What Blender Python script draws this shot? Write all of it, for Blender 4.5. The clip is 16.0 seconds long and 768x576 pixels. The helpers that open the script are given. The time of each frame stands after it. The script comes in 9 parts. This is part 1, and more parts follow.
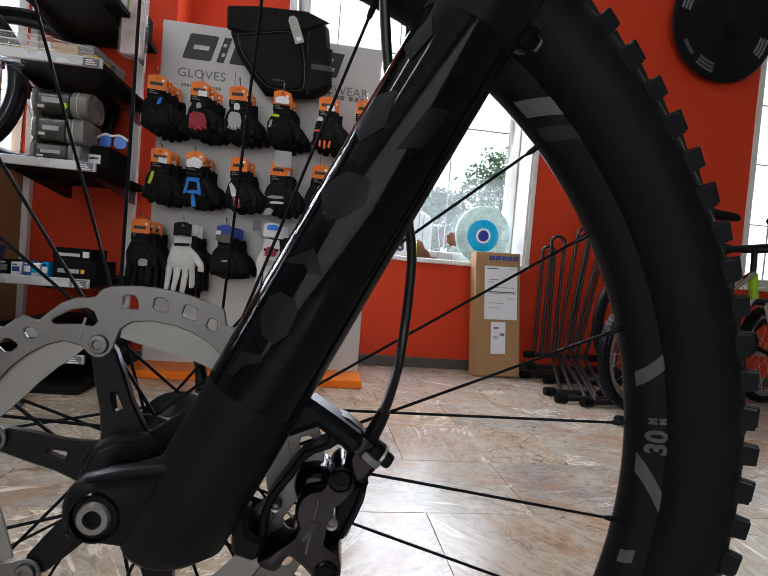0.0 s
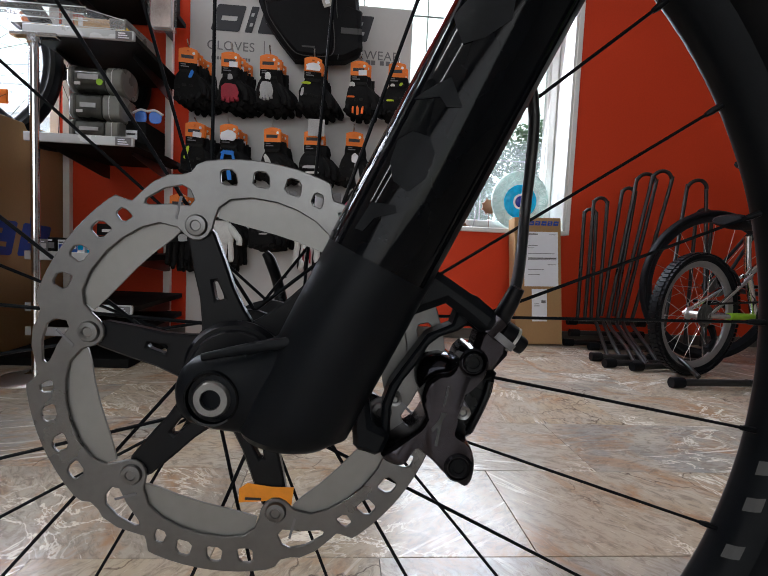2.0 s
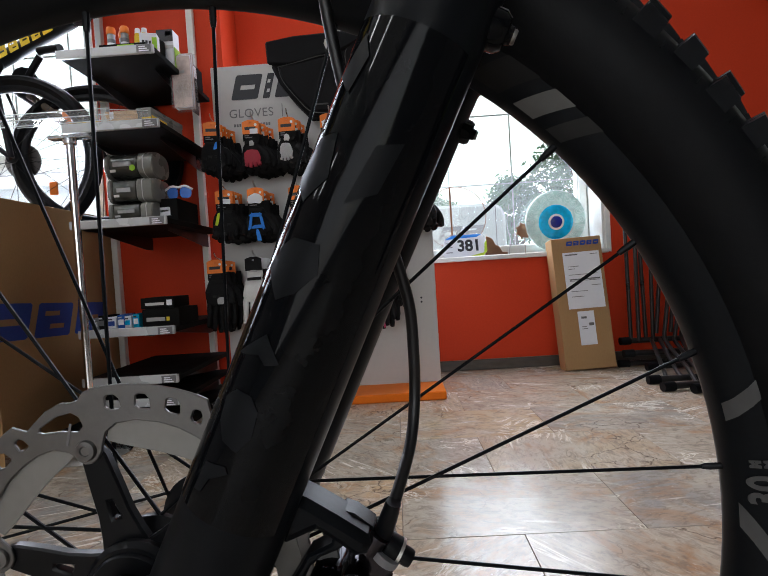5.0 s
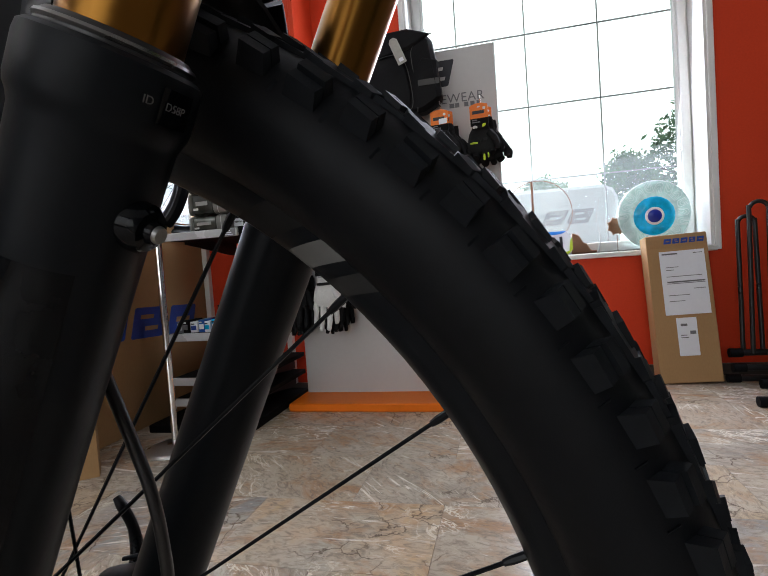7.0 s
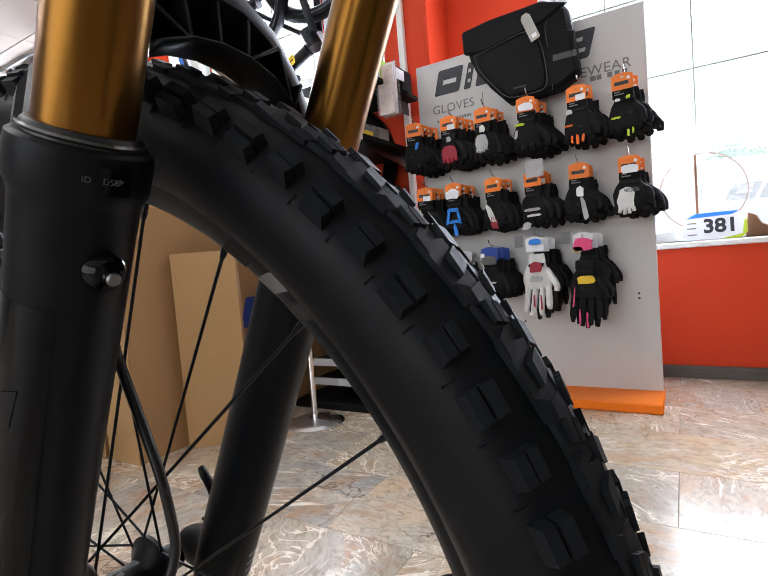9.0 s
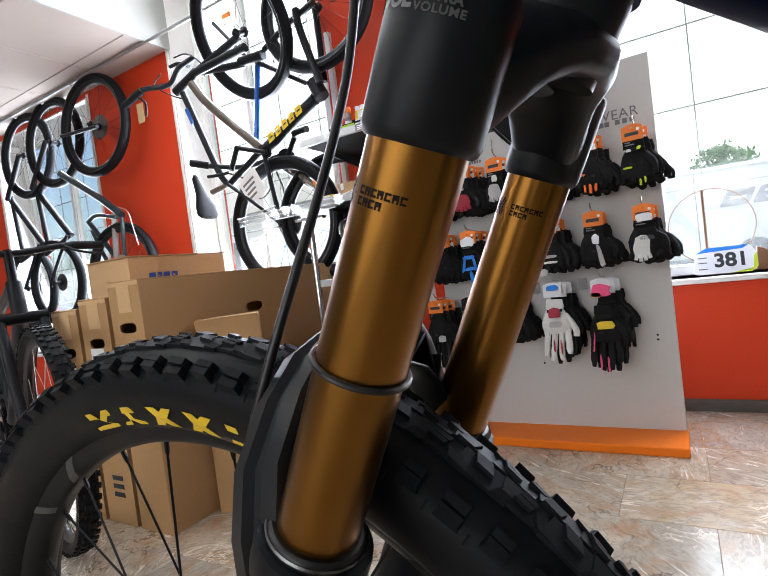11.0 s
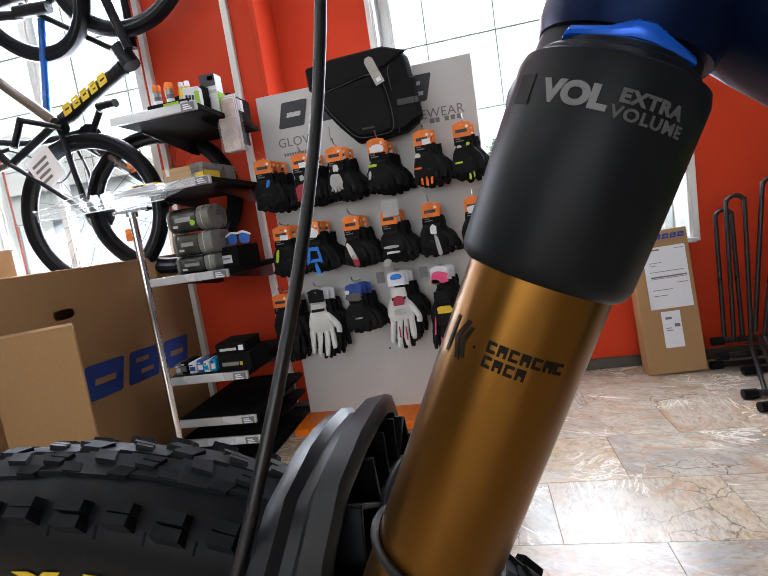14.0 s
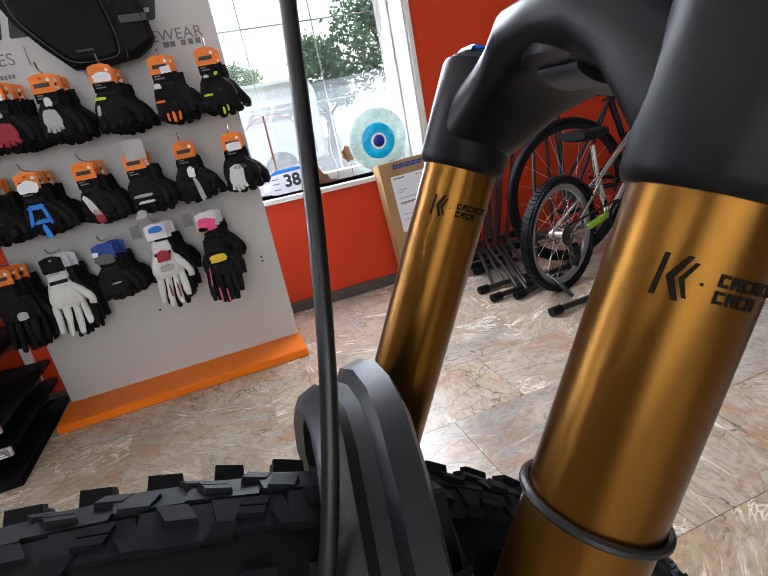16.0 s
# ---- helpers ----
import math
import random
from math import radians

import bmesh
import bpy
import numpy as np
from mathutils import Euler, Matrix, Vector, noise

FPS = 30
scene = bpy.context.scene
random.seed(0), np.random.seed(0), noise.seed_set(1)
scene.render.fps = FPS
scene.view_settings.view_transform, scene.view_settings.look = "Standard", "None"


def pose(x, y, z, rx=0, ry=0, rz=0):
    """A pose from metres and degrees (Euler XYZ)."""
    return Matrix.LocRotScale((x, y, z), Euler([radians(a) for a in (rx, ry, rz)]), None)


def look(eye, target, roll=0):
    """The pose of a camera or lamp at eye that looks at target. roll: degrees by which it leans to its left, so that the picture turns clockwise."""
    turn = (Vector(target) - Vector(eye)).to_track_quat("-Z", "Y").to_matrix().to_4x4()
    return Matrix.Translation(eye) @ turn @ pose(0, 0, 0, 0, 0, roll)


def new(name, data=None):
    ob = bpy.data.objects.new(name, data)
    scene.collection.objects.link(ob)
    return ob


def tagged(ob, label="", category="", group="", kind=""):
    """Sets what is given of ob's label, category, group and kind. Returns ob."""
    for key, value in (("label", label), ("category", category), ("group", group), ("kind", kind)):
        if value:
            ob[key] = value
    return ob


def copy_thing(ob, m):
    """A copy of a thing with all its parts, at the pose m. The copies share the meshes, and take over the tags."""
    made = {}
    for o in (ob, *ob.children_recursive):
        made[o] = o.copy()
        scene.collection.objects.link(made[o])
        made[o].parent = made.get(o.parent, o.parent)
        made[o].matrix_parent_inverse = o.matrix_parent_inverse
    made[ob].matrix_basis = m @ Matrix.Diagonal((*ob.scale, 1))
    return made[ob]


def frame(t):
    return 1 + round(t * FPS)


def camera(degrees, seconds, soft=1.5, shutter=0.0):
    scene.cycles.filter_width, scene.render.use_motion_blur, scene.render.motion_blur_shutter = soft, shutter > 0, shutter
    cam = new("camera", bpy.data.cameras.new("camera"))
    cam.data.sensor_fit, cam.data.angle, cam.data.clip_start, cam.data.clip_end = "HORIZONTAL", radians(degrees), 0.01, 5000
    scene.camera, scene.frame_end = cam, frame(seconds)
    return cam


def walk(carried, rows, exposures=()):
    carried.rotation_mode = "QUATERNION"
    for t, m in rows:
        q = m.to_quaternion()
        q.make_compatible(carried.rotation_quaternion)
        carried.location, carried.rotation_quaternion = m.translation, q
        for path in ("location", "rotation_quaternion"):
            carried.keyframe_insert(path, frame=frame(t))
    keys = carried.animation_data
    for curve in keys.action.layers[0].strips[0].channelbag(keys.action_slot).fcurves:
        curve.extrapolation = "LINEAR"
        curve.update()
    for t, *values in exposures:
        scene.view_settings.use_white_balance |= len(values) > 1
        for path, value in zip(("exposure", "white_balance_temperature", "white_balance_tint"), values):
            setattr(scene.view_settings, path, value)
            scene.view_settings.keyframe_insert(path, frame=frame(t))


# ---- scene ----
cam = camera(74.9, 16.0, soft=1.05)

PATH = [
    (0, (0.086, -0.033, 0.493), (0.355, 1.948, 0.423), 4.7),
    (0.5, (0.075, -0.035, 0.426), (0.308, 1.949, 0.331), 4.2),
    (1, (0.057, -0.008, 0.399), (0.264, 1.978, 0.283), 3.7),
    (1.5, (0.053, -0.001, 0.419), (0.24, 1.985, 0.283), 3.3),
    (2, (0.047, -0.002, 0.435), (0.21, 1.986, 0.285), 2.6),
    (2.5, (0.055, -0.002, 0.429), (0.188, 1.987, 0.269), 1.9),
    (3, (0.073, 0.003, 0.427), (0.18, 1.994, 0.273), 1.6),
    (3.5, (0.114, 0.018, 0.414), (0.195, 2.01, 0.265), 1.0),
    (4, (0.127, 0.026, 0.417), (0.18, 2.021, 0.29), -0.4),
    (4.5, (0.128, 0.021, 0.443), (0.128, 2.02, 0.363), -2.8),
    (5, (0.133, 0.005, 0.52), (0.078, 2.003, 0.459), -3.6),
    (5.2, (0.151, 0.01, 0.545), (0.074, 2.008, 0.481), -3.5),
    (7.3, (0.3088, 0.0734, 0.5976), (-0.2785, 1.9826, 0.4969), -4.43),
    (7.5, (0.3218, 0.0774, 0.5996), (-0.3496, 1.9587, 0.5009), -4.63),
    (8, (0.3492, 0.0831, 0.5916), (-0.5245, 1.8792, 0.4872), -4.67),
    (8.5, (0.3649, 0.0916, 0.6017), (-0.5943, 1.8427, 0.4848), -4.59),
    (9, (0.3815, 0.0872, 0.6077), (-0.6483, 1.7979, 0.4935), -4.73),
    (9.5, (0.3896, 0.0728, 0.6067), (-0.6912, 1.7527, 0.5066), -5.27),
    (9.7, (0.3836, 0.0658, 0.6257), (-0.7125, 1.7361, 0.5316), -5.57),
    (11.8, (0.2967, 0.0216, 0.8341), (-0.5849, 1.8149, 0.7509), -9.06),
    (12, (0.2927, 0.0176, 0.8431), (-0.5380, 1.8341, 0.7419), -9.07),
    (12.5, (0.2875, 0.0308, 0.8640), (-0.4692, 1.8770, 0.7255), -8.69),
    (13, (0.2776, 0.0365, 0.8740), (-0.2967, 1.9399, 0.6570), -8.45),
    (13.5, (0.2691, 0.0504, 0.8694), (-0.1810, 1.9824, 0.6151), -8.34),
    (14, (0.2347, 0.0659, 0.8384), (-0.1533, 2.0121, 0.5896), -8.69),
    (14.5, (0.2236, 0.0689, 0.8551), (-0.0727, 2.0257, 0.5670), -9.56),
    (15, (0.2154, 0.0527, 0.8865), (0.1603, 2.0132, 0.4946), -10.63),
    (15.5, (0.2207, 0.0729, 0.8942), (0.4584, 1.9900, 0.3763), -11.27),
    (16, (0.1381, 0.1084, 0.8538), (0.6480, 1.9310, 0.2073), -11.46),
]
EXPOSURE = [(0, 0.07), (1.0, -0.06), (1.5, -0.12), (2.5, -0.04), (3.5, -0.08), (4.5, -0.16), (5.0, -0.13), (8.0, 0.17), (8.5, 0.42), (9.0, 0.71), (9.5, 0.88), (12.0, 0.22), (12.5, 0.17), (13.0, 0.23), (13.5, 0.31), (14.5, 0.43), (15.5, 0.29), (16.0, 0.46)]
walk(cam, [(t, look(*p)) for t, *p in PATH], EXPOSURE)

# ---- light ----
world = bpy.data.worlds.new("world")
scene.world = world
world.use_nodes = True
_n = world.node_tree.nodes
_sky = _n.new("ShaderNodeTexSky")
_sky.sky_type, _sky.sun_disc, _sky.sun_elevation, _sky.sun_rotation = "NISHITA", False, radians(48), radians(150)
_sky.air_density, _sky.dust_density = 1.0, 4.0
_n["Background"].inputs[1].default_value = 0.15
world.node_tree.links.new(_sky.outputs[0], _n["Background"].inputs[0])


def lamp(name, kind, m, energy, color=(1, 1, 1), **kw):
    data = bpy.data.lights.new(name, kind)
    data.energy, data.color = energy, color
    for key, value in kw.items():
        if key == "size":
            data.shape, data.size, data.size_y = "RECTANGLE", value[0], value[1]
        elif key == "angle":
            data.angle = value
    ob = new(name, data)
    ob.matrix_world = m
    return ob


# overcast sky: a weak wide sun, and the north side windows' own daylight
lamp("sun", "SUN", look((0, 0, 10), (-5.5, 3.0, 0)), 1.5, (1, 0.97, 0.93), angle=radians(20))
lamp("window_light_north", "AREA", look((0.55, 2.68, 1.45), (0.55, -1.0, 0.9)), 50, (0.905, 0.96, 1.12), size=(1.2, 1.7))
lamp("window_light_west", "AREA", look((-1.76, 2.46, 1.5), (-1.55, -1.0, 0.85)), 88, (0.905, 0.96, 1.12), size=(0.95, 1.7))
lamp("window_light_far", "AREA", look((-4.1, 2.46, 1.5), (-4.0, -1.0, 0.9)), 66, (0.905, 0.96, 1.12), size=(1.3, 1.6))
# added fill from the unseen south side, brightens faces turned south-west
lamp("unseen_south_fill", "AREA", look((-0.8, -3.95, 1.5), (-0.1, 2.0, 1.0)), 52, (0.99, 0.975, 1.0), size=(4.4, 2.2))

# ---- materials ----
def nodes_of(name):
    m = bpy.data.materials.new(name)
    m.use_nodes = True
    return m, m.node_tree.nodes, m.node_tree.links, m.node_tree.nodes["Principled BSDF"]


def mat(name, color, rough=0.5, metal=0.0, var=0.15, scale=40.0, big=4.0, bump=0.05, coat=0.0, spec=0.5, rvar=0.1, per=0.0, stretch=(1, 1, 1)):
    """Paint, plastic, rubber, metal: one colour with grain and stains at two scales, worn gloss and a fine relief."""
    m, n, l, p = nodes_of(name)
    tc = n.new("ShaderNodeTexCoord")
    mp = n.new("ShaderNodeMapping")
    mp.inputs["Scale"].default_value = stretch
    l.new(tc.outputs["Object"], mp.inputs[0])
    fine, wide = n.new("ShaderNodeTexNoise"), n.new("ShaderNodeTexNoise")
    for t, s in ((fine, scale), (wide, big)):
        t.inputs["Scale"].default_value, t.inputs["Detail"].default_value = s, 5
        l.new(mp.outputs[0], t.inputs["Vector"])
    add = n.new("ShaderNodeMath")
    add.operation = "ADD"
    l.new(fine.outputs[0], add.inputs[0])
    l.new(wide.outputs[0], add.inputs[1])
    ramp = n.new("ShaderNodeMapRange")
    ramp.inputs[1].default_value, ramp.inputs[2].default_value = 0.6, 1.4
    ramp.inputs[3].default_value, ramp.inputs[4].default_value = 1 - var, 1 + var
    l.new(add.outputs[0], ramp.inputs[0])
    shade = ramp.outputs[0]
    if per:
        info, pr, mul = n.new("ShaderNodeObjectInfo"), n.new("ShaderNodeMapRange"), n.new("ShaderNodeMath")
        pr.inputs[3].default_value, pr.inputs[4].default_value = 1 - per, 1 + per
        mul.operation = "MULTIPLY"
        l.new(info.outputs["Random"], pr.inputs[0])
        l.new(pr.outputs[0], mul.inputs[0])
        l.new(shade, mul.inputs[1])
        shade = mul.outputs[0]
    mix = n.new("ShaderNodeVectorMath")
    mix.operation = "SCALE"
    mix.inputs[0].default_value = color
    l.new(shade, mix.inputs["Scale"])
    l.new(mix.outputs[0], p.inputs["Base Color"])
    rr = n.new("ShaderNodeMapRange")
    rr.inputs[1].default_value, rr.inputs[2].default_value = 0.3, 0.7
    rr.inputs[3].default_value, rr.inputs[4].default_value = max(0.02, rough - rvar), min(1, rough + rvar)
    l.new(wide.outputs[0], rr.inputs[0])
    l.new(rr.outputs[0], p.inputs["Roughness"])
    p.inputs["Metallic"].default_value = metal
    p.inputs["Specular IOR Level"].default_value = spec
    p.inputs["Coat Weight"].default_value = coat
    p.inputs["Coat Roughness"].default_value = 0.05
    if bump:
        b = n.new("ShaderNodeBump")
        b.inputs["Strength"].default_value, b.inputs["Distance"].default_value = bump, 0.002
        l.new(fine.outputs[0], b.inputs["Height"])
        l.new(b.outputs[0], p.inputs["Normal"])
    return m


def glass(name, color=(1, 1, 1), rough=0.0, alpha=0.12, ior=1.45):
    """A thin clear pane: mostly see-through, with a real glossy face."""
    m, n, l, p = nodes_of(name)
    p.inputs["Base Color"].default_value = (*color, 1)
    p.inputs["Roughness"].default_value, p.inputs["IOR"].default_value = rough, ior
    p.inputs["Alpha"].default_value = alpha
    return m


def veiled_pane(name):
    """Window glass with a thin white film mixed in, imitating the glare that veils the view outside."""
    m, n, l, p = nodes_of(name)
    clear, film, gloss = n.new("ShaderNodeBsdfTransparent"), n.new("ShaderNodeBsdfTranslucent"), n.new("ShaderNodeBsdfGlossy")
    clear.inputs[0].default_value, film.inputs[0].default_value, gloss.inputs[0].default_value = (0.93, 0.97, 0.96, 1), (0.95, 1, 1, 1), (1, 1, 1, 1)
    gloss.inputs["Roughness"].default_value = 0.01
    veil, rr, a, b, fr = n.new("ShaderNodeTexNoise"), n.new("ShaderNodeMapRange"), n.new("ShaderNodeMixShader"), n.new("ShaderNodeMixShader"), n.new("ShaderNodeLayerWeight")
    veil.inputs["Scale"].default_value, veil.inputs["Detail"].default_value = 2.0, 5
    rr.inputs[3].default_value, rr.inputs[4].default_value = 0.016, 0.034
    l.new(veil.outputs[0], rr.inputs[0])
    l.new(rr.outputs[0], a.inputs[0])
    l.new(clear.outputs[0], a.inputs[1])
    l.new(film.outputs[0], a.inputs[2])
    fr.inputs[0].default_value = 0.3
    edge = n.new("ShaderNodeMapRange")
    edge.inputs[1].default_value, edge.inputs[3].default_value, edge.inputs[4].default_value = 0.45, 0.03, 0.55
    l.new(fr.outputs["Facing"], edge.inputs[0])
    l.new(edge.outputs[0], b.inputs[0])
    l.new(a.outputs[0], b.inputs[1])
    l.new(gloss.outputs[0], b.inputs[2])
    l.new(b.outputs[0], n["Material Output"].inputs[0])
    return m


def backlit(name, color, through_light, rough=0.15, bump=0.4):
    """Coloured glass that glows softly where daylight stands behind it."""
    m = mat(name, color, rough, var=0.25, scale=60, big=14, bump=bump, coat=0.4)
    n, l = m.node_tree.nodes, m.node_tree.links
    p = n["Principled BSDF"]
    t, x = n.new("ShaderNodeBsdfTranslucent"), n.new("ShaderNodeMixShader")
    l.new(p.inputs["Base Color"].links[0].from_socket, t.inputs[0])
    x.inputs[0].default_value = through_light
    l.new(p.outputs[0], x.inputs[1])
    l.new(t.outputs[0], x.inputs[2])
    l.new(x.outputs[0], n["Material Output"].inputs[0])
    return m


def glow(name, color, strength):
    m, n, l, p = nodes_of(name)
    p.inputs["Base Color"].default_value = (0, 0, 0, 1)
    p.inputs["Emission Color"].default_value = (*color, 1)
    p.inputs["Emission Strength"].default_value = strength
    return m


def stone(name, tan=False):
    """Polished slate and marble slabs: each slab its own tint from grey-blue to tan, with clouds, rust, white veins and dark cracks."""
    m, n, l, p = nodes_of(name)
    tc, info = n.new("ShaderNodeTexCoord"), n.new("ShaderNodeObjectInfo")
    off = n.new("ShaderNodeVectorMath")
    off.operation = "MULTIPLY_ADD"
    comb = n.new("ShaderNodeCombineXYZ")
    for i in range(3):
        l.new(info.outputs["Random"], comb.inputs[i])
    off.inputs[1].default_value = (37, 91, 13)
    l.new(comb.outputs[0], off.inputs[0])
    l.new(tc.outputs["Object"], off.inputs[2])
    rot = n.new("ShaderNodeVectorRotate")
    rot.rotation_type = "Z_AXIS"
    ang = n.new("ShaderNodeMath")
    ang.operation = "MULTIPLY"
    ang.inputs[1].default_value = 19.0
    l.new(info.outputs["Random"], ang.inputs[0])
    l.new(ang.outputs[0], rot.inputs["Angle"])
    l.new(off.outputs[0], rot.inputs["Vector"])

    def tex(scale, detail=6, distort=0.0, stretch=(1, 1, 1), rough=0.6):
        mp, t = n.new("ShaderNodeMapping"), n.new("ShaderNodeTexNoise")
        mp.inputs["Scale"].default_value = stretch
        l.new(rot.outputs[0], mp.inputs[0])
        l.new(mp.outputs[0], t.inputs["Vector"])
        t.inputs["Scale"].default_value, t.inputs["Detail"].default_value, t.inputs["Distortion"].default_value = scale, detail, distort
        t.inputs["Roughness"].default_value = rough
        return t.outputs[0]

    def ramp(src, stops):
        r = n.new("ShaderNodeValToRGB")
        while len(r.color_ramp.elements) < len(stops):
            r.color_ramp.elements.new(0.5)
        for e, (pos, c) in zip(r.color_ramp.elements, stops):
            e.position, e.color = pos, (*c, 1)
        l.new(src, r.inputs[0])
        return r.outputs[0]

    def mixc(fac, a, b):
        x = n.new("ShaderNodeMix")
        x.data_type = "RGBA"
        l.new(fac, x.inputs[0])
        l.new(a, x.inputs[6])
        if isinstance(b, tuple):
            x.inputs[7].default_value = (*b, 1)
        else:
            l.new(b, x.inputs[7])
        return x.outputs[2]

    base = ramp(info.outputs["Random"], [(0.0, (0.30, 0.275, 0.235)), (0.2, (0.42, 0.315, 0.225)), (0.4, (0.29, 0.295, 0.285)), (0.6, (0.44, 0.35, 0.245)), (0.8, (0.25, 0.26, 0.265)), (1.0, (0.45, 0.34, 0.20))])
    if tan:
        base = ramp(tex(3, 4), [(0.35, (0.52, 0.40, 0.19)), (0.5, (0.50, 0.34, 0.20)), (0.65, (0.40, 0.38, 0.33))])
    cloud = ramp(tex(5, 8, 1.2), [(0.38, (0, 0, 0)), (0.66, (1, 1, 1))])
    col = mixc(cloud, base, (0.45, 0.40, 0.335))
    rust = ramp(tex(4.5, 9, 0.8, (1, 1.6, 1), 0.68), [(0.50, (0, 0, 0)), (0.64, (0.85, 0.85, 0.85))])
    col = mixc(rust, col, (0.36, 0.215, 0.125))
    mottle = ramp(tex(34, 8, 1.4, (0.7, 1.5, 1), 0.72), [(0.38, (0.70, 0.70, 0.70)), (0.53, (0, 0, 0))])
    col = mixc(mottle, col, (0.20, 0.17, 0.14))
    fleck = ramp(tex(48, 7, 1.8, (0.6, 1.7, 1), 0.7), [(0.60, (0, 0, 0)), (0.68, (0.6, 0.6, 0.6))])
    col = mixc(fleck, col, (0.62, 0.57, 0.49))
    gate = ramp(tex(3.2, 3), [(0.47, (0, 0, 0)), (0.56, (1, 1, 1))])

    def gated(mask, by=None):
        g = n.new("ShaderNodeMath")
        g.operation = "MULTIPLY"
        l.new(by or gate, g.inputs[0])
        l.new(mask, g.inputs[1])
        return g.outputs[0]

    scratch = ramp(tex(10, 7, 0.9, (0.40, 4.0, 1), 0.66), [(0.580, (0, 0, 0)), (0.625, (0.78, 0.78, 0.78))])
    col = mixc(gated(scratch), col, (0.74, 0.71, 0.65))
    vein = ramp(tex(7, 6, 1.6, (0.8, 1.3, 1), 0.62), [(0.478, (0, 0, 0)), (0.494, (0.9, 0.9, 0.9)), (0.506, (0.9, 0.9, 0.9)), (0.522, (0, 0, 0))])
    gate_two = ramp(tex(2.4, 2), [(0.53, (0, 0, 0)), (0.60, (1, 1, 1))])
    col = mixc(gated(vein, gate_two), col, (0.72, 0.68, 0.60))
    vor, warp = n.new("ShaderNodeTexVoronoi"), n.new("ShaderNodeVectorMath")
    vor.feature = "DISTANCE_TO_EDGE"
    vor.inputs["Scale"].default_value = 5.5
    noise = n.new("ShaderNodeTexNoise")
    noise.inputs["Scale"].default_value, noise.inputs["Detail"].default_value = 14, 8
    l.new(rot.outputs[0], noise.inputs["Vector"])
    warp.operation = "MULTIPLY_ADD"
    warp.inputs[1].default_value = (0.12, 0.12, 0.12)
    l.new(noise.outputs["Color"], warp.inputs[0])
    l.new(rot.outputs[0], warp.inputs[2])
    l.new(warp.outputs[0], vor.inputs["Vector"])
    crack = ramp(vor.outputs["Distance"], [(0.0, (0.9, 0.9, 0.9)), (0.016, (0, 0, 0))])
    half = ramp(tex(2.6, 3, 0.0), [(0.52, (0, 0, 0)), (0.58, (1, 1, 1))])
    cg = n.new("ShaderNodeMath")
    cg.operation = "MULTIPLY"
    l.new(half, cg.inputs[0])
    l.new(crack, cg.inputs[1])
    col = mixc(cg.outputs[0], col, (0.10, 0.075, 0.06))
    pits = ramp(tex(26, 9, 2.4, (0.6, 1.8, 1), 0.7), [(0.29, (0.9, 0.9, 0.9)), (0.34, (0, 0, 0))])
    col = mixc(pits, col, (0.09, 0.07, 0.055))
    gain = n.new("ShaderNodeVectorMath")
    gain.operation = "MULTIPLY"
    gain.inputs[1].default_value = (1.22, 1.19, 1.14)
    l.new(col, gain.inputs[0])
    l.new(gain.outputs[0], p.inputs["Base Color"])
    rr = n.new("ShaderNodeMapRange")
    rr.inputs[3].default_value, rr.inputs[4].default_value = 0.12, 0.34
    l.new(tex(14, 6), rr.inputs[0])
    l.new(rr.outputs[0], p.inputs["Roughness"])
    b = n.new("ShaderNodeBump")
    b.inputs["Strength"].default_value, b.inputs["Distance"].default_value = 0.12, 0.003
    l.new(tex(18, 8, 1.0), b.inputs["Height"])
    l.new(b.outputs[0], p.inputs["Normal"])
    return m


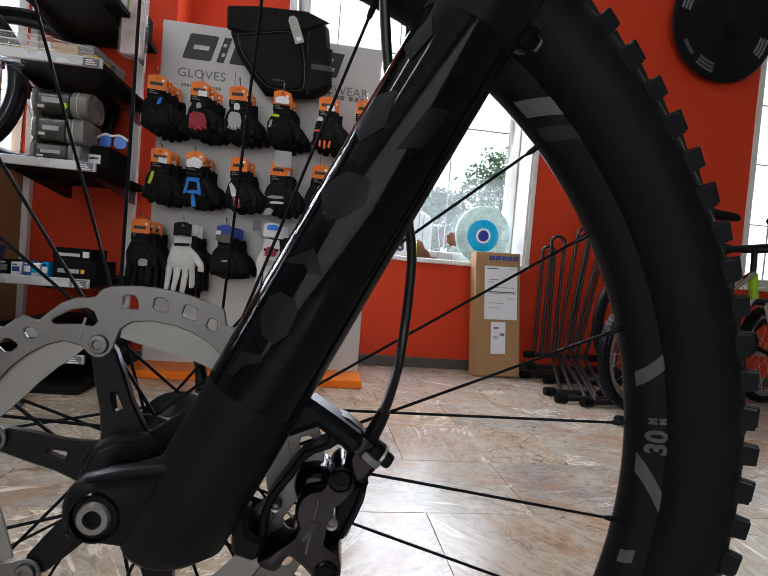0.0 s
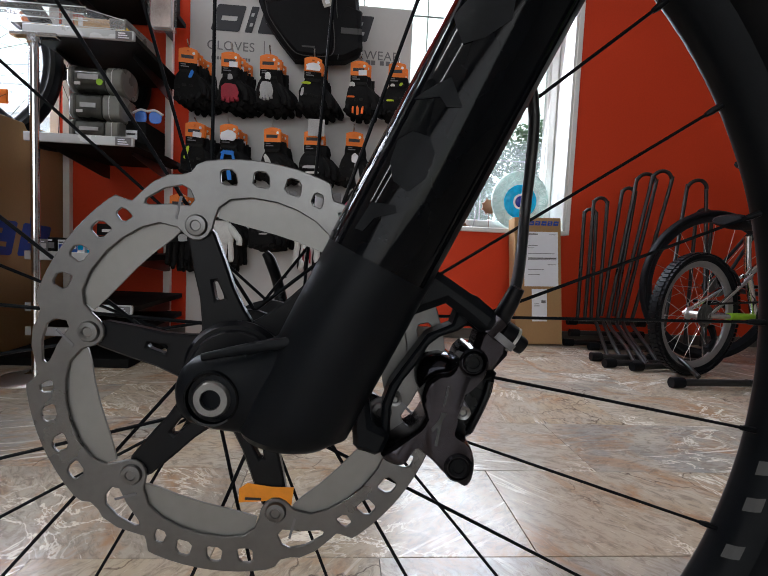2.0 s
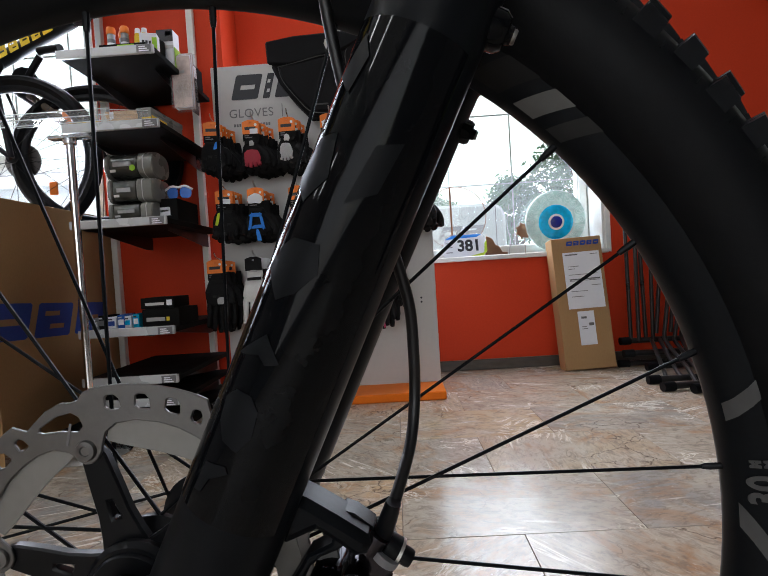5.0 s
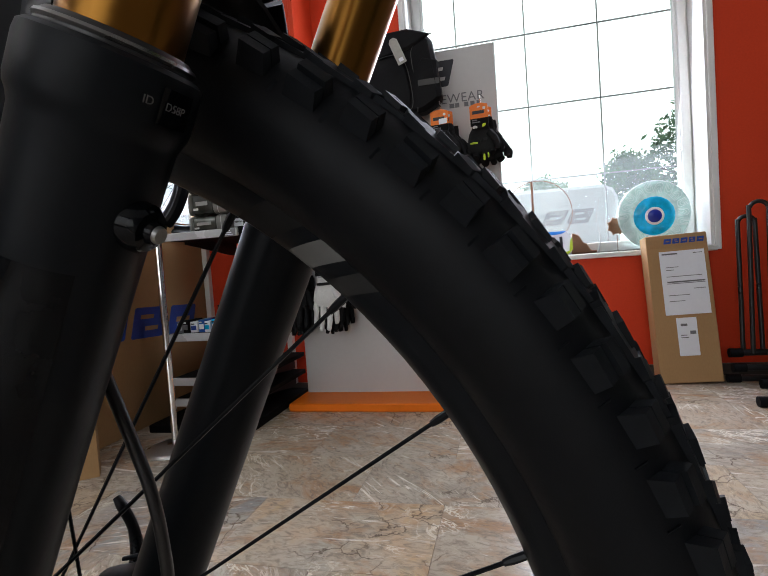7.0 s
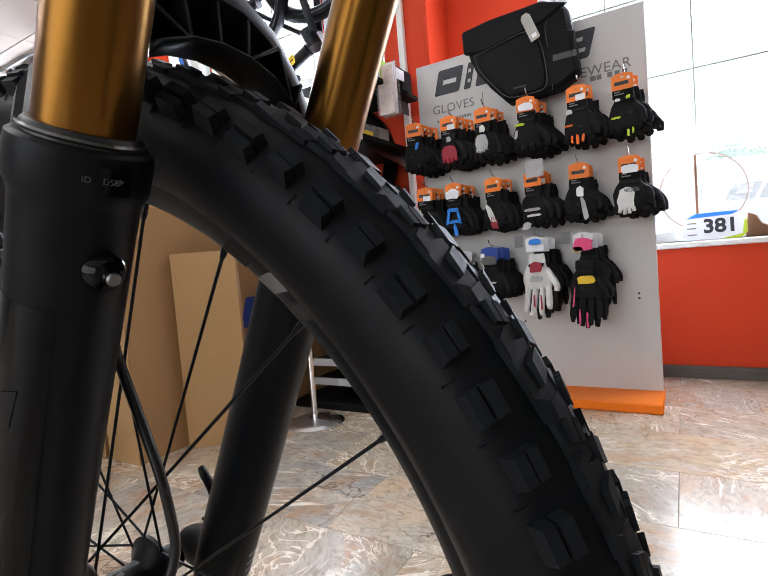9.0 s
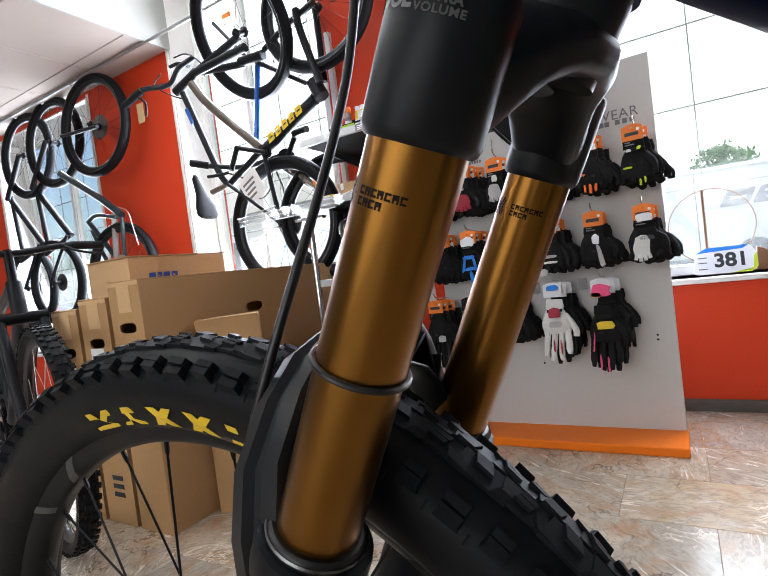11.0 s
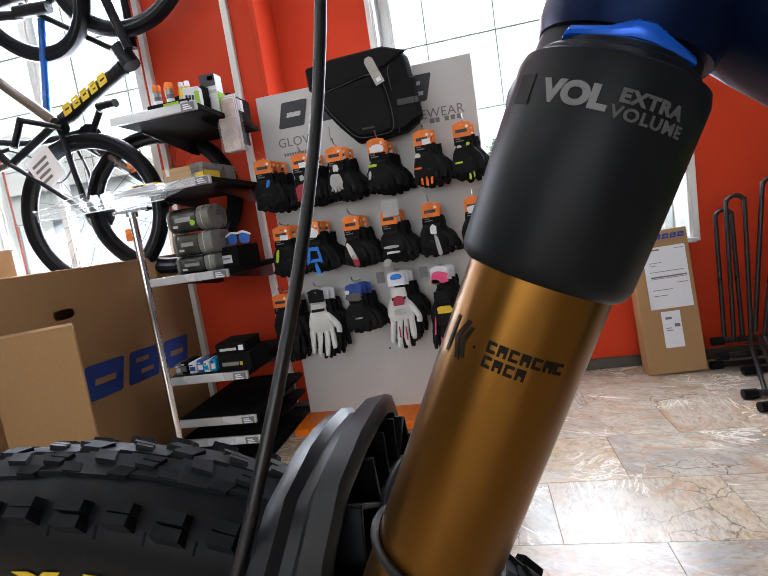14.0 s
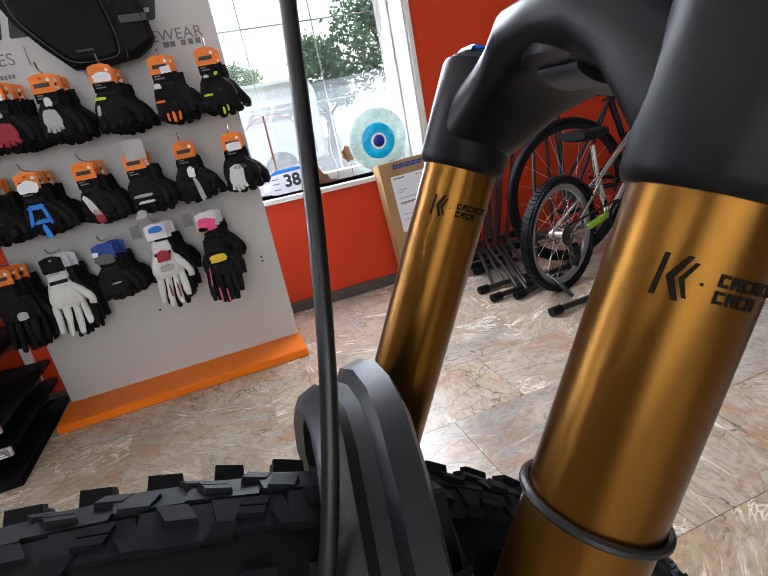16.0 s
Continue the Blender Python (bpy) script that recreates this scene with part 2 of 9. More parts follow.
M = dict(
    red=mat("red_wall_paint", (0.64, 0.052, 0.014), 0.55, var=0.07, scale=120, big=1.5, bump=0.12, spec=0.22),
    white=mat("white_paint", (0.78, 0.78, 0.75), 0.45, var=0.04, scale=60, big=2, bump=0.05),
    plaster=mat("white_plaster", (0.76, 0.76, 0.74), 0.8, var=0.04, scale=150, big=2, bump=0.15),
    # for the unseen walls: grey to cut bounce light and dim reflections
    unseen_wall=mat("unseen_wall_grey", (0.26, 0.25, 0.235), 0.8, var=0.08, scale=150, big=1.5, bump=0.15),
    ceiling=mat("beige_ceiling_board", (0.37, 0.325, 0.285), 0.9, var=0.06, scale=200, big=1.5, bump=0.2),
    stone=stone("slate_slab"),
    stone_tan=stone("tan_slate_slab", True),
    grout=mat("grey_grout", (0.20, 0.18, 0.155), 0.9, var=0.2, scale=80),
    skirt=mat("grey_stone_skirting", (0.075, 0.066, 0.056), 0.35, var=0.35, scale=30, big=6, bump=0.08, stretch=(0.5, 1, 2)),
    black_satin=mat("satin_black_paint", (0.0052, 0.0064, 0.0082), 0.38, var=0.15, scale=300, big=12, bump=0.03, spec=0.11, rvar=0.06),
    # the fork's satin black made lighter: the arch's sheen is in the colour
    brace=mat("sheen_lifted_satin_black", (0.0105, 0.0118, 0.0140), 0.40, var=0.12, scale=300, big=12, bump=0.03, spec=0.26, rvar=0.05),
    black_gloss=mat("gloss_black_decal", (0.0030, 0.0035, 0.0044), 0.05, var=0.1, scale=80, big=10, bump=0.0, rvar=0.02, spec=0.13),
    matte_shape=mat("matte_grey_black_decal", (0.0060, 0.0070, 0.0086), 0.40, var=0.12, scale=200, big=15, bump=0.02, spec=0.12),
    black_dull=mat("black_anodised_alloy", (0.0042, 0.0048, 0.0062), 0.36, metal=0.1, var=0.15, scale=200, bump=0.04, spec=0.2),
    rubber=mat("tyre_rubber", (0.0042, 0.0049, 0.0062), 0.48, var=0.25, scale=160, big=14, bump=0.12, spec=0.13),
    # tyre rubber in a lighter colour, standing in for light on the knobs
    tread=mat("lit_tread_rubber", (0.0092, 0.0108, 0.0132), 0.58, var=0.25, scale=220, big=18, bump=0.12, spec=0.11),
    hose=mat("black_hose", (0.004, 0.004, 0.005), 0.35, var=0.1, scale=100, bump=0.02),
    gold=mat("gold_anodised_tube", (0.185, 0.083, 0.0145), 0.28, metal=0.96, var=0.012, scale=60, big=8, bump=0.0, rvar=0.004, stretch=(14, 14, 0.5)),
    steel=mat("brushed_rotor_steel", (0.166, 0.165, 0.162), 0.33, metal=0.94, var=0.08, scale=260, big=14, bump=0.05),
    alloy=mat("pale_alloy", (0.255, 0.252, 0.242), 0.45, metal=0.6, var=0.06, scale=180, big=16, bump=0.04),
    chrome=mat("chrome", (0.72, 0.72, 0.73), 0.06, metal=1.0, var=0.05, scale=40, bump=0.0, rvar=0.03),
    silver=mat("silver_bolt", (0.65, 0.64, 0.62), 0.3, metal=1.0, var=0.08, scale=200, bump=0.02),
    caliper=mat("dark_caliper_lacquer", (0.044, 0.040, 0.046), 0.17, metal=0.92, var=0.10, scale=250, big=18, bump=0.02, rvar=0.05),
    caliper_dark=mat("black_caliper_alloy", (0.012, 0.012, 0.015), 0.10, metal=0.9, var=0.1, scale=200, bump=0.02, rvar=0.04),
    rim_grey=mat("grey_rim_decal", (0.085, 0.086, 0.086), 0.6, spec=0.12, var=0.08, scale=150, bump=0.02),
    rim_dim=mat("dim_grey_decal", (0.026, 0.026, 0.026), 0.6, spec=0.12, var=0.08, scale=150, bump=0.02),
    rim_faint=mat("faint_grey_decal", (0.013, 0.013, 0.013), 0.6, spec=0.12, var=0.08, scale=150, bump=0.02),
    rim_light=mat("light_grey_decal", (0.12, 0.12, 0.117), 0.6, spec=0.12, var=0.06, scale=150, bump=0.02),
    yellow=mat("yellow_print", (0.75, 0.52, 0.02), 0.55, var=0.12, scale=120, bump=0.03),
    orange=mat("orange_card", (0.85, 0.20, 0.012), 0.5, var=0.08, scale=60, bump=0.03, per=0.08),
    tag_amber=mat("amber_tag_film", (0.80, 0.27, 0.010), 0.45, var=0.15, scale=300, big=40, bump=0.05),
    orange_board=mat("orange_lacquer_board", (0.86, 0.19, 0.010), 0.42, var=0.05, scale=60, big=3, bump=0.02, spec=0.2),
    blue_gem=mat("blue_anodised_cap", (0.004, 0.10, 0.60), 0.25, metal=0.35, var=0.12, scale=60, big=18, bump=0.03),
    navy=mat("deep_blue_frame_paint", (0.0030, 0.0090, 0.036), 0.36, metal=0.55, var=0.15, scale=400, big=6, bump=0.02, spec=0.10),
    lime=mat("lime_green_paint", (0.30, 0.58, 0.02), 0.4, var=0.08, scale=80, bump=0.02),
    panel=mat("pale_grey_display_board", (0.55, 0.55, 0.548), 0.45, var=0.03, scale=60, big=2, bump=0.03),
    ink=mat("dark_ink", (0.02, 0.022, 0.03), 0.5, var=0.1, scale=80, bump=0),
    mark_ink=mat("dark_brown_print", (0.010, 0.007, 0.004), 0.5, var=0.2, scale=300, bump=0, spec=0.08),
    crown_ink=mat("dark_grey_print", (0.13, 0.132, 0.135), 0.5, var=0.15, scale=400, bump=0),
    axle=mat("worn_axle_steel", (0.22, 0.22, 0.215), 0.38, metal=0.9, var=0.15, scale=300, bump=0.05),
    ink_mid=mat("grey_ink", (0.16, 0.16, 0.17), 0.5, var=0.1, scale=80, bump=0),
    blue_ink=mat("blue_print", (0.015, 0.06, 0.32), 0.6, var=0.12, scale=90, bump=0.02),
    card=mat("kraft_cardboard", (0.40, 0.235, 0.105), 0.85, var=0.08, scale=200, big=3, bump=0.08, stretch=(1, 1, 0.35)),
    card_pale=mat("pale_cardboard_edge", (0.55, 0.36, 0.19), 0.85, var=0.1, scale=160, bump=0.08),
    paper=mat("white_paper", (0.82, 0.84, 0.89), 0.7, var=0.03, scale=60, big=8, bump=0.05),
    fabric=mat("black_glove_fabric", (0.0075, 0.0076, 0.0085), 0.85, var=0.45, scale=260, big=30, bump=0.4, spec=0.25),
    fabric_grey=mat("grey_glove_fabric", (0.42, 0.42, 0.43), 0.8, var=0.2, scale=240, big=25, bump=0.3),
    fabric_white=mat("white_glove_fabric", (0.68, 0.69, 0.68), 0.8, var=0.12, scale=240, big=25, bump=0.3),
    fabric_red=mat("red_glove_fabric", (0.33, 0.025, 0.045), 0.8, var=0.2, scale=240, big=25, bump=0.3),
    fabric_blue=mat("blue_glove_fabric", (0.02, 0.22, 0.75), 0.7, var=0.15, scale=240, big=25, bump=0.3),
    fabric_lime=mat("lime_glove_fabric", (0.50, 0.65, 0.03), 0.7, var=0.15, scale=240, bump=0.3),
    fabric_orange=mat("orange_glove_fabric", (0.85, 0.16, 0.02), 0.7, var=0.15, scale=240, bump=0.3),
    fabric_pink=mat("pink_glove_fabric", (0.75, 0.08, 0.22), 0.7, var=0.15, scale=240, bump=0.3),
    bag=mat("black_bag_canvas", (0.0065, 0.0065, 0.0078), 0.7, var=0.3, scale=320, big=12, bump=0.35, spec=0.16),
    fascia=mat("pale_grey_wall_paint", (0.34, 0.35, 0.325), 0.85, var=0.05, scale=150, big=1.5, bump=0.12),
    leaflet=mat("pink_white_leaflet", (0.66, 0.53, 0.49), 0.35, var=0.45, scale=22, big=9, bump=0.0),
    case_grey=mat("grey_case_plastic", (0.17, 0.17, 0.155), 0.28, var=0.12, scale=90, big=12, bump=0.03),
    case_dark=mat("smoky_case_plastic", (0.045, 0.047, 0.042), 0.16, var=0.5, scale=26, big=12, bump=0.05, coat=0.4),
    shelf=mat("black_shelf_board", (0.008, 0.008, 0.008), 0.75, var=0.15, scale=80, big=5, bump=0.03, spec=0.08),
    shelf_edge=mat("silver_price_rail", (0.58, 0.60, 0.62), 0.25, metal=0.2, var=0.05, scale=60, bump=0.02),
    clear=glass("clear_acrylic", (0.85, 0.92, 0.95), 0.02, 0.10),
    # pale opaque colour for the light that clear acrylic gathers at its edges
    acrylic_glint=mat("painted_acrylic_glint", (0.80, 0.85, 0.87), 0.12, var=0.08, scale=40, bump=0.0),
    render=mat("pale_render", (0.78, 0.80, 0.80), 0.9, var=0.08, scale=8, big=0.5, bump=0.05),
    # clear glass plus the white film that stands in for glare
    pane=veiled_pane("window_glass"),
    aqua=backlit("turquoise_glass", (0.006, 0.52, 0.85), 0.42),
    milk=backlit("milky_glass", (0.62, 0.74, 0.71), 0.26, 0.2, 0.2),
    milk_white=backlit("white_glass_thread", (0.86, 0.90, 0.89), 0.42, 0.2, 0.1),
    cobalt=backlit("cobalt_glass", (0.008, 0.022, 0.30), 0.18, 0.15, 0.1),
    brown=mat("brown_wood", (0.20, 0.085, 0.035), 0.5, var=0.25, scale=60, bump=0.1, stretch=(1, 1, 6)),
    black_paint=mat("black_powder_coat", (0.012, 0.012, 0.012), 0.35, var=0.15, scale=150, bump=0.05),
    bike_dark=mat("dark_bike_paint", (0.007, 0.0085, 0.012), 0.38, metal=0.2, var=0.12, scale=200, bump=0.02, spec=0.3),
    bike_blue=mat("blue_bike_paint", (0.01, 0.10, 0.42), 0.3, metal=0.3, var=0.1, scale=200, bump=0.02, coat=0.3),
    bike_tan=mat("bronze_bike_paint", (0.10, 0.075, 0.055), 0.35, metal=0.3, var=0.12, scale=200, bump=0.02, coat=0.3),
    bike_teal=mat("dark_teal_bike_paint", (0.012, 0.030, 0.036), 0.35, metal=0.3, var=0.12, scale=200, bump=0.02, coat=0.3),
    wheel_grey=mat("dull_silver_rim", (0.34, 0.34, 0.34), 0.35, metal=0.8, var=0.1, scale=80, bump=0.02),
    leaf=mat("tree_leaves", (0.085, 0.19, 0.085), 0.7, var=0.4, scale=3, big=0.8, bump=0),
    bark=mat("tree_bark", (0.09, 0.065, 0.05), 0.9, var=0.3, scale=12, big=2, bump=0.3),
    van=mat("white_van_paint", (0.46, 0.51, 0.53), 0.3, var=0.04, scale=20, big=1, bump=0),
    asphalt=mat("asphalt", (0.055, 0.055, 0.055), 0.9, var=0.2, scale=30, big=1, bump=0.2),
    lamp_glow=glow("lit_lamp_diffuser", (0.96, 0.98, 1.0), 30.0),
    tag_grey=mat("grey_swing_tag", (0.40, 0.39, 0.36), 0.4, var=0.12, scale=90, bump=0.02),
    sky=glow("bright_overcast_sky", (0.95, 0.98, 1.0), 1.9),
)


# ---- shapes ----
def mesh_of(name, bm, material, smooth=True):
    me = bpy.data.meshes.new(name)
    bmesh.ops.recalc_face_normals(bm, faces=bm.faces)
    bm.to_mesh(me)
    bm.free()
    for material_ in material if isinstance(material, (list, tuple)) else (material,):
        me.materials.append(material_)
    if smooth:
        me.polygons.foreach_set("use_smooth", [True] * len(me.polygons))
        me.set_sharp_from_angle(angle=radians(38))
    return me


def part(name, bm, material, parent=None, label="", smooth=True):
    ob = new(name, mesh_of(name, bm, material, smooth))
    if parent:
        ob.parent = parent
    return tagged(ob, label)


def thing(name, bm=None, material=None, label="", category="", group="", kind="", m=None, smooth=True):
    ob = part(name, bm, material, None, "", smooth) if bm else new(name)
    if m is not None:
        ob.matrix_world = m
    return tagged(ob, label, category, group, kind)


def box(x0, x1, y0, y1, z0, z1, bevel=0.0, bm=None, m=None, seg=1):
    out = bm or bmesh.new()
    b = bmesh.new()
    bmesh.ops.create_cube(b, size=1)
    for v in b.verts:
        v.co = ((x0 + x1) / 2 + v.co.x * (x1 - x0), (y0 + y1) / 2 + v.co.y * (y1 - y0), (z0 + z1) / 2 + v.co.z * (z1 - z0))
    if bevel:
        bmesh.ops.bevel(b, geom=b.edges[:], offset=bevel, segments=seg, affect="EDGES")
    return join(out, b, m)


def join(out, b, m=None):
    """Adds the shape b to out, moved by m."""
    if m is not None:
        b.transform(m)
    at = {v: out.verts.new(v.co) for v in b.verts}
    for f in b.faces:
        nf = out.faces.new([at[v] for v in f.verts])
        nf.material_index = f.material_index
    b.free()
    return out


def smooth_line(points, steps=6):
    """A Catmull-Rom line through the points."""
    p = [Vector(q) for q in points]
    if len(p) < 3 or steps < 2:
        return p
    p = [p[0] * 2 - p[1]] + p + [p[-1] * 2 - p[-2]]
    out = []
    for a, b, c, d in zip(p, p[1:], p[2:], p[3:]):
        for i in range(steps):
            t = i / steps
            out.append(0.5 * (2 * b + (c - a) * t + (2 * a - 5 * b + 4 * c - d) * t * t + (3 * b - a - 3 * c + d) * t ** 3))
    return out + [p[-2]]


def tube(points, r, seg=10, steps=6, bm=None, caps=True, ends=None):
    """A round bar along a smooth line; r may be a list, one for each given point."""
    out = bm or bmesh.new()
    line = smooth_line(points, steps)
    if isinstance(r, (list, tuple)):
        k = (len(line) - 1) / (len(r) - 1)
        rad = [r[min(int(i / k), len(r) - 2)] + (r[min(int(i / k), len(r) - 2) + 1] - r[min(int(i / k), len(r) - 2)]) * (i / k - min(int(i / k), len(r) - 2)) for i in range(len(line))]
    else:
        rad = [r] * len(line)
    rings, side = [], None
    for i, p in enumerate(line):
        d = (line[min(i + 1, len(line) - 1)] - line[max(i - 1, 0)]).normalized()
        if side is None:
            side = d.orthogonal().normalized()
        side = (side - d * side.dot(d)).normalized()
        up = d.cross(side)
        rings.append([out.verts.new(p + (side * math.cos(a) + up * math.sin(a)) * rad[i]) for a in (2 * math.pi * k / seg for k in range(seg))])
    for a, b in zip(rings, rings[1:]):
        for k in range(seg):
            out.faces.new((a[k], a[(k + 1) % seg], b[(k + 1) % seg], b[k]))
    if caps:
        out.faces.new(rings[0][::-1])
        out.faces.new(rings[-1])
    return out


def lathe(profile, seg=32, m=None, bm=None, closed=False):
    """Turns a profile of (radius, height) about z."""
    b = bmesh.new()
    rings = []
    for r, h in profile:
        rings.append([b.verts.new((0, 0, h))] if r < 1e-6 else [b.verts.new((r * math.cos(2 * math.pi * k / seg), r * math.sin(2 * math.pi * k / seg), h)) for k in range(seg)])
    pairs = list(zip(rings, rings[1:])) + ([(rings[-1], rings[0])] if closed else [])
    for a, c in pairs:
        for k in range(seg):
            q = (k + 1) % seg
            if len(a) == 1 and len(c) == 1:
                continue
            if len(a) == 1:
                b.faces.new((a[0], c[k], c[q]))
            elif len(c) == 1:
                b.faces.new((a[k], c[0], a[q]))
            else:
                b.faces.new((a[k], c[k], c[q], a[q]))
    return join(bm or bmesh.new(), b, m)


def loft(sections, bm=None, caps=True):
    """Skins rings of points of the same count."""
    out = bm or bmesh.new()
    rings = [[out.verts.new(p) for p in s] for s in sections]
    n = len(rings[0])
    for a, b in zip(rings, rings[1:]):
        for k in range(n):
            out.faces.new((a[k], a[(k + 1) % n], b[(k + 1) % n], b[k]))
    if caps:
        out.faces.new(rings[0][::-1])
        out.faces.new(rings[-1])
    return out


def oval(c, u, v, ru, rv, n=24, power=2.0):
    """A ring of points: a superellipse about c with the axes u and v."""
    c, u, v = Vector(c), Vector(u).normalized(), Vector(v).normalized()
    out = []
    for k in range(n):
        a = 2 * math.pi * k / n
        ca, sa = math.cos(a), math.sin(a)
        out.append(c + u * ru * math.copysign(abs(ca) ** (2 / power), ca) + v * rv * math.copysign(abs(sa) ** (2 / power), sa))
    return out


def plate(outline, thick, m=None, holes=(), bm=None, bevel=0.0):
    """A flat sheet in xy with holes, of some thickness along z."""
    b = bmesh.new()
    edges = []
    for loop in (outline, *holes):
        vs = [b.verts.new((x, y, 0)) for x, y in loop]
        edges += [b.edges.new((vs[i], vs[(i + 1) % len(vs)])) for i in range(len(vs))]
    if holes:
        bmesh.ops.triangle_fill(b, use_beauty=True, use_dissolve=False, edges=edges)
    else:
        b.faces.new(b.verts[:])
    top = bmesh.ops.extrude_face_region(b, geom=b.faces[:])
    for v in (g for g in top["geom"] if isinstance(g, bmesh.types.BMVert)):
        v.co.z += thick
    bmesh.ops.recalc_face_normals(b, faces=b.faces[:])
    if bevel:
        sharp = [e for e in b.edges if len(e.link_faces) == 2 and e.calc_face_angle() > 1.0]
        bmesh.ops.bevel(b, geom=sharp, offset=bevel, segments=1, affect="EDGES")
    return join(bm or bmesh.new(), b, m)


def letters(text, size, depth=0.0006, spacing=1.0, shear=0.0, align="CENTER", weight=0.0):
    """Built-in font as a mesh in xy."""
    cu = bpy.data.curves.new("text", "FONT")
    cu.body, cu.size, cu.extrude, cu.align_x, cu.align_y, cu.space_character, cu.shear, cu.offset = text, size, depth, align, "CENTER", spacing, shear, weight
    ob = bpy.data.objects.new("text", cu)
    scene.collection.objects.link(ob)
    me = bpy.data.meshes.new_from_object(ob.evaluated_get(bpy.context.evaluated_depsgraph_get()))
    b = bmesh.new()
    b.from_mesh(me)
    bpy.data.objects.remove(ob)
    bpy.data.curves.remove(cu)
    bpy.data.meshes.remove(me)
    return b


def frame_m(o, x, y):
    """A pose at o with the given x and (roughly) y directions."""
    x, y = Vector(x).normalized(), Vector(y)
    z = x.cross(y).normalized()
    y = z.cross(x)
    return Matrix.Translation(o) @ Matrix((x, y, z)).transposed().to_4x4()


def block_word(widths, h, gap, slant=0.25, slot=True):
    """A brand mark reduced to plain slanted blocks, some with a slot, in xy from the left."""
    b, x = bmesh.new(), 0.0
    for i, w in enumerate(widths):
        s = lambda px, py: (x + px * w + slant * py * h, py * h)
        cut = [[s(0.26, 0.40), s(0.80, 0.40), s(0.80, 0.58), s(0.26, 0.58)]] if slot and i % 2 == 0 else [[s(0.20, 0.62), s(0.62, 0.62), s(0.62, 0.76), s(0.20, 0.76)], [s(0.38, 0.24), s(0.80, 0.24), s(0.80, 0.38), s(0.38, 0.38)]]
        plate([s(0, 0.05), s(0.05, 0), s(0.95, 0), s(1, 0.05), s(1, 0.95), s(0.95, 1), s(0.05, 1), s(0, 0.95)], 0.0008, bm=b, holes=cut if slot else [])
        x += w + gap
    return b

# ---- the room ----
FLOOR_X, FLOOR_Y = (-6.0, 4.0), (-4.0, 2.85)


def wall_with_openings(name, along, x0, x1, y0, y1, z1, openings, material, label):
    """A straight wall with openings (a0, a1, z0, z1) through it; along is the axis it follows."""
    bm = bmesh.new()
    cuts = sorted({x0 if along == "x" else y0, x1 if along == "x" else y1, *[a for o in openings for a in o[:2]]})
    for a, b in zip(cuts, cuts[1:]):
        mid, free = (a + b) / 2, [0.0]
        for o in openings:
            if o[0] < mid < o[1]:
                free += [o[2], o[3]]
        free.append(z1)
        for lo, hi in zip(free[::2], free[1::2]):
            if hi - lo > 1e-4:
                if along == "x":
                    box(a, b, y0, y1, lo, hi, bm=bm)
                else:
                    box(x0, x1, a, b, lo, hi, bm=bm)
    bmesh.ops.remove_doubles(bm, verts=bm.verts, dist=1e-5)
    return thing(name, bm, material, label, "wall", kind="structure", smooth=False)


WIN_N = (-0.12, 1.18, 0.575, 2.75)
wall_with_openings("wall_north", "x", -0.62, 4.2, 2.55, 2.85, 3.0, [WIN_N, (2.50, 3.70, 0.575, 2.75)], M["red"], "red painted shop wall with a deep white window")
wall_with_openings("wall_north_west", "x", -6.2, -0.62, 2.30, 2.62, 3.0, [(-2.40, -1.22, 0.42, 2.80), (-4.85, -3.38, 0.42, 2.34)], M["red"], "red painted wall and pier between tall windows")
thing("wall_pier_side", box(-0.622, -0.60, 2.302, 2.85, 0, 3.0), M["red"], "red painted side of the pier", "wall", kind="structure", smooth=False)
# unseen south, east and west walls, added to close the room and dim the fill
wall_with_openings("wall_south", "x", -6.2, 4.2, -4.2, -4.0, 3.0, [(-3.1, 1.5, 0.35, 2.6)], M["unseen_wall"], "unseen grey wall added to close the room, with a window opening")
thing("wall_east", box(4.0, 4.2, -4.0, 2.55, 0, 3.0), M["unseen_wall"], "unseen grey end wall added to close the room and dim the fill", "wall", kind="structure", smooth=False)
thing("wall_west", box(-6.2, -6.0, -4.0, 2.30, 0, 3.0), M["unseen_wall"], "unseen grey end wall added to close the room and dim the fill", "wall", kind="structure", smooth=False)

thing("ceiling", box(-2.40, 4.2, -4.2, 2.85, 2.95, 3.1), M["plaster"], "white plaster ceiling", "ceiling", kind="structure", smooth=False)
_c = bmesh.new()
for i in range(6):
    for j in range(11):
        box(-6.0 + i * 0.6 + 0.003, -5.4 + i * 0.6 - 0.003, -4.0 + j * 0.6 + 0.003, min(2.299, -3.4 + j * 0.6 - 0.003), 2.38, 2.398, 0.002, bm=_c)
box(-6.0, -2.401, -4.0, 2.299, 2.40, 2.44, bm=_c)
thing("ceiling_lowered", _c, M["ceiling"], "lowered beige ceiling of square boards", "ceiling", kind="structure", smooth=False)
thing("ceiling_fascia", box(-2.40, -2.385, -4.0, 2.299, 2.37, 2.949), M["fascia"], "white edge of the lowered ceiling", "ceiling", kind="structure", smooth=False)


def skirting(name, x0, x1, y):
    thing(name, box(x0, x1, y - 0.018, y - 0.002, 0.0, 0.052, 0.002), M["skirt"], "low grey stone skirting along the red wall", "skirting", kind="structure")


skirting("baseboard", -0.595, 4.0, 2.55)
skirting("baseboard_west", -6.0, -0.63, 2.30)


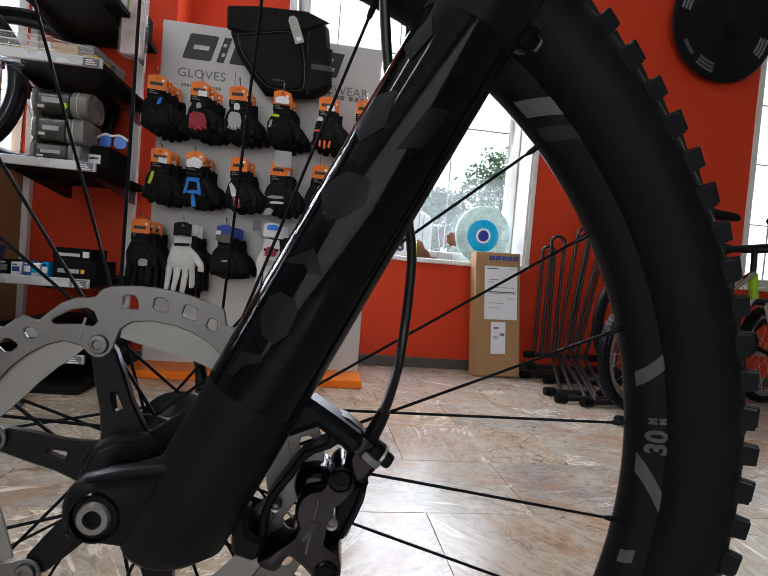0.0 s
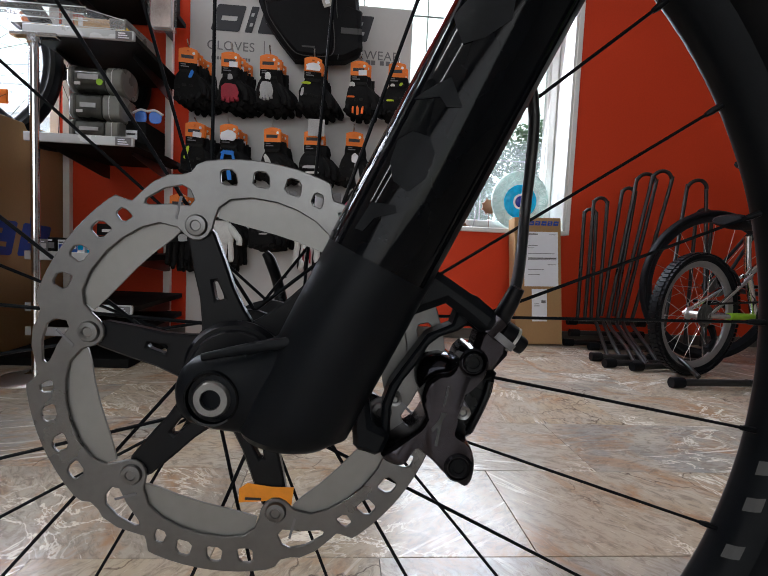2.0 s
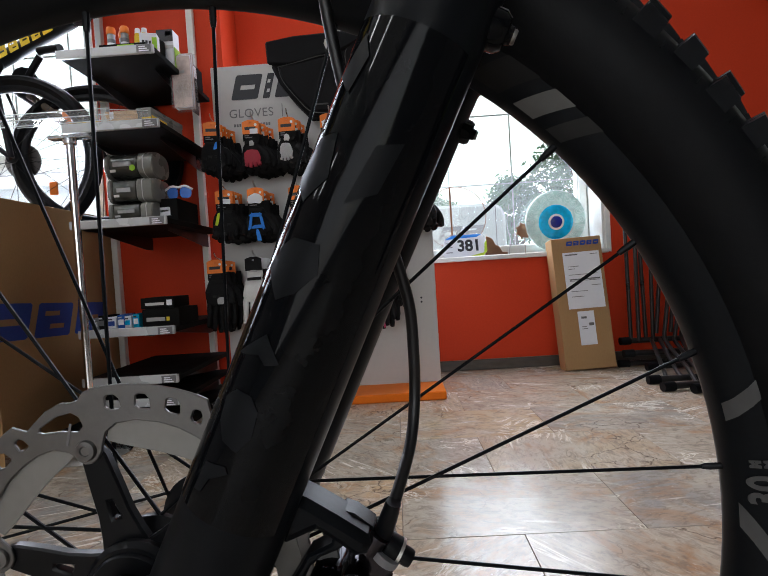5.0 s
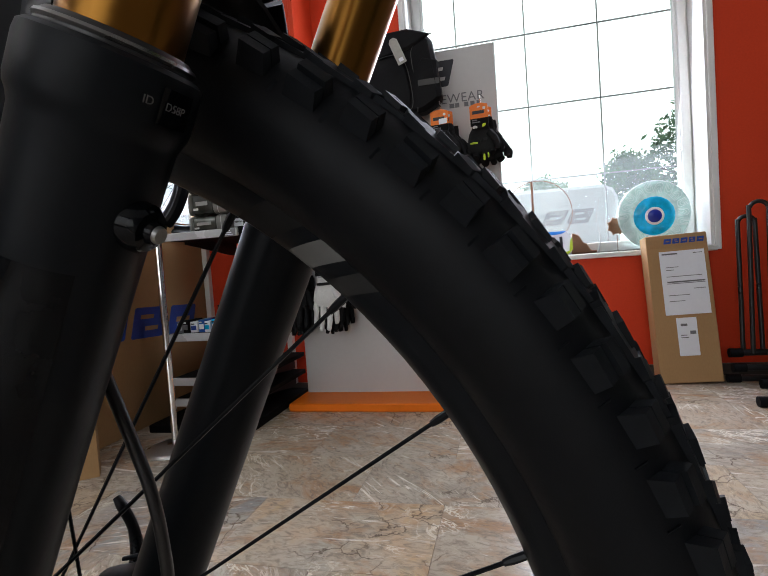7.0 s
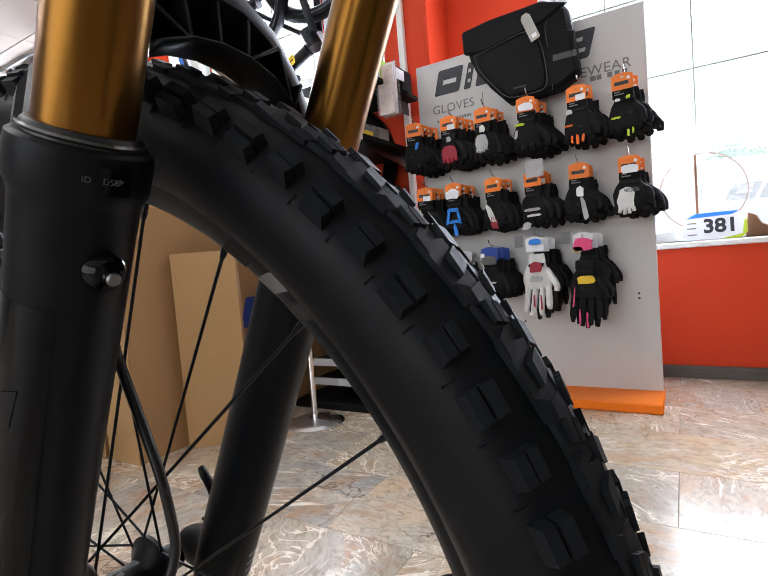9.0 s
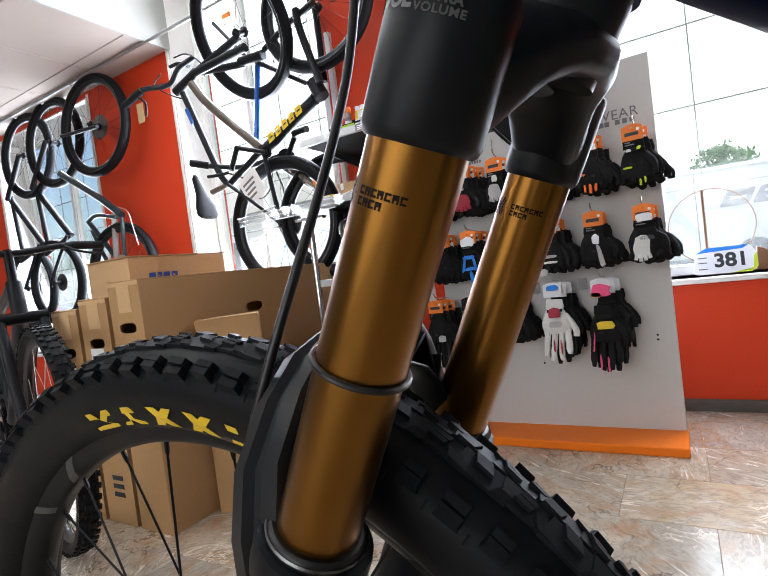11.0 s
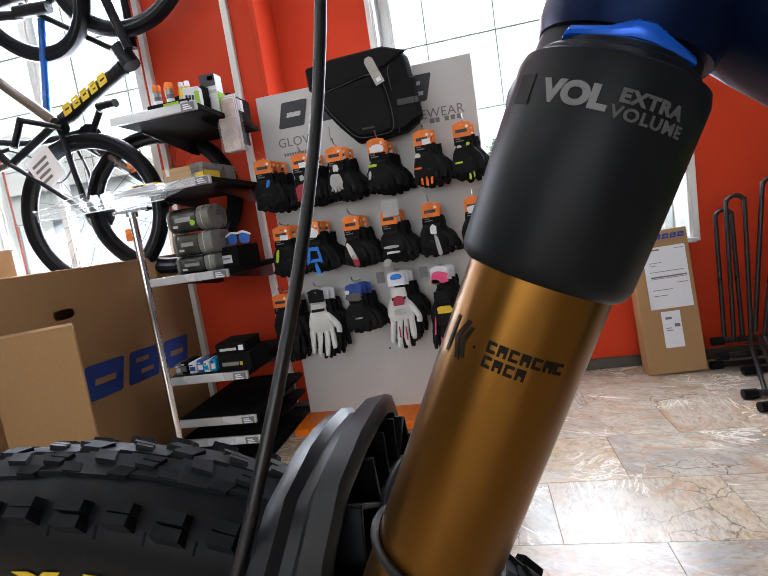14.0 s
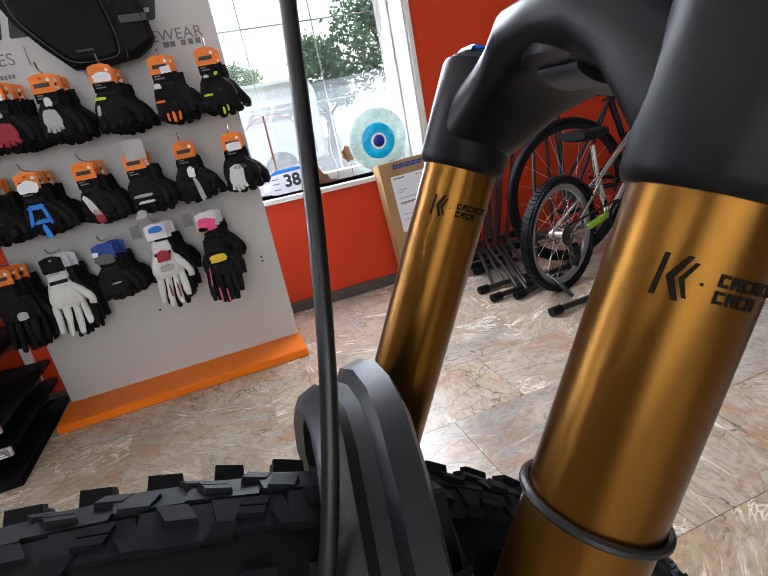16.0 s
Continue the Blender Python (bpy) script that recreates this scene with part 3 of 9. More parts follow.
def window(name, x0, x1, z0, z1, face, glass_y, bars, label, splay=0.0, mullions=(), sill=True):
    """A deep window: white lined reveal, frame with casements, panes, and the grille of thin rods outside."""
    w = thing(name, label=label, category="window", kind="structure")
    bm = bmesh.new()
    for a, b in ((x0 - 0.004, x0 + 0.010), (x1 - 0.010, x1 + 0.004)):
        box(a, b, face - 0.006, glass_y + 0.03, z0, z1, 0.002, bm=bm)
    box(x0 + 0.010, x1 - 0.010, face - 0.004, glass_y + 0.03, z1 - 0.012, z1, 0.002, bm=bm)
    part("reveal_lining", bm, M["white"], w)
    bm = bmesh.new()
    for a, b in ((x0 - 0.028, x0 - 0.004), (x1 + 0.004, x1 + 0.030)):
        box(a, b, face - 0.010, face - 0.001, z0 - 0.02, z1 + 0.02, 0.002, bm=bm)
    part("architrave", bm, M["white"], w)
    if sill:
        part("window_sill", box(x0 - 0.01, x1 + 0.01, face - 0.030, glass_y + 0.03, z0 - 0.024, z0, 0.004), M["white"], w, "white painted window sill")
    bm = bmesh.new()
    f = 0.055
    for a, b in ((x0 + 0.010, x0 + 0.010 + f), (x1 - 0.010 - f, x1 - 0.010), *[(q - f / 2, q + f / 2) for q in mullions]):
        box(a, b, glass_y - 0.025, glass_y + 0.025, z0, z1 - 0.012, 0.004, bm=bm)
        box(a + 0.008, b - 0.008, glass_y - 0.034, glass_y - 0.025, z0 + 0.02, z1 - 0.03, 0.003, bm=bm)
    cols = [x0 + 0.010 + f, *[c for q in mullions for c in (q - f / 2, q + f / 2)], x1 - 0.010 - f]
    for a, b in zip(cols[::2], cols[1::2]):
        box(a, b, glass_y - 0.025, glass_y + 0.025, z0, z0 + 0.05, 0.004, bm=bm)
        box(a, b, glass_y - 0.025, glass_y + 0.025, z1 - 0.062, z1 - 0.012, 0.004, bm=bm)
    part("window_frame", bm, M["white"], w)
    for a, b in zip(cols[::2], cols[1::2]):
        p = part("pane", box(a, b, glass_y - 0.003, glass_y + 0.003, z0 + 0.05, z1 - 0.062), M["pane"], w)
        p.visible_shadow = False
    for z in (z0 + 0.45, z0 + 1.15):
        part("hinge", tube([(x1 - 0.066, glass_y - 0.036, z), (x1 - 0.066, glass_y - 0.036, z + 0.06)], 0.006, 8, 1), M["silver"], w)
    for q in bars[0]:
        part("grille_rod", box(x0 + 0.01, x1 - 0.01, glass_y + 0.09, glass_y + 0.096, q, q + 0.006), M["wheel_grey"], w)
    for q in bars[1]:
        part("grille_rod", box(q, q + 0.006, glass_y + 0.084, glass_y + 0.09, z0 + 0.01, z1 - 0.01), M["wheel_grey"], w)
    return w


window("window_1", -0.12, 1.18, 0.575, 2.75, 2.55, 2.74, ([0.97, 1.35, 1.72, 2.1, 2.45], [0.10, 0.45, 0.80]), "tall white shop window with a deep sill and thin grille")
window("window_2", -2.40, -1.22, 0.42, 2.80, 2.30, 2.52, ([0.85, 1.15, 1.45, 1.75, 2.05, 2.35], [-2.05, -1.80, -1.5]), "tall white window behind the hung bicycles", mullions=(-1.95,))
window("window_3", -4.85, -3.38, 0.42, 2.34, 2.30, 2.52, ([0.85, 1.15, 1.45, 1.75, 2.05], [-4.5, -4.1, -3.7]), "bright white window at the back of the shop", mullions=(-4.1,))
window("window_4", 2.50, 3.70, 0.575, 2.75, 2.55, 2.74, ([0.97, 1.35, 1.72], [2.9, 3.3]), "tall white window with a deep sill")
# invented opening on the unseen side, holds the south fill lamp
window("window_5", -3.1, 1.5, 0.35, 2.6, -3.98, -4.12, ([], []), "wide unseen window added round the south fill lamp", mullions=(-1.6, 0.0), sill=False)

# ---- outside ----
thing("ground", box(-300, 300, 2.9, 400, -0.30, -0.12), M["asphalt"], "grey asphalt yard outside the windows", "ground", kind="structure", smooth=False)
thing("street", box(-300, 300, -400, -4.25, -0.30, -0.12), M["asphalt"], "grey asphalt street before the shop", "ground", kind="structure", smooth=False)
_b = bmesh.new()
_v = [_b.verts.new(p) for p in ((-60, 45, -1), (60, 45, -1), (60, 45, 40), (-60, 45, 40))]
_b.faces.new(_v)
thing("backdrop", _b, M["sky"], "white overcast sky", "sky", kind="structure", smooth=False)


def tree(x, y, h, r, seed):
    rng = random.Random(seed)
    t = thing("tree", label="leafy green tree beyond the yard", category="tree", group="trees outside", m=pose(x, y, -0.12))
    bm = tube([(0, 0, 0), (0.1, 0, h * 0.3), (0, 0.1, h * 0.7)], [0.22, 0.16, 0.05], 8, 4)
    for _ in range(7):
        a, z = rng.uniform(0, 6.28), rng.uniform(0.3, 0.65) * h
        tube([(0.05, 0.03, z), (math.cos(a) * r * 0.4, math.sin(a) * r * 0.4, z + 0.12 * h), (math.cos(a) * r * 0.8, math.sin(a) * r * 0.8, z + 0.2 * h)], [0.09, 0.05, 0.02], 6, 3, bm=bm)
    part("trunk", bm, M["bark"], t)
    verts, faces = [], []
    for _ in range(150):
        a, e = rng.uniform(0, 6.28), rng.uniform(-0.7, 1.4)
        d = r * rng.uniform(0.45, 1.0)
        c = Vector((math.cos(a) * math.cos(e) * d, math.sin(a) * math.cos(e) * d, h * 0.66 + math.sin(e) * d * 1.15))
        for _ in range(26):
            q = c + Vector((rng.gauss(0, 0.22), rng.gauss(0, 0.22), rng.gauss(0, 0.18))) * r * 0.45
            u = Vector((rng.gauss(0, 1), rng.gauss(0, 1), rng.gauss(0, 1))).normalized()
            v = u.orthogonal().normalized()
            s = rng.uniform(0.07, 0.15)
            i = len(verts)
            verts += [q - u * s, q + v * s * 0.5, q + u * s, q - v * s * 0.5]
            faces.append((i, i + 1, i + 2, i + 3))
    me = bpy.data.meshes.new("crown")
    me.from_pydata(verts, [], faces)
    me.materials.append(M["leaf"])
    ob = new("crown", me)
    ob.parent = t


tree(6.7, 17.5, 4.7, 1.9, 1)
tree(4.7, 19.5, 3.5, 1.4, 2)
tree(9.0, 19.0, 5.6, 2.4, 3)
tree(2.2, 24.0, 3.3, 1.6, 4)


def van(x, y):
    v = thing("van", label="white delivery van with a dark mark on its side", category="van", m=pose(x, y, -0.12))
    prof = [(0, 0.35), (0.1, 1.0), (0.75, 1.2), (1.45, 1.86), (1.8, 1.94), (4.95, 1.92), (5.12, 1.84), (5.2, 1.66), (5.2, 0.35)]
    part("body", plate(prof, 1.8, frame_m((-5.2, 1.9, 0), (1, 0, 0), (0, 0, 1)), bevel=0.06), M["van"], v)
    for wx in (-4.35, -0.95):
        part("wheel", lathe([(0.0, -0.1), (0.3, -0.1), (0.33, -0.07), (0.33, 0.07), (0.3, 0.1), (0, 0.1)], 20, pose(wx, 0.15, 0.33, 90)), M["rubber"], v)
    part("side_mark", block_word([0.40, 0.40], 0.27, 0.06, 0.5), M["ink_mid"], v, "dark brand mark as plain blocks").matrix_local = pose(-1.42, 0.095, 1.22, 90)
    part("side_window", plate([(0, 0), (0.75, 0), (0.75, 0.55), (0.5, 0.5)], 0.01), M["ink"], v).matrix_local = pose(-4.35, 0.095, 1.24, 90)
    for a in (-3.4, -1.75, -0.22):
        part("panel_seam", box(a, a + 0.015, 0.092, 0.1, 0.5, 1.85), M["ink_mid"], v)
    return v


van(2.42, 10.2)


def far_house(x, y, w, h):
    s = thing("pale_building", label="pale rendered building across the yard", category="building", m=pose(x, y, -0.12))
    part("wall", box(0, w, 0, 6, 0, h), M["render"], s, smooth=False)
    part("roof", plate([(-0.3, 0), (w + 0.3, 0), (w / 2, 1.6)], 6.4, frame_m((0, 6.2, h), (1, 0, 0), (0, 0, 1))), M["plaster"], s, smooth=False)
    for i in range(int(w / 2.2)):
        win = part("window", box(0.7 + i * 2.2, 1.8 + i * 2.2, -0.03, 0.02, 1.0, 2.4), M["wheel_grey"], s, smooth=False)


far_house(-16, 12, 9, 3.2)

# ---- the mountain bike in the foreground ----
# its own axes: x to the rear, y to its right side, z up; the wheel's middle stands over the origin
HUB = 0.373
RAKE = 0.4814


def leg_x(z):
    return 0.100 + RAKE * (z - 0.5)


AXIS = Vector((RAKE, 0, 1)).normalized()
SQUARE = Vector((1, 0, -RAKE)).normalized()
bike = thing("mountain_bike", label="dark mountain bike with black fork, gold stanchions and knobby tyres", category="mountain bike", m=pose(0, 0.287, 0, 0, 0, -3.1))
WHEEL = pose(0, 0, HUB, 90)


# the wheel leans a little and is steered a little
WHEEL_AT = Matrix.Translation((0.0066, -0.0029, HUB - 0.0032)) @ Matrix.Rotation(radians(3.1), 4, "Z") @ Matrix.Rotation(radians(1.42), 4, "X") @ Matrix.Translation((0, 0, -HUB))


def on_wheel(r, deg, y):
    a = radians(deg)
    return Vector((r * math.cos(a), y, HUB + r * math.sin(a)))


def casing(y):
    """Radius and lean of the tyre's skin at the width y."""
    t = max(-0.985, min(0.985, y / 0.0340))
    s = 1 - t * t
    return 0.349 + 0.0282 * s ** 0.55, math.atan(0.0282 * 1.1 * t * s ** -0.45 / 0.0340)


def knob(bm, deg, y, length, width, height, taper=0.84, skew=0.0, sipe=0.0, ease=1.0, step=0.0):
    """One rubber block of the tread, on the skin; ease turns it towards the crown, a sipe splits it lengthwise, a step lowers its outer half."""
    r, lean = casing(y)
    o = on_wheel(r, deg, y)
    lean *= ease
    radial = (on_wheel(1, deg, 0) - Vector((0, 0, HUB)))
    n_ = radial * math.cos(lean) + Vector((0, math.sin(lean), 0))
    w_ = Vector((0, math.cos(lean), 0)) - radial * math.sin(lean)
    u_ = n_.cross(w_)
    out = 1 if y > 0 else -1
    halves = ((-1, -sipe), (sipe, 1)) if sipe else ((-1, 1),)
    for lo, hi in halves:
        top = height - (step if (lo + hi) * out > 0.2 else 0)
        vs = []
        for h, k in ((-0.0065, 1.05), (top, taper)):
            for su, sw in ((-1, lo), (1, lo), (1, hi), (-1, hi)):
                kk = k if abs(sw) > 0.5 else 1.0
                ramp = 0.0012 if su < 0 and h > 0 else 0.0
                vs.append(bm.verts.new(o + n_ * (h - ramp) + u_ * (su * length * 0.5 * k + skew * sw) + w_ * sw * width * 0.5 * kk))
        for f in ((4, 5, 6, 7), (0, 1, 5, 4), (1, 2, 6, 5), (2, 3, 7, 6), (3, 0, 4, 7)):
            bm.faces.new([vs[i] for i in f])


def tyre_mesh():
    half = [(0.3165, 0.0155), (0.3195, 0.0222), (0.3280, 0.0295), (0.3400, 0.0333), (0.3490, 0.0340)]
    half += [(casing(y)[0], y) for y in (0.0328, 0.0314, 0.0285, 0.0235, 0.016, 0.008)]
    prof = [(r, -h) for r, h in half] + [(casing(0)[0], 0)] + [(r, h) for r, h in half[::-1]]
    bm = lathe(prof + [(0.3140, 0.0145), (0.3140, -0.0145)], 128, WHEEL, closed=True)
    for v in bm.verts:
        v.co.z = max(v.co.z, 0.0042)
    return bm


KNOBS = 94
PITCH = 360 / KNOBS
# kinds of block: width position, phase, length, width, height, taper, skew, sipe, for odd or even places
BLOCKS = (("shoulder", 0, (0.0288, 0.0, 0.0146, 0.0130, 0.0082, 0.86, 0.0, 0.09, 0.76, 0.0016)), ("shoulder", 1, (0.0280, 0.0, 0.0132, 0.0114, 0.0080, 0.84, 0.0, 0.06, 0.76, 0.0)),
          ("centre", 0, (0.0046, 0.0, 0.0118, 0.0084, 0.0043, 0.86, -0.0016, 0.0, 1.0, 0.0)), ("centre", 1, (0.0066, 0.0, 0.0108, 0.0076, 0.0044, 0.86, 0.0014, 0.10, 1.0, 0.0)),
          ("between", 1, (0.0128, 0.42, 0.0104, 0.0060, 0.0037, 0.84, 0.0016, 0.0, 1.0, 0.0)), ("between", 0, (0.0118, 0.52, 0.0110, 0.0064, 0.0038, 0.84, -0.0014, 0.0, 1.0, 0.0)),
          ("plateau", 0, (0.0082, 0.0, 0.0265, 0.0150, 0.0021, 0.97, 0.0010, 0.0, 1.0, 0.0)), ("plateau", 1, (0.0074, 0.0, 0.0265, 0.0140, 0.0019, 0.97, -0.0012, 0.0, 1.0, 0.0)))


def add_knob(bm, deg, s, spec):
    y, ph, ln, w, h, tp, sk, sp, ease, step = spec
    knob(bm, deg + ph * PITCH, s * y, ln, w, h, tp, sk * s, sp, ease, step)
    return bm


def phase(kind, s):
    return (0.25 if kind == "shoulder" else 0.5 if kind == "centre" else 0.35) * PITCH if s > 0 else 0.0


tyre = part("tyre", tyre_mesh(), M["rubber"], bike, "black knobby rubber tyre")
tyre.matrix_local = WHEEL_AT
shared = {}
rest = bmesh.new()
rear_tread = bmesh.new()
for i in range(KNOBS):
    for kind, odd, spec in BLOCKS:
        for s in (-1, 1):
            if odd != i % 2:
                continue
            deg = i * PITCH + phase(kind, s)
            add_knob(rear_tread, deg, s, spec)
            low = 235 < deg % 360 < 305
            if kind == "plateau" or (kind == "between" and s > 0) or (kind == "shoulder" and s > 0) or low:
                add_knob(rest, deg, s, spec)
                continue
            key = (kind, odd, s)
            if key not in shared:
                shared[key] = mesh_of("knob", add_knob(bmesh.new(), 0, s, spec), M["tread"], False)
            ob = new("knob", shared[key])
            ob.parent = tyre
            ob.matrix_local = Matrix.Translation((0, 0, HUB)) @ Matrix.Rotation(-radians(deg), 4, "Y") @ Matrix.Translation((0, 0, -HUB))
    for s in (-1, 1):
        knob(rest, (i + 0.5) * PITCH, s * 0.0318, 0.0016, 0.0060, 0.0007, 0.9)
for b in (rest, rear_tread):
    for v in b.verts:
        v.co.z = max(v.co.z, 0.0042)
tread = part("tread", rest, M["tread"], tyre, smooth=False)
tread["kind"] = "stuff"
rear_mesh = mesh_of("tread", rear_tread, M["tread"], False)


def wrapped(b, r, deg, y, side, slope=0.0):
    """Bends a flat shape (x along the wheel, y outward) onto the wheel's flank."""
    for v in b.verts:
        rr = r + v.co.y
        p = on_wheel(rr, deg - side * math.degrees(v.co.x / r) * -1, y(rr) + side * v.co.z)
        v.co = p
    return b


def tyre_side(rr):
    for (r0, y0), (r1, y1) in (((0.3195, 0.0222), (0.3280, 0.0295)), ((0.3280, 0.0295), (0.3400, 0.0333)), ((0.3400, 0.0333), (0.3490, 0.0340))):
        if rr <= r1:
            break
    return -(y0 + (y1 - y0) * (rr - r0) / (r1 - r0)) - 0.0006


for i in range(6):
    x0, w, h = i * 0.0365, (0.028, 0.026, 0.025, 0.025, 0.009, 0.024)[i], 0.0150
    top = [(0, 0), (1, 0), (1, 1), (0.76, 1), (0.5, 0.55), (0.24, 1), (0, 1)]
    foot = [(0, 0), (0.30, 0), (0.5, 0.36), (0.70, 0), (1, 0), (0.68, 1), (0.32, 1)]
    waist = [(0, 0), (0.34, 0), (0.5, 0.22), (0.66, 0), (1, 0), (0.72, 0.5), (1, 1), (0.66, 1), (0.5, 0.78), (0.34, 1), (0, 1), (0.28, 0.5)]
    b = plate([(x0 + px * w, py * h) for px, py in (top, foot, waist, waist, [(0, 0), (1, 0), (1, 1), (0, 1)], top)[i]], 0.0004)
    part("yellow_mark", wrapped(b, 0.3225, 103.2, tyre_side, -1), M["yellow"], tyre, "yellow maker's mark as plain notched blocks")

rim = part("rim", lathe([(0.3012, -0.0030), (0.3024, -0.0070), (0.3062, -0.0118), (0.3130, -0.0158), (0.3216, -0.0182), (0.3220, -0.0150), (0.3160, -0.0144), (0.3090, 0), (0.3160, 0.0144), (0.3220, 0.0150), (0.3216, 0.0182), (0.3130, 0.0158), (0.3062, 0.0118), (0.3024, 0.0070), (0.3012, 0.0030)], 144, WHEEL, closed=True), M["black_satin"], bike, "black alloy rim with grey markings")
rim.matrix_local = WHEEL_AT


def rim_side(rr):
    for (r0, y0), (r1, y1) in (((0.3024, 0.0070), (0.3062, 0.0118)), ((0.3062, 0.0118), (0.3130, 0.0158)), ((0.3130, 0.0158), (0.3216, 0.0182))):
        if rr <= r1:
            break
    return -(y0 + (y1 - y0) * (rr - r0) / (r1 - r0)) - 0.0002


def rim_mark(deg, length, material, skew=0.0, r0=0.3026, r1=0.3213):
    bm, n, m_ = bmesh.new(), 6, 9
    grid = []
    for i in range(n + 1):
        row = []
        for j in range(m_ + 1):
            rr = r0 + (r1 - r0) * j / m_
            row.append(bm.verts.new(on_wheel(rr, deg + math.degrees((length * (i / n - 0.5) + skew * (j / m_ - 0.5)) / 0.308), rim_side(rr) - 0.0004)))
        grid.append(row)
    for a, b in zip(grid, grid[1:]):
        for k in range(m_):
            bm.faces.new((a[k], a[k + 1], b[k + 1], b[k]))
    part("grey_stripe", bm, material, rim)


for base in (0, 120, 240):
    rim_mark(base + 13.7, 0.0102, M["rim_grey"], 0.0140)
    rim_mark(base - 1.2, 0.0136, M["rim_grey"], -0.0305)
    rim_mark(base + 44.2, 0.0108, M["rim_dim"], -0.0140)
    rim_mark(base + 47.9, 0.0134, M["rim_light"], -0.0156)
    rim_mark(base + 52.6, 0.0190, M["rim_faint"], -0.0160)
for a in (-10.5, -15.0, -21.0, -27.5, -33.5):
    rim_mark(a, 0.009, M["rim_grey"], 0.004, 0.3030, 0.3095)
for txt, size, r, dx in (("30", 0.0162, 0.3122, 0.0), ("M", 0.0050, 0.3096, 0.0143), ("M", 0.0050, 0.3150, 0.0143)):
    b = letters(txt, size, 0.0002, 1.05, weight=0.0005)
    b.transform(Matrix.Rotation(math.pi, 4, "Z"))
    part("width_mark", wrapped(b, r, 4.5 + math.degrees(dx / 0.307), lambda rr: rim_side(rr) - 0.0005, -1), M["rim_grey"], rim, "grey width figure")
b = block_word([0.02, 0.016, 0.014, 0.014, 0.006, 0.014, 0.014], 0.011, 0.0045, 0.1)
part("maker_mark", wrapped(b, 0.3085, 195, lambda rr: rim_side(rr) - 0.0004, -1), M["rim_light"], rim, "white maker's mark as plain blocks")

# hub, spokes
hub = part("hub", lathe([(0, -0.054), (0.0105, -0.054), (0.0115, -0.046), (0.016, -0.038), (0.026, -0.030), (0.0285, -0.028), (0.0285, -0.0245), (0.021, -0.0225), (0.0135, -0.016), (0.0125, 0), (0.0135, 0.020), (0.021, 0.0275), (0.0275, 0.0295), (0.0275, 0.033), (0.022, 0.035), (0.012, 0.040), (0.0105, 0.054), (0, 0.054)], 32, pose(0, 0, HUB, -90)), M["black_dull"], bike, "black hub with white print")
for a, w in ((70, 16), (95, 22), (125, 10), (215, 30), (320, 26)):
    part("white_print", loft([oval(on_wheel(0.0137, a - w / 2 + w * k / 4, 0), (0, 1, 0), on_wheel(1, a - w / 2 + w * k / 4, 0) - Vector((0, 0, HUB)), 0.0065, 0.0001, 8) for k in range(5)]), M["rim_light"], hub)
for k in range(28):
    a = 31.7 + k * 360 / 28
    side, lead = ((1, -1), (-1, 1), (1, 1), (-1, -1))[k % 4]
    p0 = on_wheel(0.0265, a + lead * 42, side * 0.0268 + (0.003 if side > 0 else 0))
    p1 = WHEEL_AT @ on_wheel(0.3030, a, side * 0.0015)
    s = part("spoke", tube([p0, p1], 0.00105, 6, 1), M["black_satin"], bike)
    d = (p1 - p0).normalized()
    part("nipple", tube([p1 - d * 0.0120, p1 - d * 0.0085, p1], [0.0015, 0.0020, 0.0020], 8, 1), M["black_dull"], s)

# brake disc
ROTOR = Matrix.Translation((0, -0.0437, HUB)) @ pose(0, 0, 0, 90)
RIV = 106.5


def polar(r, d):
    return (r * math.cos(radians(d)), r * math.sin(radians(d)))


def disc_outline():
    out = []
    for k in range(6):
        c = RIV - 60 * k
        for d, r in ((16, 0.0950), (13, 0.0962), (8, 0.0985), (3, 0.0990), (0.5, 0.0975), (-2.5, 0.0975), (-4.5, 0.1005), (-7, 0.1015), *[(-7 - 4 * q, 0.1015) for q in range(1, 9)], (-41, 0.1012), (-43, 0.0965)):
            out.append(polar(r, c + d))
    return out


def disc_inner():
    out = []
    for k in range(6):
        c = RIV - 60 * k
        for d, r in ((18, 0.0820), (12, 0.0798), (7, 0.0745), (5, 0.0690), (3, 0.0665), (0, 0.0655), (-3, 0.0665), (-5.5, 0.0695), (-7, 0.0740), (-9, 0.0790), (-13, 0.0825), (-20, 0.0838), (-28, 0.0838), (-35, 0.0832)):
            out.append(polar(r, c + d))
    return out


def slot(c, w, r0, r1, lean):
    pts = [(-w, r0 + 0.001), (-w * 0.8, r0), (w * 0.5, r0), (w, r0 + 0.0015), (w * 0.7, r1 - 0.001), (w * 0.3, r1), (-w * 0.6, r1), (-w, r1 - 0.002)]
    return [polar(r, c + d + lean * (r - r0) * 300) for d, r in pts]


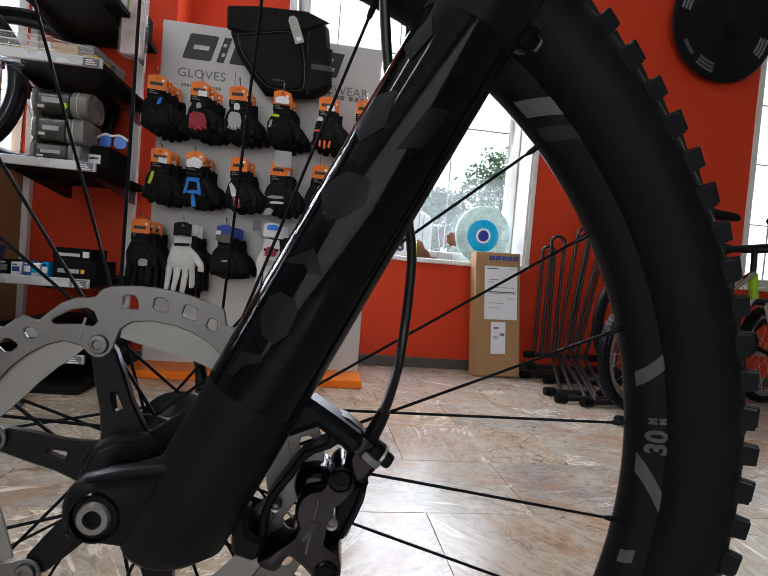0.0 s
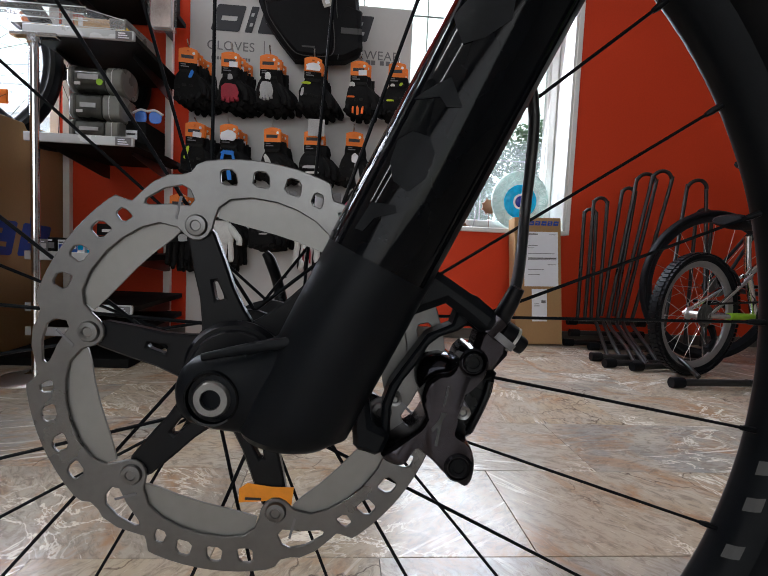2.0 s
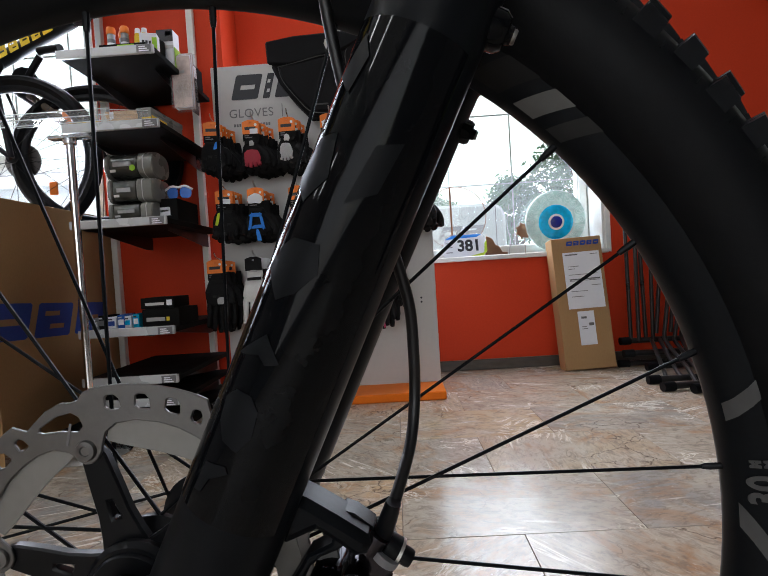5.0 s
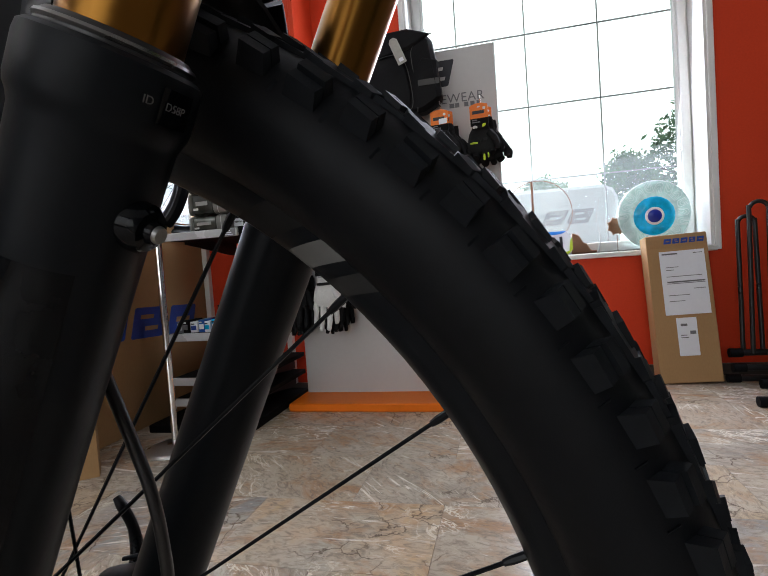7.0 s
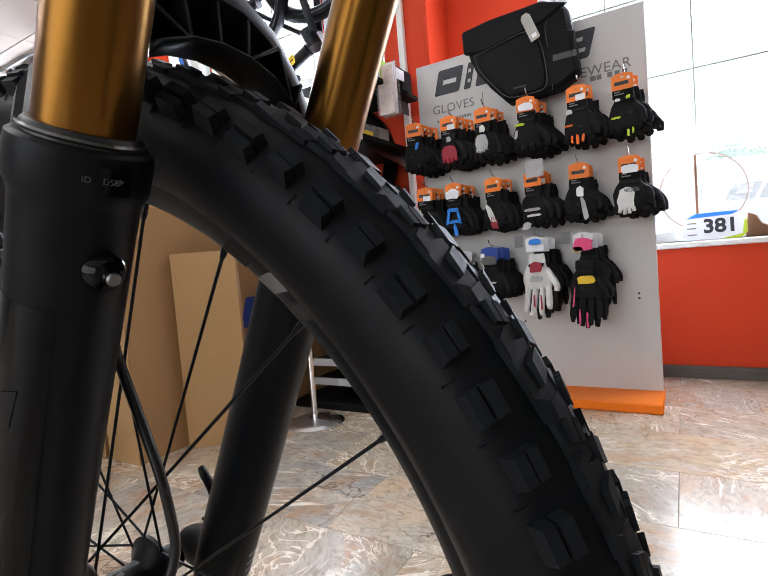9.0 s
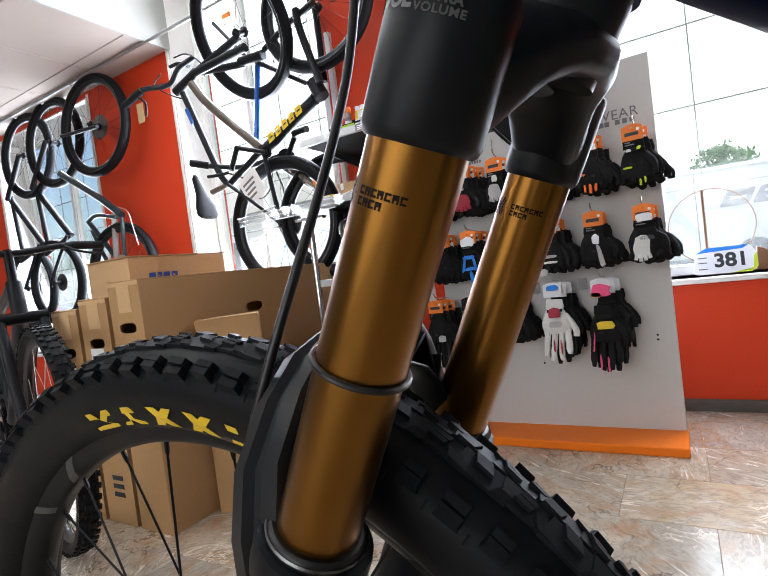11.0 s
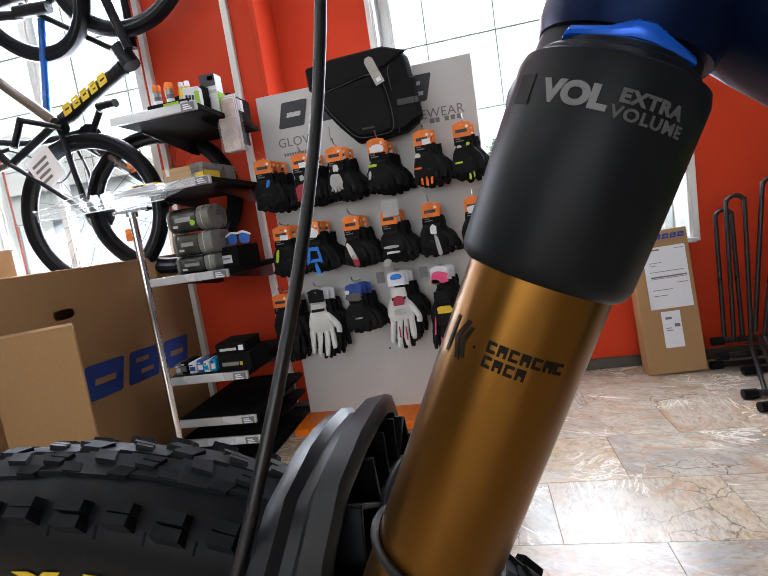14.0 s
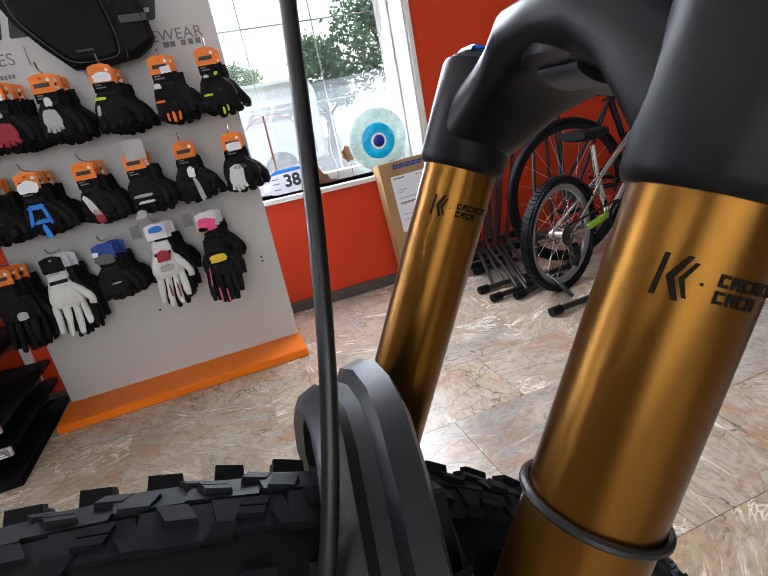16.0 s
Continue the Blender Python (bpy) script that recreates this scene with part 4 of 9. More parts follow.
holes = [disc_inner()]
for k in range(6):
    c = RIV - 60 * k
    holes += [slot(c - q, 2.4, 0.0895, 0.0965, 0.4) for q in (13, 22.5, 32)]
    holes.append(slot(c - 40.5 + 0.5, 1.7, 0.0885, 0.0945, 0.4))
    holes.append([polar(r, c + d) for d, r in ((-1.5, 0.0845), (0.5, 0.0825), (6, 0.0860), (12, 0.0895), (13, 0.0910), (12, 0.0925), (6, 0.0935), (1, 0.0925), (-1, 0.0895))])
rotor = part("brake_disc", plate(disc_outline(), 0.0018, ROTOR, holes, bevel=0.00045), M["steel"], bike, "slotted steel brake disc")
for k in range(6):
    c = RIV - 60 * k
    edge = [polar(0.0850, c - q) for q in range(10, 56, 5)]
    inner = [polar(r, c - q) for q, r in ((56, 0.0770), (53, 0.0725), (48, 0.0705), (40, 0.0695), (30, 0.0690), (22, 0.0695), (14, 0.0715), (8, 0.0745))]
    part("cooling_fin", plate(edge + inner, 0.0012, ROTOR @ Matrix.Translation((0, 0, -0.0014))), M["alloy"], rotor, "pale alloy cooling ring")
for k in range(6):
    m = ROTOR @ Matrix.Translation((*polar(0.0727, RIV - 60 * k), 0))
    part("rivet", lathe([(0, 0.0030), (0.0022, 0.0030), (0.0026, 0.0036), (0.0046, 0.0034), (0.0052, 0.0024), (0.0052, 0)], 20, m), M["steel"], rotor)
    b = plate([(-0.0006, -0.0055), (0.0006, -0.0055), (0.0006, 0.0055), (-0.0006, 0.0055)], 0.0003, ROTOR @ Matrix.Translation((*polar(0.083, RIV - 60 * k + 4), 0.0018)) @ pose(0, 0, 0, 0, 0, RIV - 60 * k + 60))
    part("wear_mark", b, M["ink_mid"], rotor)
spider = part("spider", lathe([(0.0215, -0.003), (0.0245, -0.003), (0.0255, 0.0035), (0.0235, 0.0065), (0.0165, 0.0065), (0.0165, -0.003)], 40, ROTOR, closed=True), M["black_dull"], rotor, "black alloy spider")
for k in range(6):
    c = RIV - 60 * k
    arm = [polar(0.0235, c + 34), polar(0.030, c + 21), polar(0.040, c + 12.5), polar(0.054, c + 8.4), polar(0.068, c + 5.6), polar(0.0740, c + 2.6), polar(0.0740, c - 2.6), polar(0.068, c - 5.6), polar(0.054, c - 8.4), polar(0.040, c - 12.5), polar(0.030, c - 21), polar(0.0235, c - 34)]
    hole = [polar(0.036, c + 2.5), polar(0.036, c - 5.0), polar(0.0455, c - 2.0), polar(0.0455, c + 0.8)]
    part("arm", plate(arm, 0.0058, ROTOR @ Matrix.Translation((0, 0, -0.0059)), [hole], bevel=0.0010), M["black_dull"], spider)
m = ROTOR @ Matrix.Translation((*polar(0.0635, RIV - 180 + 0), 0.0004))
tag_ = part("warning_tag", plate([(-0.016, -0.005), (-0.016, 0.002), (-0.012, 0.005), (0.0, 0.0035), (0.011, 0.0035), (0.010, -0.006), (-0.002, -0.0038)], 0.0004, m, bevel=0.0), M["tag_amber"], rotor, "orange warning tag")
part("tag_ink", plate([(-0.013, -0.0035), (-0.013, -0.0022), (-0.005, -0.0022), (-0.005, -0.0035)], 0.0002, m @ Matrix.Translation((0, 0, 0.0005))), M["ink"], tag_)
part("lockring", lathe([(0.0125, 0.009), (0.0205, 0.009), (0.0215, 0.0075), (0.0215, 0.004), (0.0125, 0.004)], 36, ROTOR, closed=True), M["black_dull"], rotor)

# fork lowers
def leg(side, bm):
    y = side * 0.073
    secs = []
    for z, r, dx in ((0.3515, 0.0130, 0.001), (0.3530, 0.0190, 0.0), (0.3560, 0.0220, 0), (0.3640, 0.0233, 0), (0.40, 0.0236, 0), (0.46, 0.0234, 0), (0.53, 0.0232, 0), (0.60, 0.0238, 0), (0.632, 0.0240, 0), (0.6440, 0.0243, 0), (0.6465, 0.0250, 0), (0.6490, 0.0263, 0), (0.6515, 0.0268, 0), (0.6620, 0.0268, 0), (0.6648, 0.0263, 0), (0.6660, 0.0246, 0), (0.6663, 0.0236, 0)):
        secs.append(oval((leg_x(z) + dx, y, z), SQUARE if z > 0.36 else (1, 0, -0.12), (0, 1, 0), r, r, 40))
    loft(secs, bm)
    # dropout: a thick web from the axle boss to the foot of the leg
    secs = []
    for x, z, rz, ry, dy in ((-0.0168, 0.3722, 0.0050, 0.0060, 0), (-0.0150, 0.3722, 0.0098, 0.0088, 0), (-0.0105, 0.3724, 0.0138, 0.0112, 0), (0.0, 0.3726, 0.0166, 0.0128, 0), (0.010, 0.3732, 0.0182, 0.0132, 0), (0.022, 0.3748, 0.0206, 0.0146, 0), (0.034, 0.3790, 0.0262, 0.0180, 0), (0.046, 0.3860, 0.0330, 0.0205, 0), (0.056, 0.3960, 0.0330, 0.0205, 0)):
        secs.append(oval((x, y, z), (0, 0, 1), (0, 1, 0), rz, ry, 32, 2.7))
    loft(secs, bm)
    tube([(-0.004, y + side * 0.0115, 0.3886), (0.012, y + side * 0.0122, 0.3925), (0.030, y + side * 0.0135, 0.3960), (0.048, y + side * 0.0150, 0.3985)], [0.0016, 0.0022, 0.0026, 0.0020], 10, 5, bm=bm)
    return bm


fork = part("fork_lower", leg(1, leg(-1, bmesh.new())), M["black_satin"], bike, "satin black fork lowers with gloss decals")
for s in (-1, 1):
    lg = fork
    part("dust_seal", loft([oval((leg_x(q), s * 0.073, q), SQUARE, (0, 1, 0), r, r, 36) for q, r in ((0.6620, 0.0225), (0.6670, 0.0228), (0.6692, 0.0222), (0.6705, 0.0205))]), M["hose"], lg, "black wiper seal")
    bm = bmesh.new()
    part("seal_spring", loft([oval((leg_x(q), s * 0.073, q), SQUARE, (0, 1, 0), r, r, 36) for q, r in ((0.6672, 0.0229), (0.6681, 0.0235), (0.6690, 0.0229))], bm, caps=False), M["steel"], lg, "thin silver ring")
    yb = s * 0.073
    for dz, rr in ((0.0, 0.0105),):
        o = Vector((leg_x(0.615) + 0.0194, yb - s * 0.001, 0.615))
        part("bleeder", lathe([(0, 0.0145), (0.0035, 0.0145), (0.004, 0.0125), (0.0066, 0.012), (0.0083, 0.0095), (0.0086, 0.002), (0.0098, -0.004), (0.0098, -0.012)], 28, frame_m(o, (0, 1, 0), AXIS)), M["black_gloss"], lg, "black bleeder knob")
        part("bleeder_bolt", lathe([(0, 0.016), (0.0026, 0.016), (0.003, 0.0152), (0.003, 0.012)], 16, frame_m(o, (0, 1, 0), AXIS)), M["axle"], lg)


def leg_patch(z0, z1, a0, a1, side=-1, lift=0.0004, material=None, name="gloss_decal", skew=0.0, r=None, x_of=leg_x, owner=None, steps=10):
    """A decal on a round leg, between two heights and two angles about its axis (0 faces forward, 90 the near side)."""
    bm, n, k = bmesh.new(), steps, 6
    grid = []
    for i in range(n + 1):
        row = []
        for j in range(k + 1):
            z = z0 + (z1 - z0) * j / k
            a = radians(a0 + (a1 - a0) * i / n + skew * (j / k - 0.5))
            rr = (r or 0.0234) + lift
            c = Vector((x_of(z), side * 0.073, z))
            row.append(bm.verts.new(c - SQUARE * rr * math.cos(a) + Vector((0, side, 0)) * rr * math.sin(a)))
        grid.append(row)
    for p, q in zip(grid, grid[1:]):
        for j in range(k):
            bm.faces.new((p[j], p[j + 1], q[j + 1], q[j]))
    return part(name, bm, material or M["black_gloss"], owner or fork)


def leg_shape(points, lift, name="matte_shape"):
    """A matte shape on the near leg, its outline given as (angle, height) pairs round its middle."""
    ring = []
    for (a, z), (a2, z2) in zip(points, points[1:] + points[:1]):
        ring += [(a + (a2 - a) * k / 4, z + (z2 - z) * k / 4) for k in range(4)]
    ma, mz = sum(a for a, _ in points) / len(points), sum(z for _, z in points) / len(points)
    bm = bmesh.new()

    def spot(a, z):
        a, rr = radians(a), 0.0236 + lift
        return bm.verts.new(Vector((leg_x(z), -0.073, z)) - SQUARE * rr * math.cos(a) + Vector((0, -1, 0)) * rr * math.sin(a))
    rows = [[spot(ma + (a - ma) * k, mz + (z - mz) * k) for a, z in ring] for k in (0.35, 0.7, 1.0)]
    mid_ = spot(ma, mz)
    for k in range(len(ring)):
        q = (k + 1) % len(ring)
        bm.faces.new((mid_, rows[0][k], rows[0][q]))
        for u, v in zip(rows, rows[1:]):
            bm.faces.new((u[k], v[k], v[q], u[q]))
    return part(name, bm, M["matte_shape"], fork, "matte grey-black decal shape")


leg_patch(0.4290, 0.606, -24, 146, -1, 0.0004, r=0.0236, steps=36)
leg_shape([(51.5, 0.4620), (47, 0.470), (58, 0.4745), (75, 0.4750), (86, 0.4710), (89, 0.4620), (81, 0.4555), (64, 0.4565)], 0.0008)
leg_shape([(40, 0.4853), (58, 0.4925), (66.8, 0.4960), (78, 0.4920), (88, 0.4885), (76, 0.4862), (66, 0.4885), (52, 0.4862)], 0.0008)
leg_shape([(34, 0.5170), (61.5, 0.5075), (77, 0.5120), (90, 0.5210), (82, 0.5300), (55, 0.5290), (44, 0.5250)], 0.0008)
leg_shape([(51.6, 0.4363), (60.8, 0.4368), (65.0, 0.4425), (80.9, 0.4475), (76.2, 0.4495), (54, 0.4469)], 0.0008)
leg_shape([(22, 0.548), (48, 0.541), (66, 0.551), (58, 0.566), (36, 0.563)], 0.0008)
leg_shape([(88, 0.545), (112, 0.552), (118, 0.570), (96, 0.566)], 0.0008)
leg_shape([(30, 0.585), (52, 0.579), (60, 0.592), (46, 0.600)], 0.0010)
leg_patch(0.6520, 0.6618, 166, 192, -1, 0.0007, name="label_patch", r=0.0268)
for txt, a, sz in (("ID", 158, 0.0034), ("D58P", 177, 0.0034)):
    o = Vector((leg_x(0.657), -0.073, 0.657)) - SQUARE * 0.0277 * math.cos(radians(a)) + Vector((0, -1, 0)) * 0.0277 * math.sin(radians(a))
    tang = SQUARE * math.sin(radians(a)) + Vector((0, -1, 0)) * math.cos(radians(a))
    lb = letters(txt, sz, 0.0001)
    lb.transform(frame_m(o, tang, AXIS))
    part("code_label", lb, M["rim_light"], fork)
for z in (0.366, 0.373, 0.380, 0.388):
    leg_patch(z, z + 0.0025, 150, 178, 1, 0.0005, M["ink_mid"], "warning_print")

# axle and lever
part("axle", lathe([(0.0042, 0.003), (0.0068, 0.003), (0.0078, 0.0018), (0.0078, -0.004), (0.0042, -0.004)], 32, Matrix.Translation((0.0005, -0.0848, HUB - 0.001)) @ pose(0, 0, 0, 90), closed=True), M["axle"], bike, "silver thru-axle end with a hex socket")
part("axle_recess", lathe([(0.0078, -0.0002), (0.0098, 0.0000), (0.0102, 0.0022), (0.0110, 0.0024), (0.0116, -0.002)], 40, Matrix.Translation((0.0005, -0.0848, HUB - 0.001)) @ pose(0, 0, 0, 90)), M["black_gloss"], bike, "dark recess round the axle")
part("axle_socket", lathe([(0, -0.003), (0.0043, -0.003), (0.0043, 0.0012)], 6, Matrix.Translation((0.0005, -0.0848, HUB - 0.001)) @ pose(0, 0, 0, 90)), M["ink"], bike)
part("axle_lever", tube([(0.0, 0.090, HUB), (-0.004, 0.098, HUB + 0.012), (-0.008, 0.100, HUB + 0.032), (-0.014, 0.097, HUB + 0.050), (-0.018, 0.097, HUB + 0.056)], [0.007, 0.0055, 0.0042, 0.0042, 0.003], 10, 5), M["black_dull"], bike, "black axle lever")


# fork brace
def brace():
    bm = bmesh.new()
    secs = []
    path = [(-0.084, 0.156, 0.640), (-0.083, 0.154, 0.665), (-0.0765, 0.154, 0.694), (-0.060, 0.157, 0.721), (-0.042, 0.160, 0.7385), (-0.020, 0.163, 0.7470), (0, 0.164, 0.7490)]
    path += [(-y, x, z) for y, x, z in path[-2::-1]]
    for i, (y, x, z) in enumerate(path):
        a, b = path[max(i - 1, 0)], path[min(i + 1, len(path) - 1)]
        t = Vector((0, b[0] - a[0], b[2] - a[2])).normalized()
        nrm = Vector((0, -t.z, t.y))
        if nrm.z < 0 and abs(y) < 0.06:
            nrm = -nrm
        up = nrm
        f = Vector((1, 0, 0.25)).normalized()
        c = Vector((x, y, z))
        w = 0.019
        sec = [c - f * w + up * 0.000, c - f * (w - 0.003) + up * 0.004, c - f * 0.007 + up * 0.0055, c - f * 0.003 + up * 0.0015, c + f * 0.003 + up * 0.0015, c + f * 0.007 + up * 0.006, c + f * (w - 0.002) + up * 0.0055, c + f * w, c + f * (w - 0.001) - up * 0.004, c + f * 0.002 - up * 0.003, c - f * (w - 0.004) - up * 0.005]
        secs.append(sec)
    loft(secs, bm)
    return bm


arch = part("fork_brace", brace(), M["brace"], fork, "curved satin brace over the tyre")
# its hollow back: a thin web, an inner lip and a truss of ribs
OUTER = [(-0.079, 0.668), (-0.073, 0.692), (-0.059, 0.7185), (-0.042, 0.7355), (-0.020, 0.7440), (0, 0.7460)]
INNER = [(-0.066, 0.662), (-0.061, 0.682), (-0.050, 0.702), (-0.036, 0.7150), (-0.018, 0.7220), (0, 0.7240)]
OUTER += [(-y, z) for y, z in OUTER[-2::-1]]
INNER += [(-y, z) for y, z in INNER[-2::-1]]
wb = bmesh.new()
loft([[Vector((x, yo, zo)) for x, (yo, zo) in ((0.163, o), (0.167, o))] + [Vector((x, yi, zi)) for x, (yi, zi) in ((0.167, i), (0.163, i))] for o, i in zip(OUTER, INNER)], wb)
part("web", wb, M["black_satin"], arch)
part("inner_lip", loft([oval((0.172, y, z), (1, 0, 0), (0, y, z - 0.62), 0.013, 0.0022, 12, 3.0) for y, z in INNER]), M["black_satin"], arch)
for (yo, zo), (yi, zi) in [(OUTER[k], INNER[j]) for k, j in ((1, 1), (1, 2), (2, 2), (3, 2), (3, 4), (4, 4), (5, 5), (6, 6), (7, 6), (7, 8), (8, 8), (9, 8), (9, 9))]:
    o, q = Vector((0.174, yo, zo)), Vector((0.174, yi, zi))
    u = (o - q).normalized()
    part("rib", box(-0.0085, 0.0085, -0.0011, 0.0011, 0, (o - q).length, 0.0004, m=frame_m(q, (1, 0, 0), u.cross(Vector((1, 0, 0))))), M["black_satin"], arch)

# stanchions
for s in (-1, 1):
    st = part("stanchion", loft([oval((leg_x(z), s * 0.073, z), SQUARE, (0, 1, 0), 0.0186, 0.0186, 48) for z in (0.60, 0.70, 0.76, 0.85)]), M["gold"], bike, "gold anodised stanchion tube")
    K = lambda z, a: Vector((leg_x(z), s * 0.073, z)) - SQUARE * 0.0188 * math.cos(radians(a)) - Vector((0, 1, 0)) * 0.0188 * math.sin(radians(a))

    def on_stanchion(b, z, a0):
        """Bends a flat mark (x round the tube, y along it) onto the stanchion."""
        for v in b.verts:
            zz = z + v.co.y * AXIS.z
            a = a0 + math.degrees(v.co.x / 0.0186)
            c = Vector((leg_x(zz), s * 0.073, zz))
            v.co = c + (-SQUARE * math.cos(radians(a)) - Vector((0, 1, 0)) * math.sin(radians(a))) * (0.01875 + v.co.z)
        return b

    mk = plate([(0, 0), (0.0013, 0.0002), (0.0018, 0.0100), (0.0006, 0.0100)], 0.0001)
    plate([(0.0022, 0.0050), (0.0052, 0.0104), (0.0066, 0.0104), (0.0040, 0.0050), (0.0062, 0.0), (0.0047, 0.0)], 0.0001, bm=mk)
    plate([(0.0048, 0.0050), (0.0070, 0.0092), (0.0080, 0.0092), (0.0060, 0.0050), (0.0076, 0.0010), (0.0066, 0.0010)], 0.0001, bm=mk)
    plate([(0.0092, 0.0046), (0.0098, 0.0046), (0.0098, 0.0053), (0.0092, 0.0053)], 0.0001, bm=mk)
    part("dark_mark", on_stanchion(mk, 0.7970, 27 if s < 0 else 36), M["mark_ink"], st, "dark maker's mark")
    wd = bmesh.new()
    for row, n, h in ((0.0052, 7, 0.0034), (0.0008, 4, 0.0034)):
        for i in range(n):
            x0 = 0.0128 + i * 0.00345
            if i % 2:
                plate([(x0, row), (x0 + 0.0009, row), (x0 + 0.0009, row + h * 0.4), (x0 + 0.0019, row + h * 0.4), (x0 + 0.0019, row), (x0 + 0.0028, row), (x0 + 0.0028, row + h), (x0, row + h)], 0.0001, bm=wd)
            else:
                plate([(x0, row), (x0 + 0.0028, row), (x0 + 0.0028, row + h * 0.28), (x0 + 0.0009, row + h * 0.28), (x0 + 0.0009, row + h * 0.72), (x0 + 0.0028, row + h * 0.72), (x0 + 0.0028, row + h), (x0, row + h)], 0.0001, bm=wd)
    for v in wd.verts:
        v.co.x, v.co.y = 0.0126 + (v.co.x - 0.0128) * 0.80, v.co.y * 0.86
    part("dark_print", on_stanchion(wd, 0.7978, 27 if s < 0 else 36), M["mark_ink"], st, "small dark print as plain blocks")
    if s < 0:
        ring = [Vector((leg_x(0.7415), s * 0.073, 0.7415)) + (SQUARE * math.cos(a) + Vector((0, 1, 0)) * math.sin(a)) * 0.0198 for a in (2 * math.pi * k / 40 for k in range(41))]
        part("travel_ring", tube(ring, 0.0014, 8, 1), M["hose"], st, "black rubber travel ring")

# crown
CAST = bmesh.new()
CROWN = mat("crown_black", (0.0050, 0.0060, 0.0076), 0.42, spec=0.18, var=0.12, scale=300, big=14, bump=0.03)
for s in (-1, 1):
    secs = []
    for z, r in ((0.8190, 0.0195), (0.8202, 0.0210), (0.8225, 0.0218), (0.8430, 0.0221), (0.8615, 0.0221), (0.8637, 0.0214), (0.8645, 0.0200)):
        secs.append(oval((leg_x(z), s * 0.073, z), SQUARE, (0, 1, 0), r, r, 44))
    loft(secs, CAST)
secs = []
# bridge between the clamps
for y, dz, ru, rv in ((-0.073, -0.0065, 0.0195, 0.0195), (-0.060, -0.002, 0.0222, 0.0205), (-0.048, 0.008, 0.0240, 0.0190), (-0.036, 0.0165, 0.0262, 0.0160), (-0.022, 0.0225, 0.0300, 0.0135), (0, 0.0245, 0.0320, 0.0125), (0.022, 0.0225, 0.0300, 0.0135), (0.036, 0.0140, 0.0240, 0.0150), (0.048, 0.0045, 0.0215, 0.0175), (0.060, -0.0035, 0.0200, 0.0195), (0.073, -0.0065, 0.0190, 0.0195)):
    c = Vector((leg_x(0.845), y, 0.845)) + AXIS * dz + SQUARE * (0.006 * (1 - abs(y) / 0.073))
    secs.append(oval(c, SQUARE, AXIS, ru, rv, 32, 2.6))
loft(secs, CAST)
crown = part("fork_crown", CAST, CROWN, bike, "satin black fork crown")
for s in (-1, 1):
    clamp = crown
    o = Vector((leg_x(0.8645), s * 0.073, 0.8645))
    turn = frame_m(o, SQUARE, (0, 1, 0))
    part("cap_nut", lathe([(0.0, 0.0042), (0.0150, 0.0042), (0.0158, 0.0037), (0.0160, 0.0022), (0.0180, 0.0020), (0.0187, 0.0014), (0.0188, -0.002)], 24, turn), M["black_dull"], clamp)
    lv = bmesh.new()
    rng_ = [(-0.0146, 0.0042), (-0.0136, 0.0058), (-0.006, 0.0066), (-0.001, 0.0094), (0.0030, 0.0094), (0.009, 0.0064), (0.0132, 0.0050), (0.0139, 0.0042)]
    secs = [oval(turn @ Vector((x, 0, (z + 0.004) / 2)), AXIS, (0, 1, 0), (z - 0.0035) / 2 + 0.0006, 0.0052 + 0.0085 * math.sqrt(max(0.0, 1 - (x / 0.0162) ** 2)), 20, 3.0) for x, z in rng_]
    part("air_cap", loft(secs, lv), M["blue_gem"], clamp, "blue anodised cap")
STEER = lambda k: Vector((leg_x(0.885), 0, 0.885)) + SQUARE * 0.0065 + AXIS * k
part("crown_race", loft([oval(STEER(k), SQUARE, (0, 1, 0), r, r, 40) for k, r in ((-0.033, 0.025), (-0.012, 0.0275), (0.000, 0.0288), (0.004, 0.0285))]), CROWN, crown)
part("crown_slot", loft([oval(STEER(-0.034) - SQUARE * 0.004 + Vector((0, y, 0)), SQUARE, AXIS, 0.010, 0.0035, 16) for y in (-0.012, 0.012)]), M["ink"], crown)


def on_clamp(b, z, a0):
    for v in b.verts:
        zz = z + v.co.y * AXIS.z
        a = a0 + math.degrees(v.co.x / 0.0221)
        v.co = Vector((leg_x(zz), -0.073, zz)) + (-SQUARE * math.cos(radians(a)) - Vector((0, 1, 0)) * math.sin(radians(a))) * (0.02225 + v.co.z)
    return b


for txt, sz, x, z, wgt in (("VOL", 0.0062, -0.0014, 0.8552, 0.00036), ("EXTRA", 0.0036, 0.0145, 0.8566, 0.00018), ("VOLUME", 0.0034, 0.0150, 0.8536, 0.00010)):
    lb = letters(txt, sz, 0.00008, 1.0 if txt == "VOL" else 1.12, weight=wgt)
    for v in lb.verts:
        v.co.x = v.co.x * 1.16 + x
    part("word", on_clamp(lb, z, 70), M["crown_ink" if txt == "VOL" else "rim_grey"], crown, "faint grey lettering")
part("faint_print", on_clamp(plate([(-0.017, -0.003), (-0.012, -0.003), (-0.012, 0.0035), (-0.017, 0.0035)], 0.0001), 0.8553, 70), M["rim_faint"], crown)

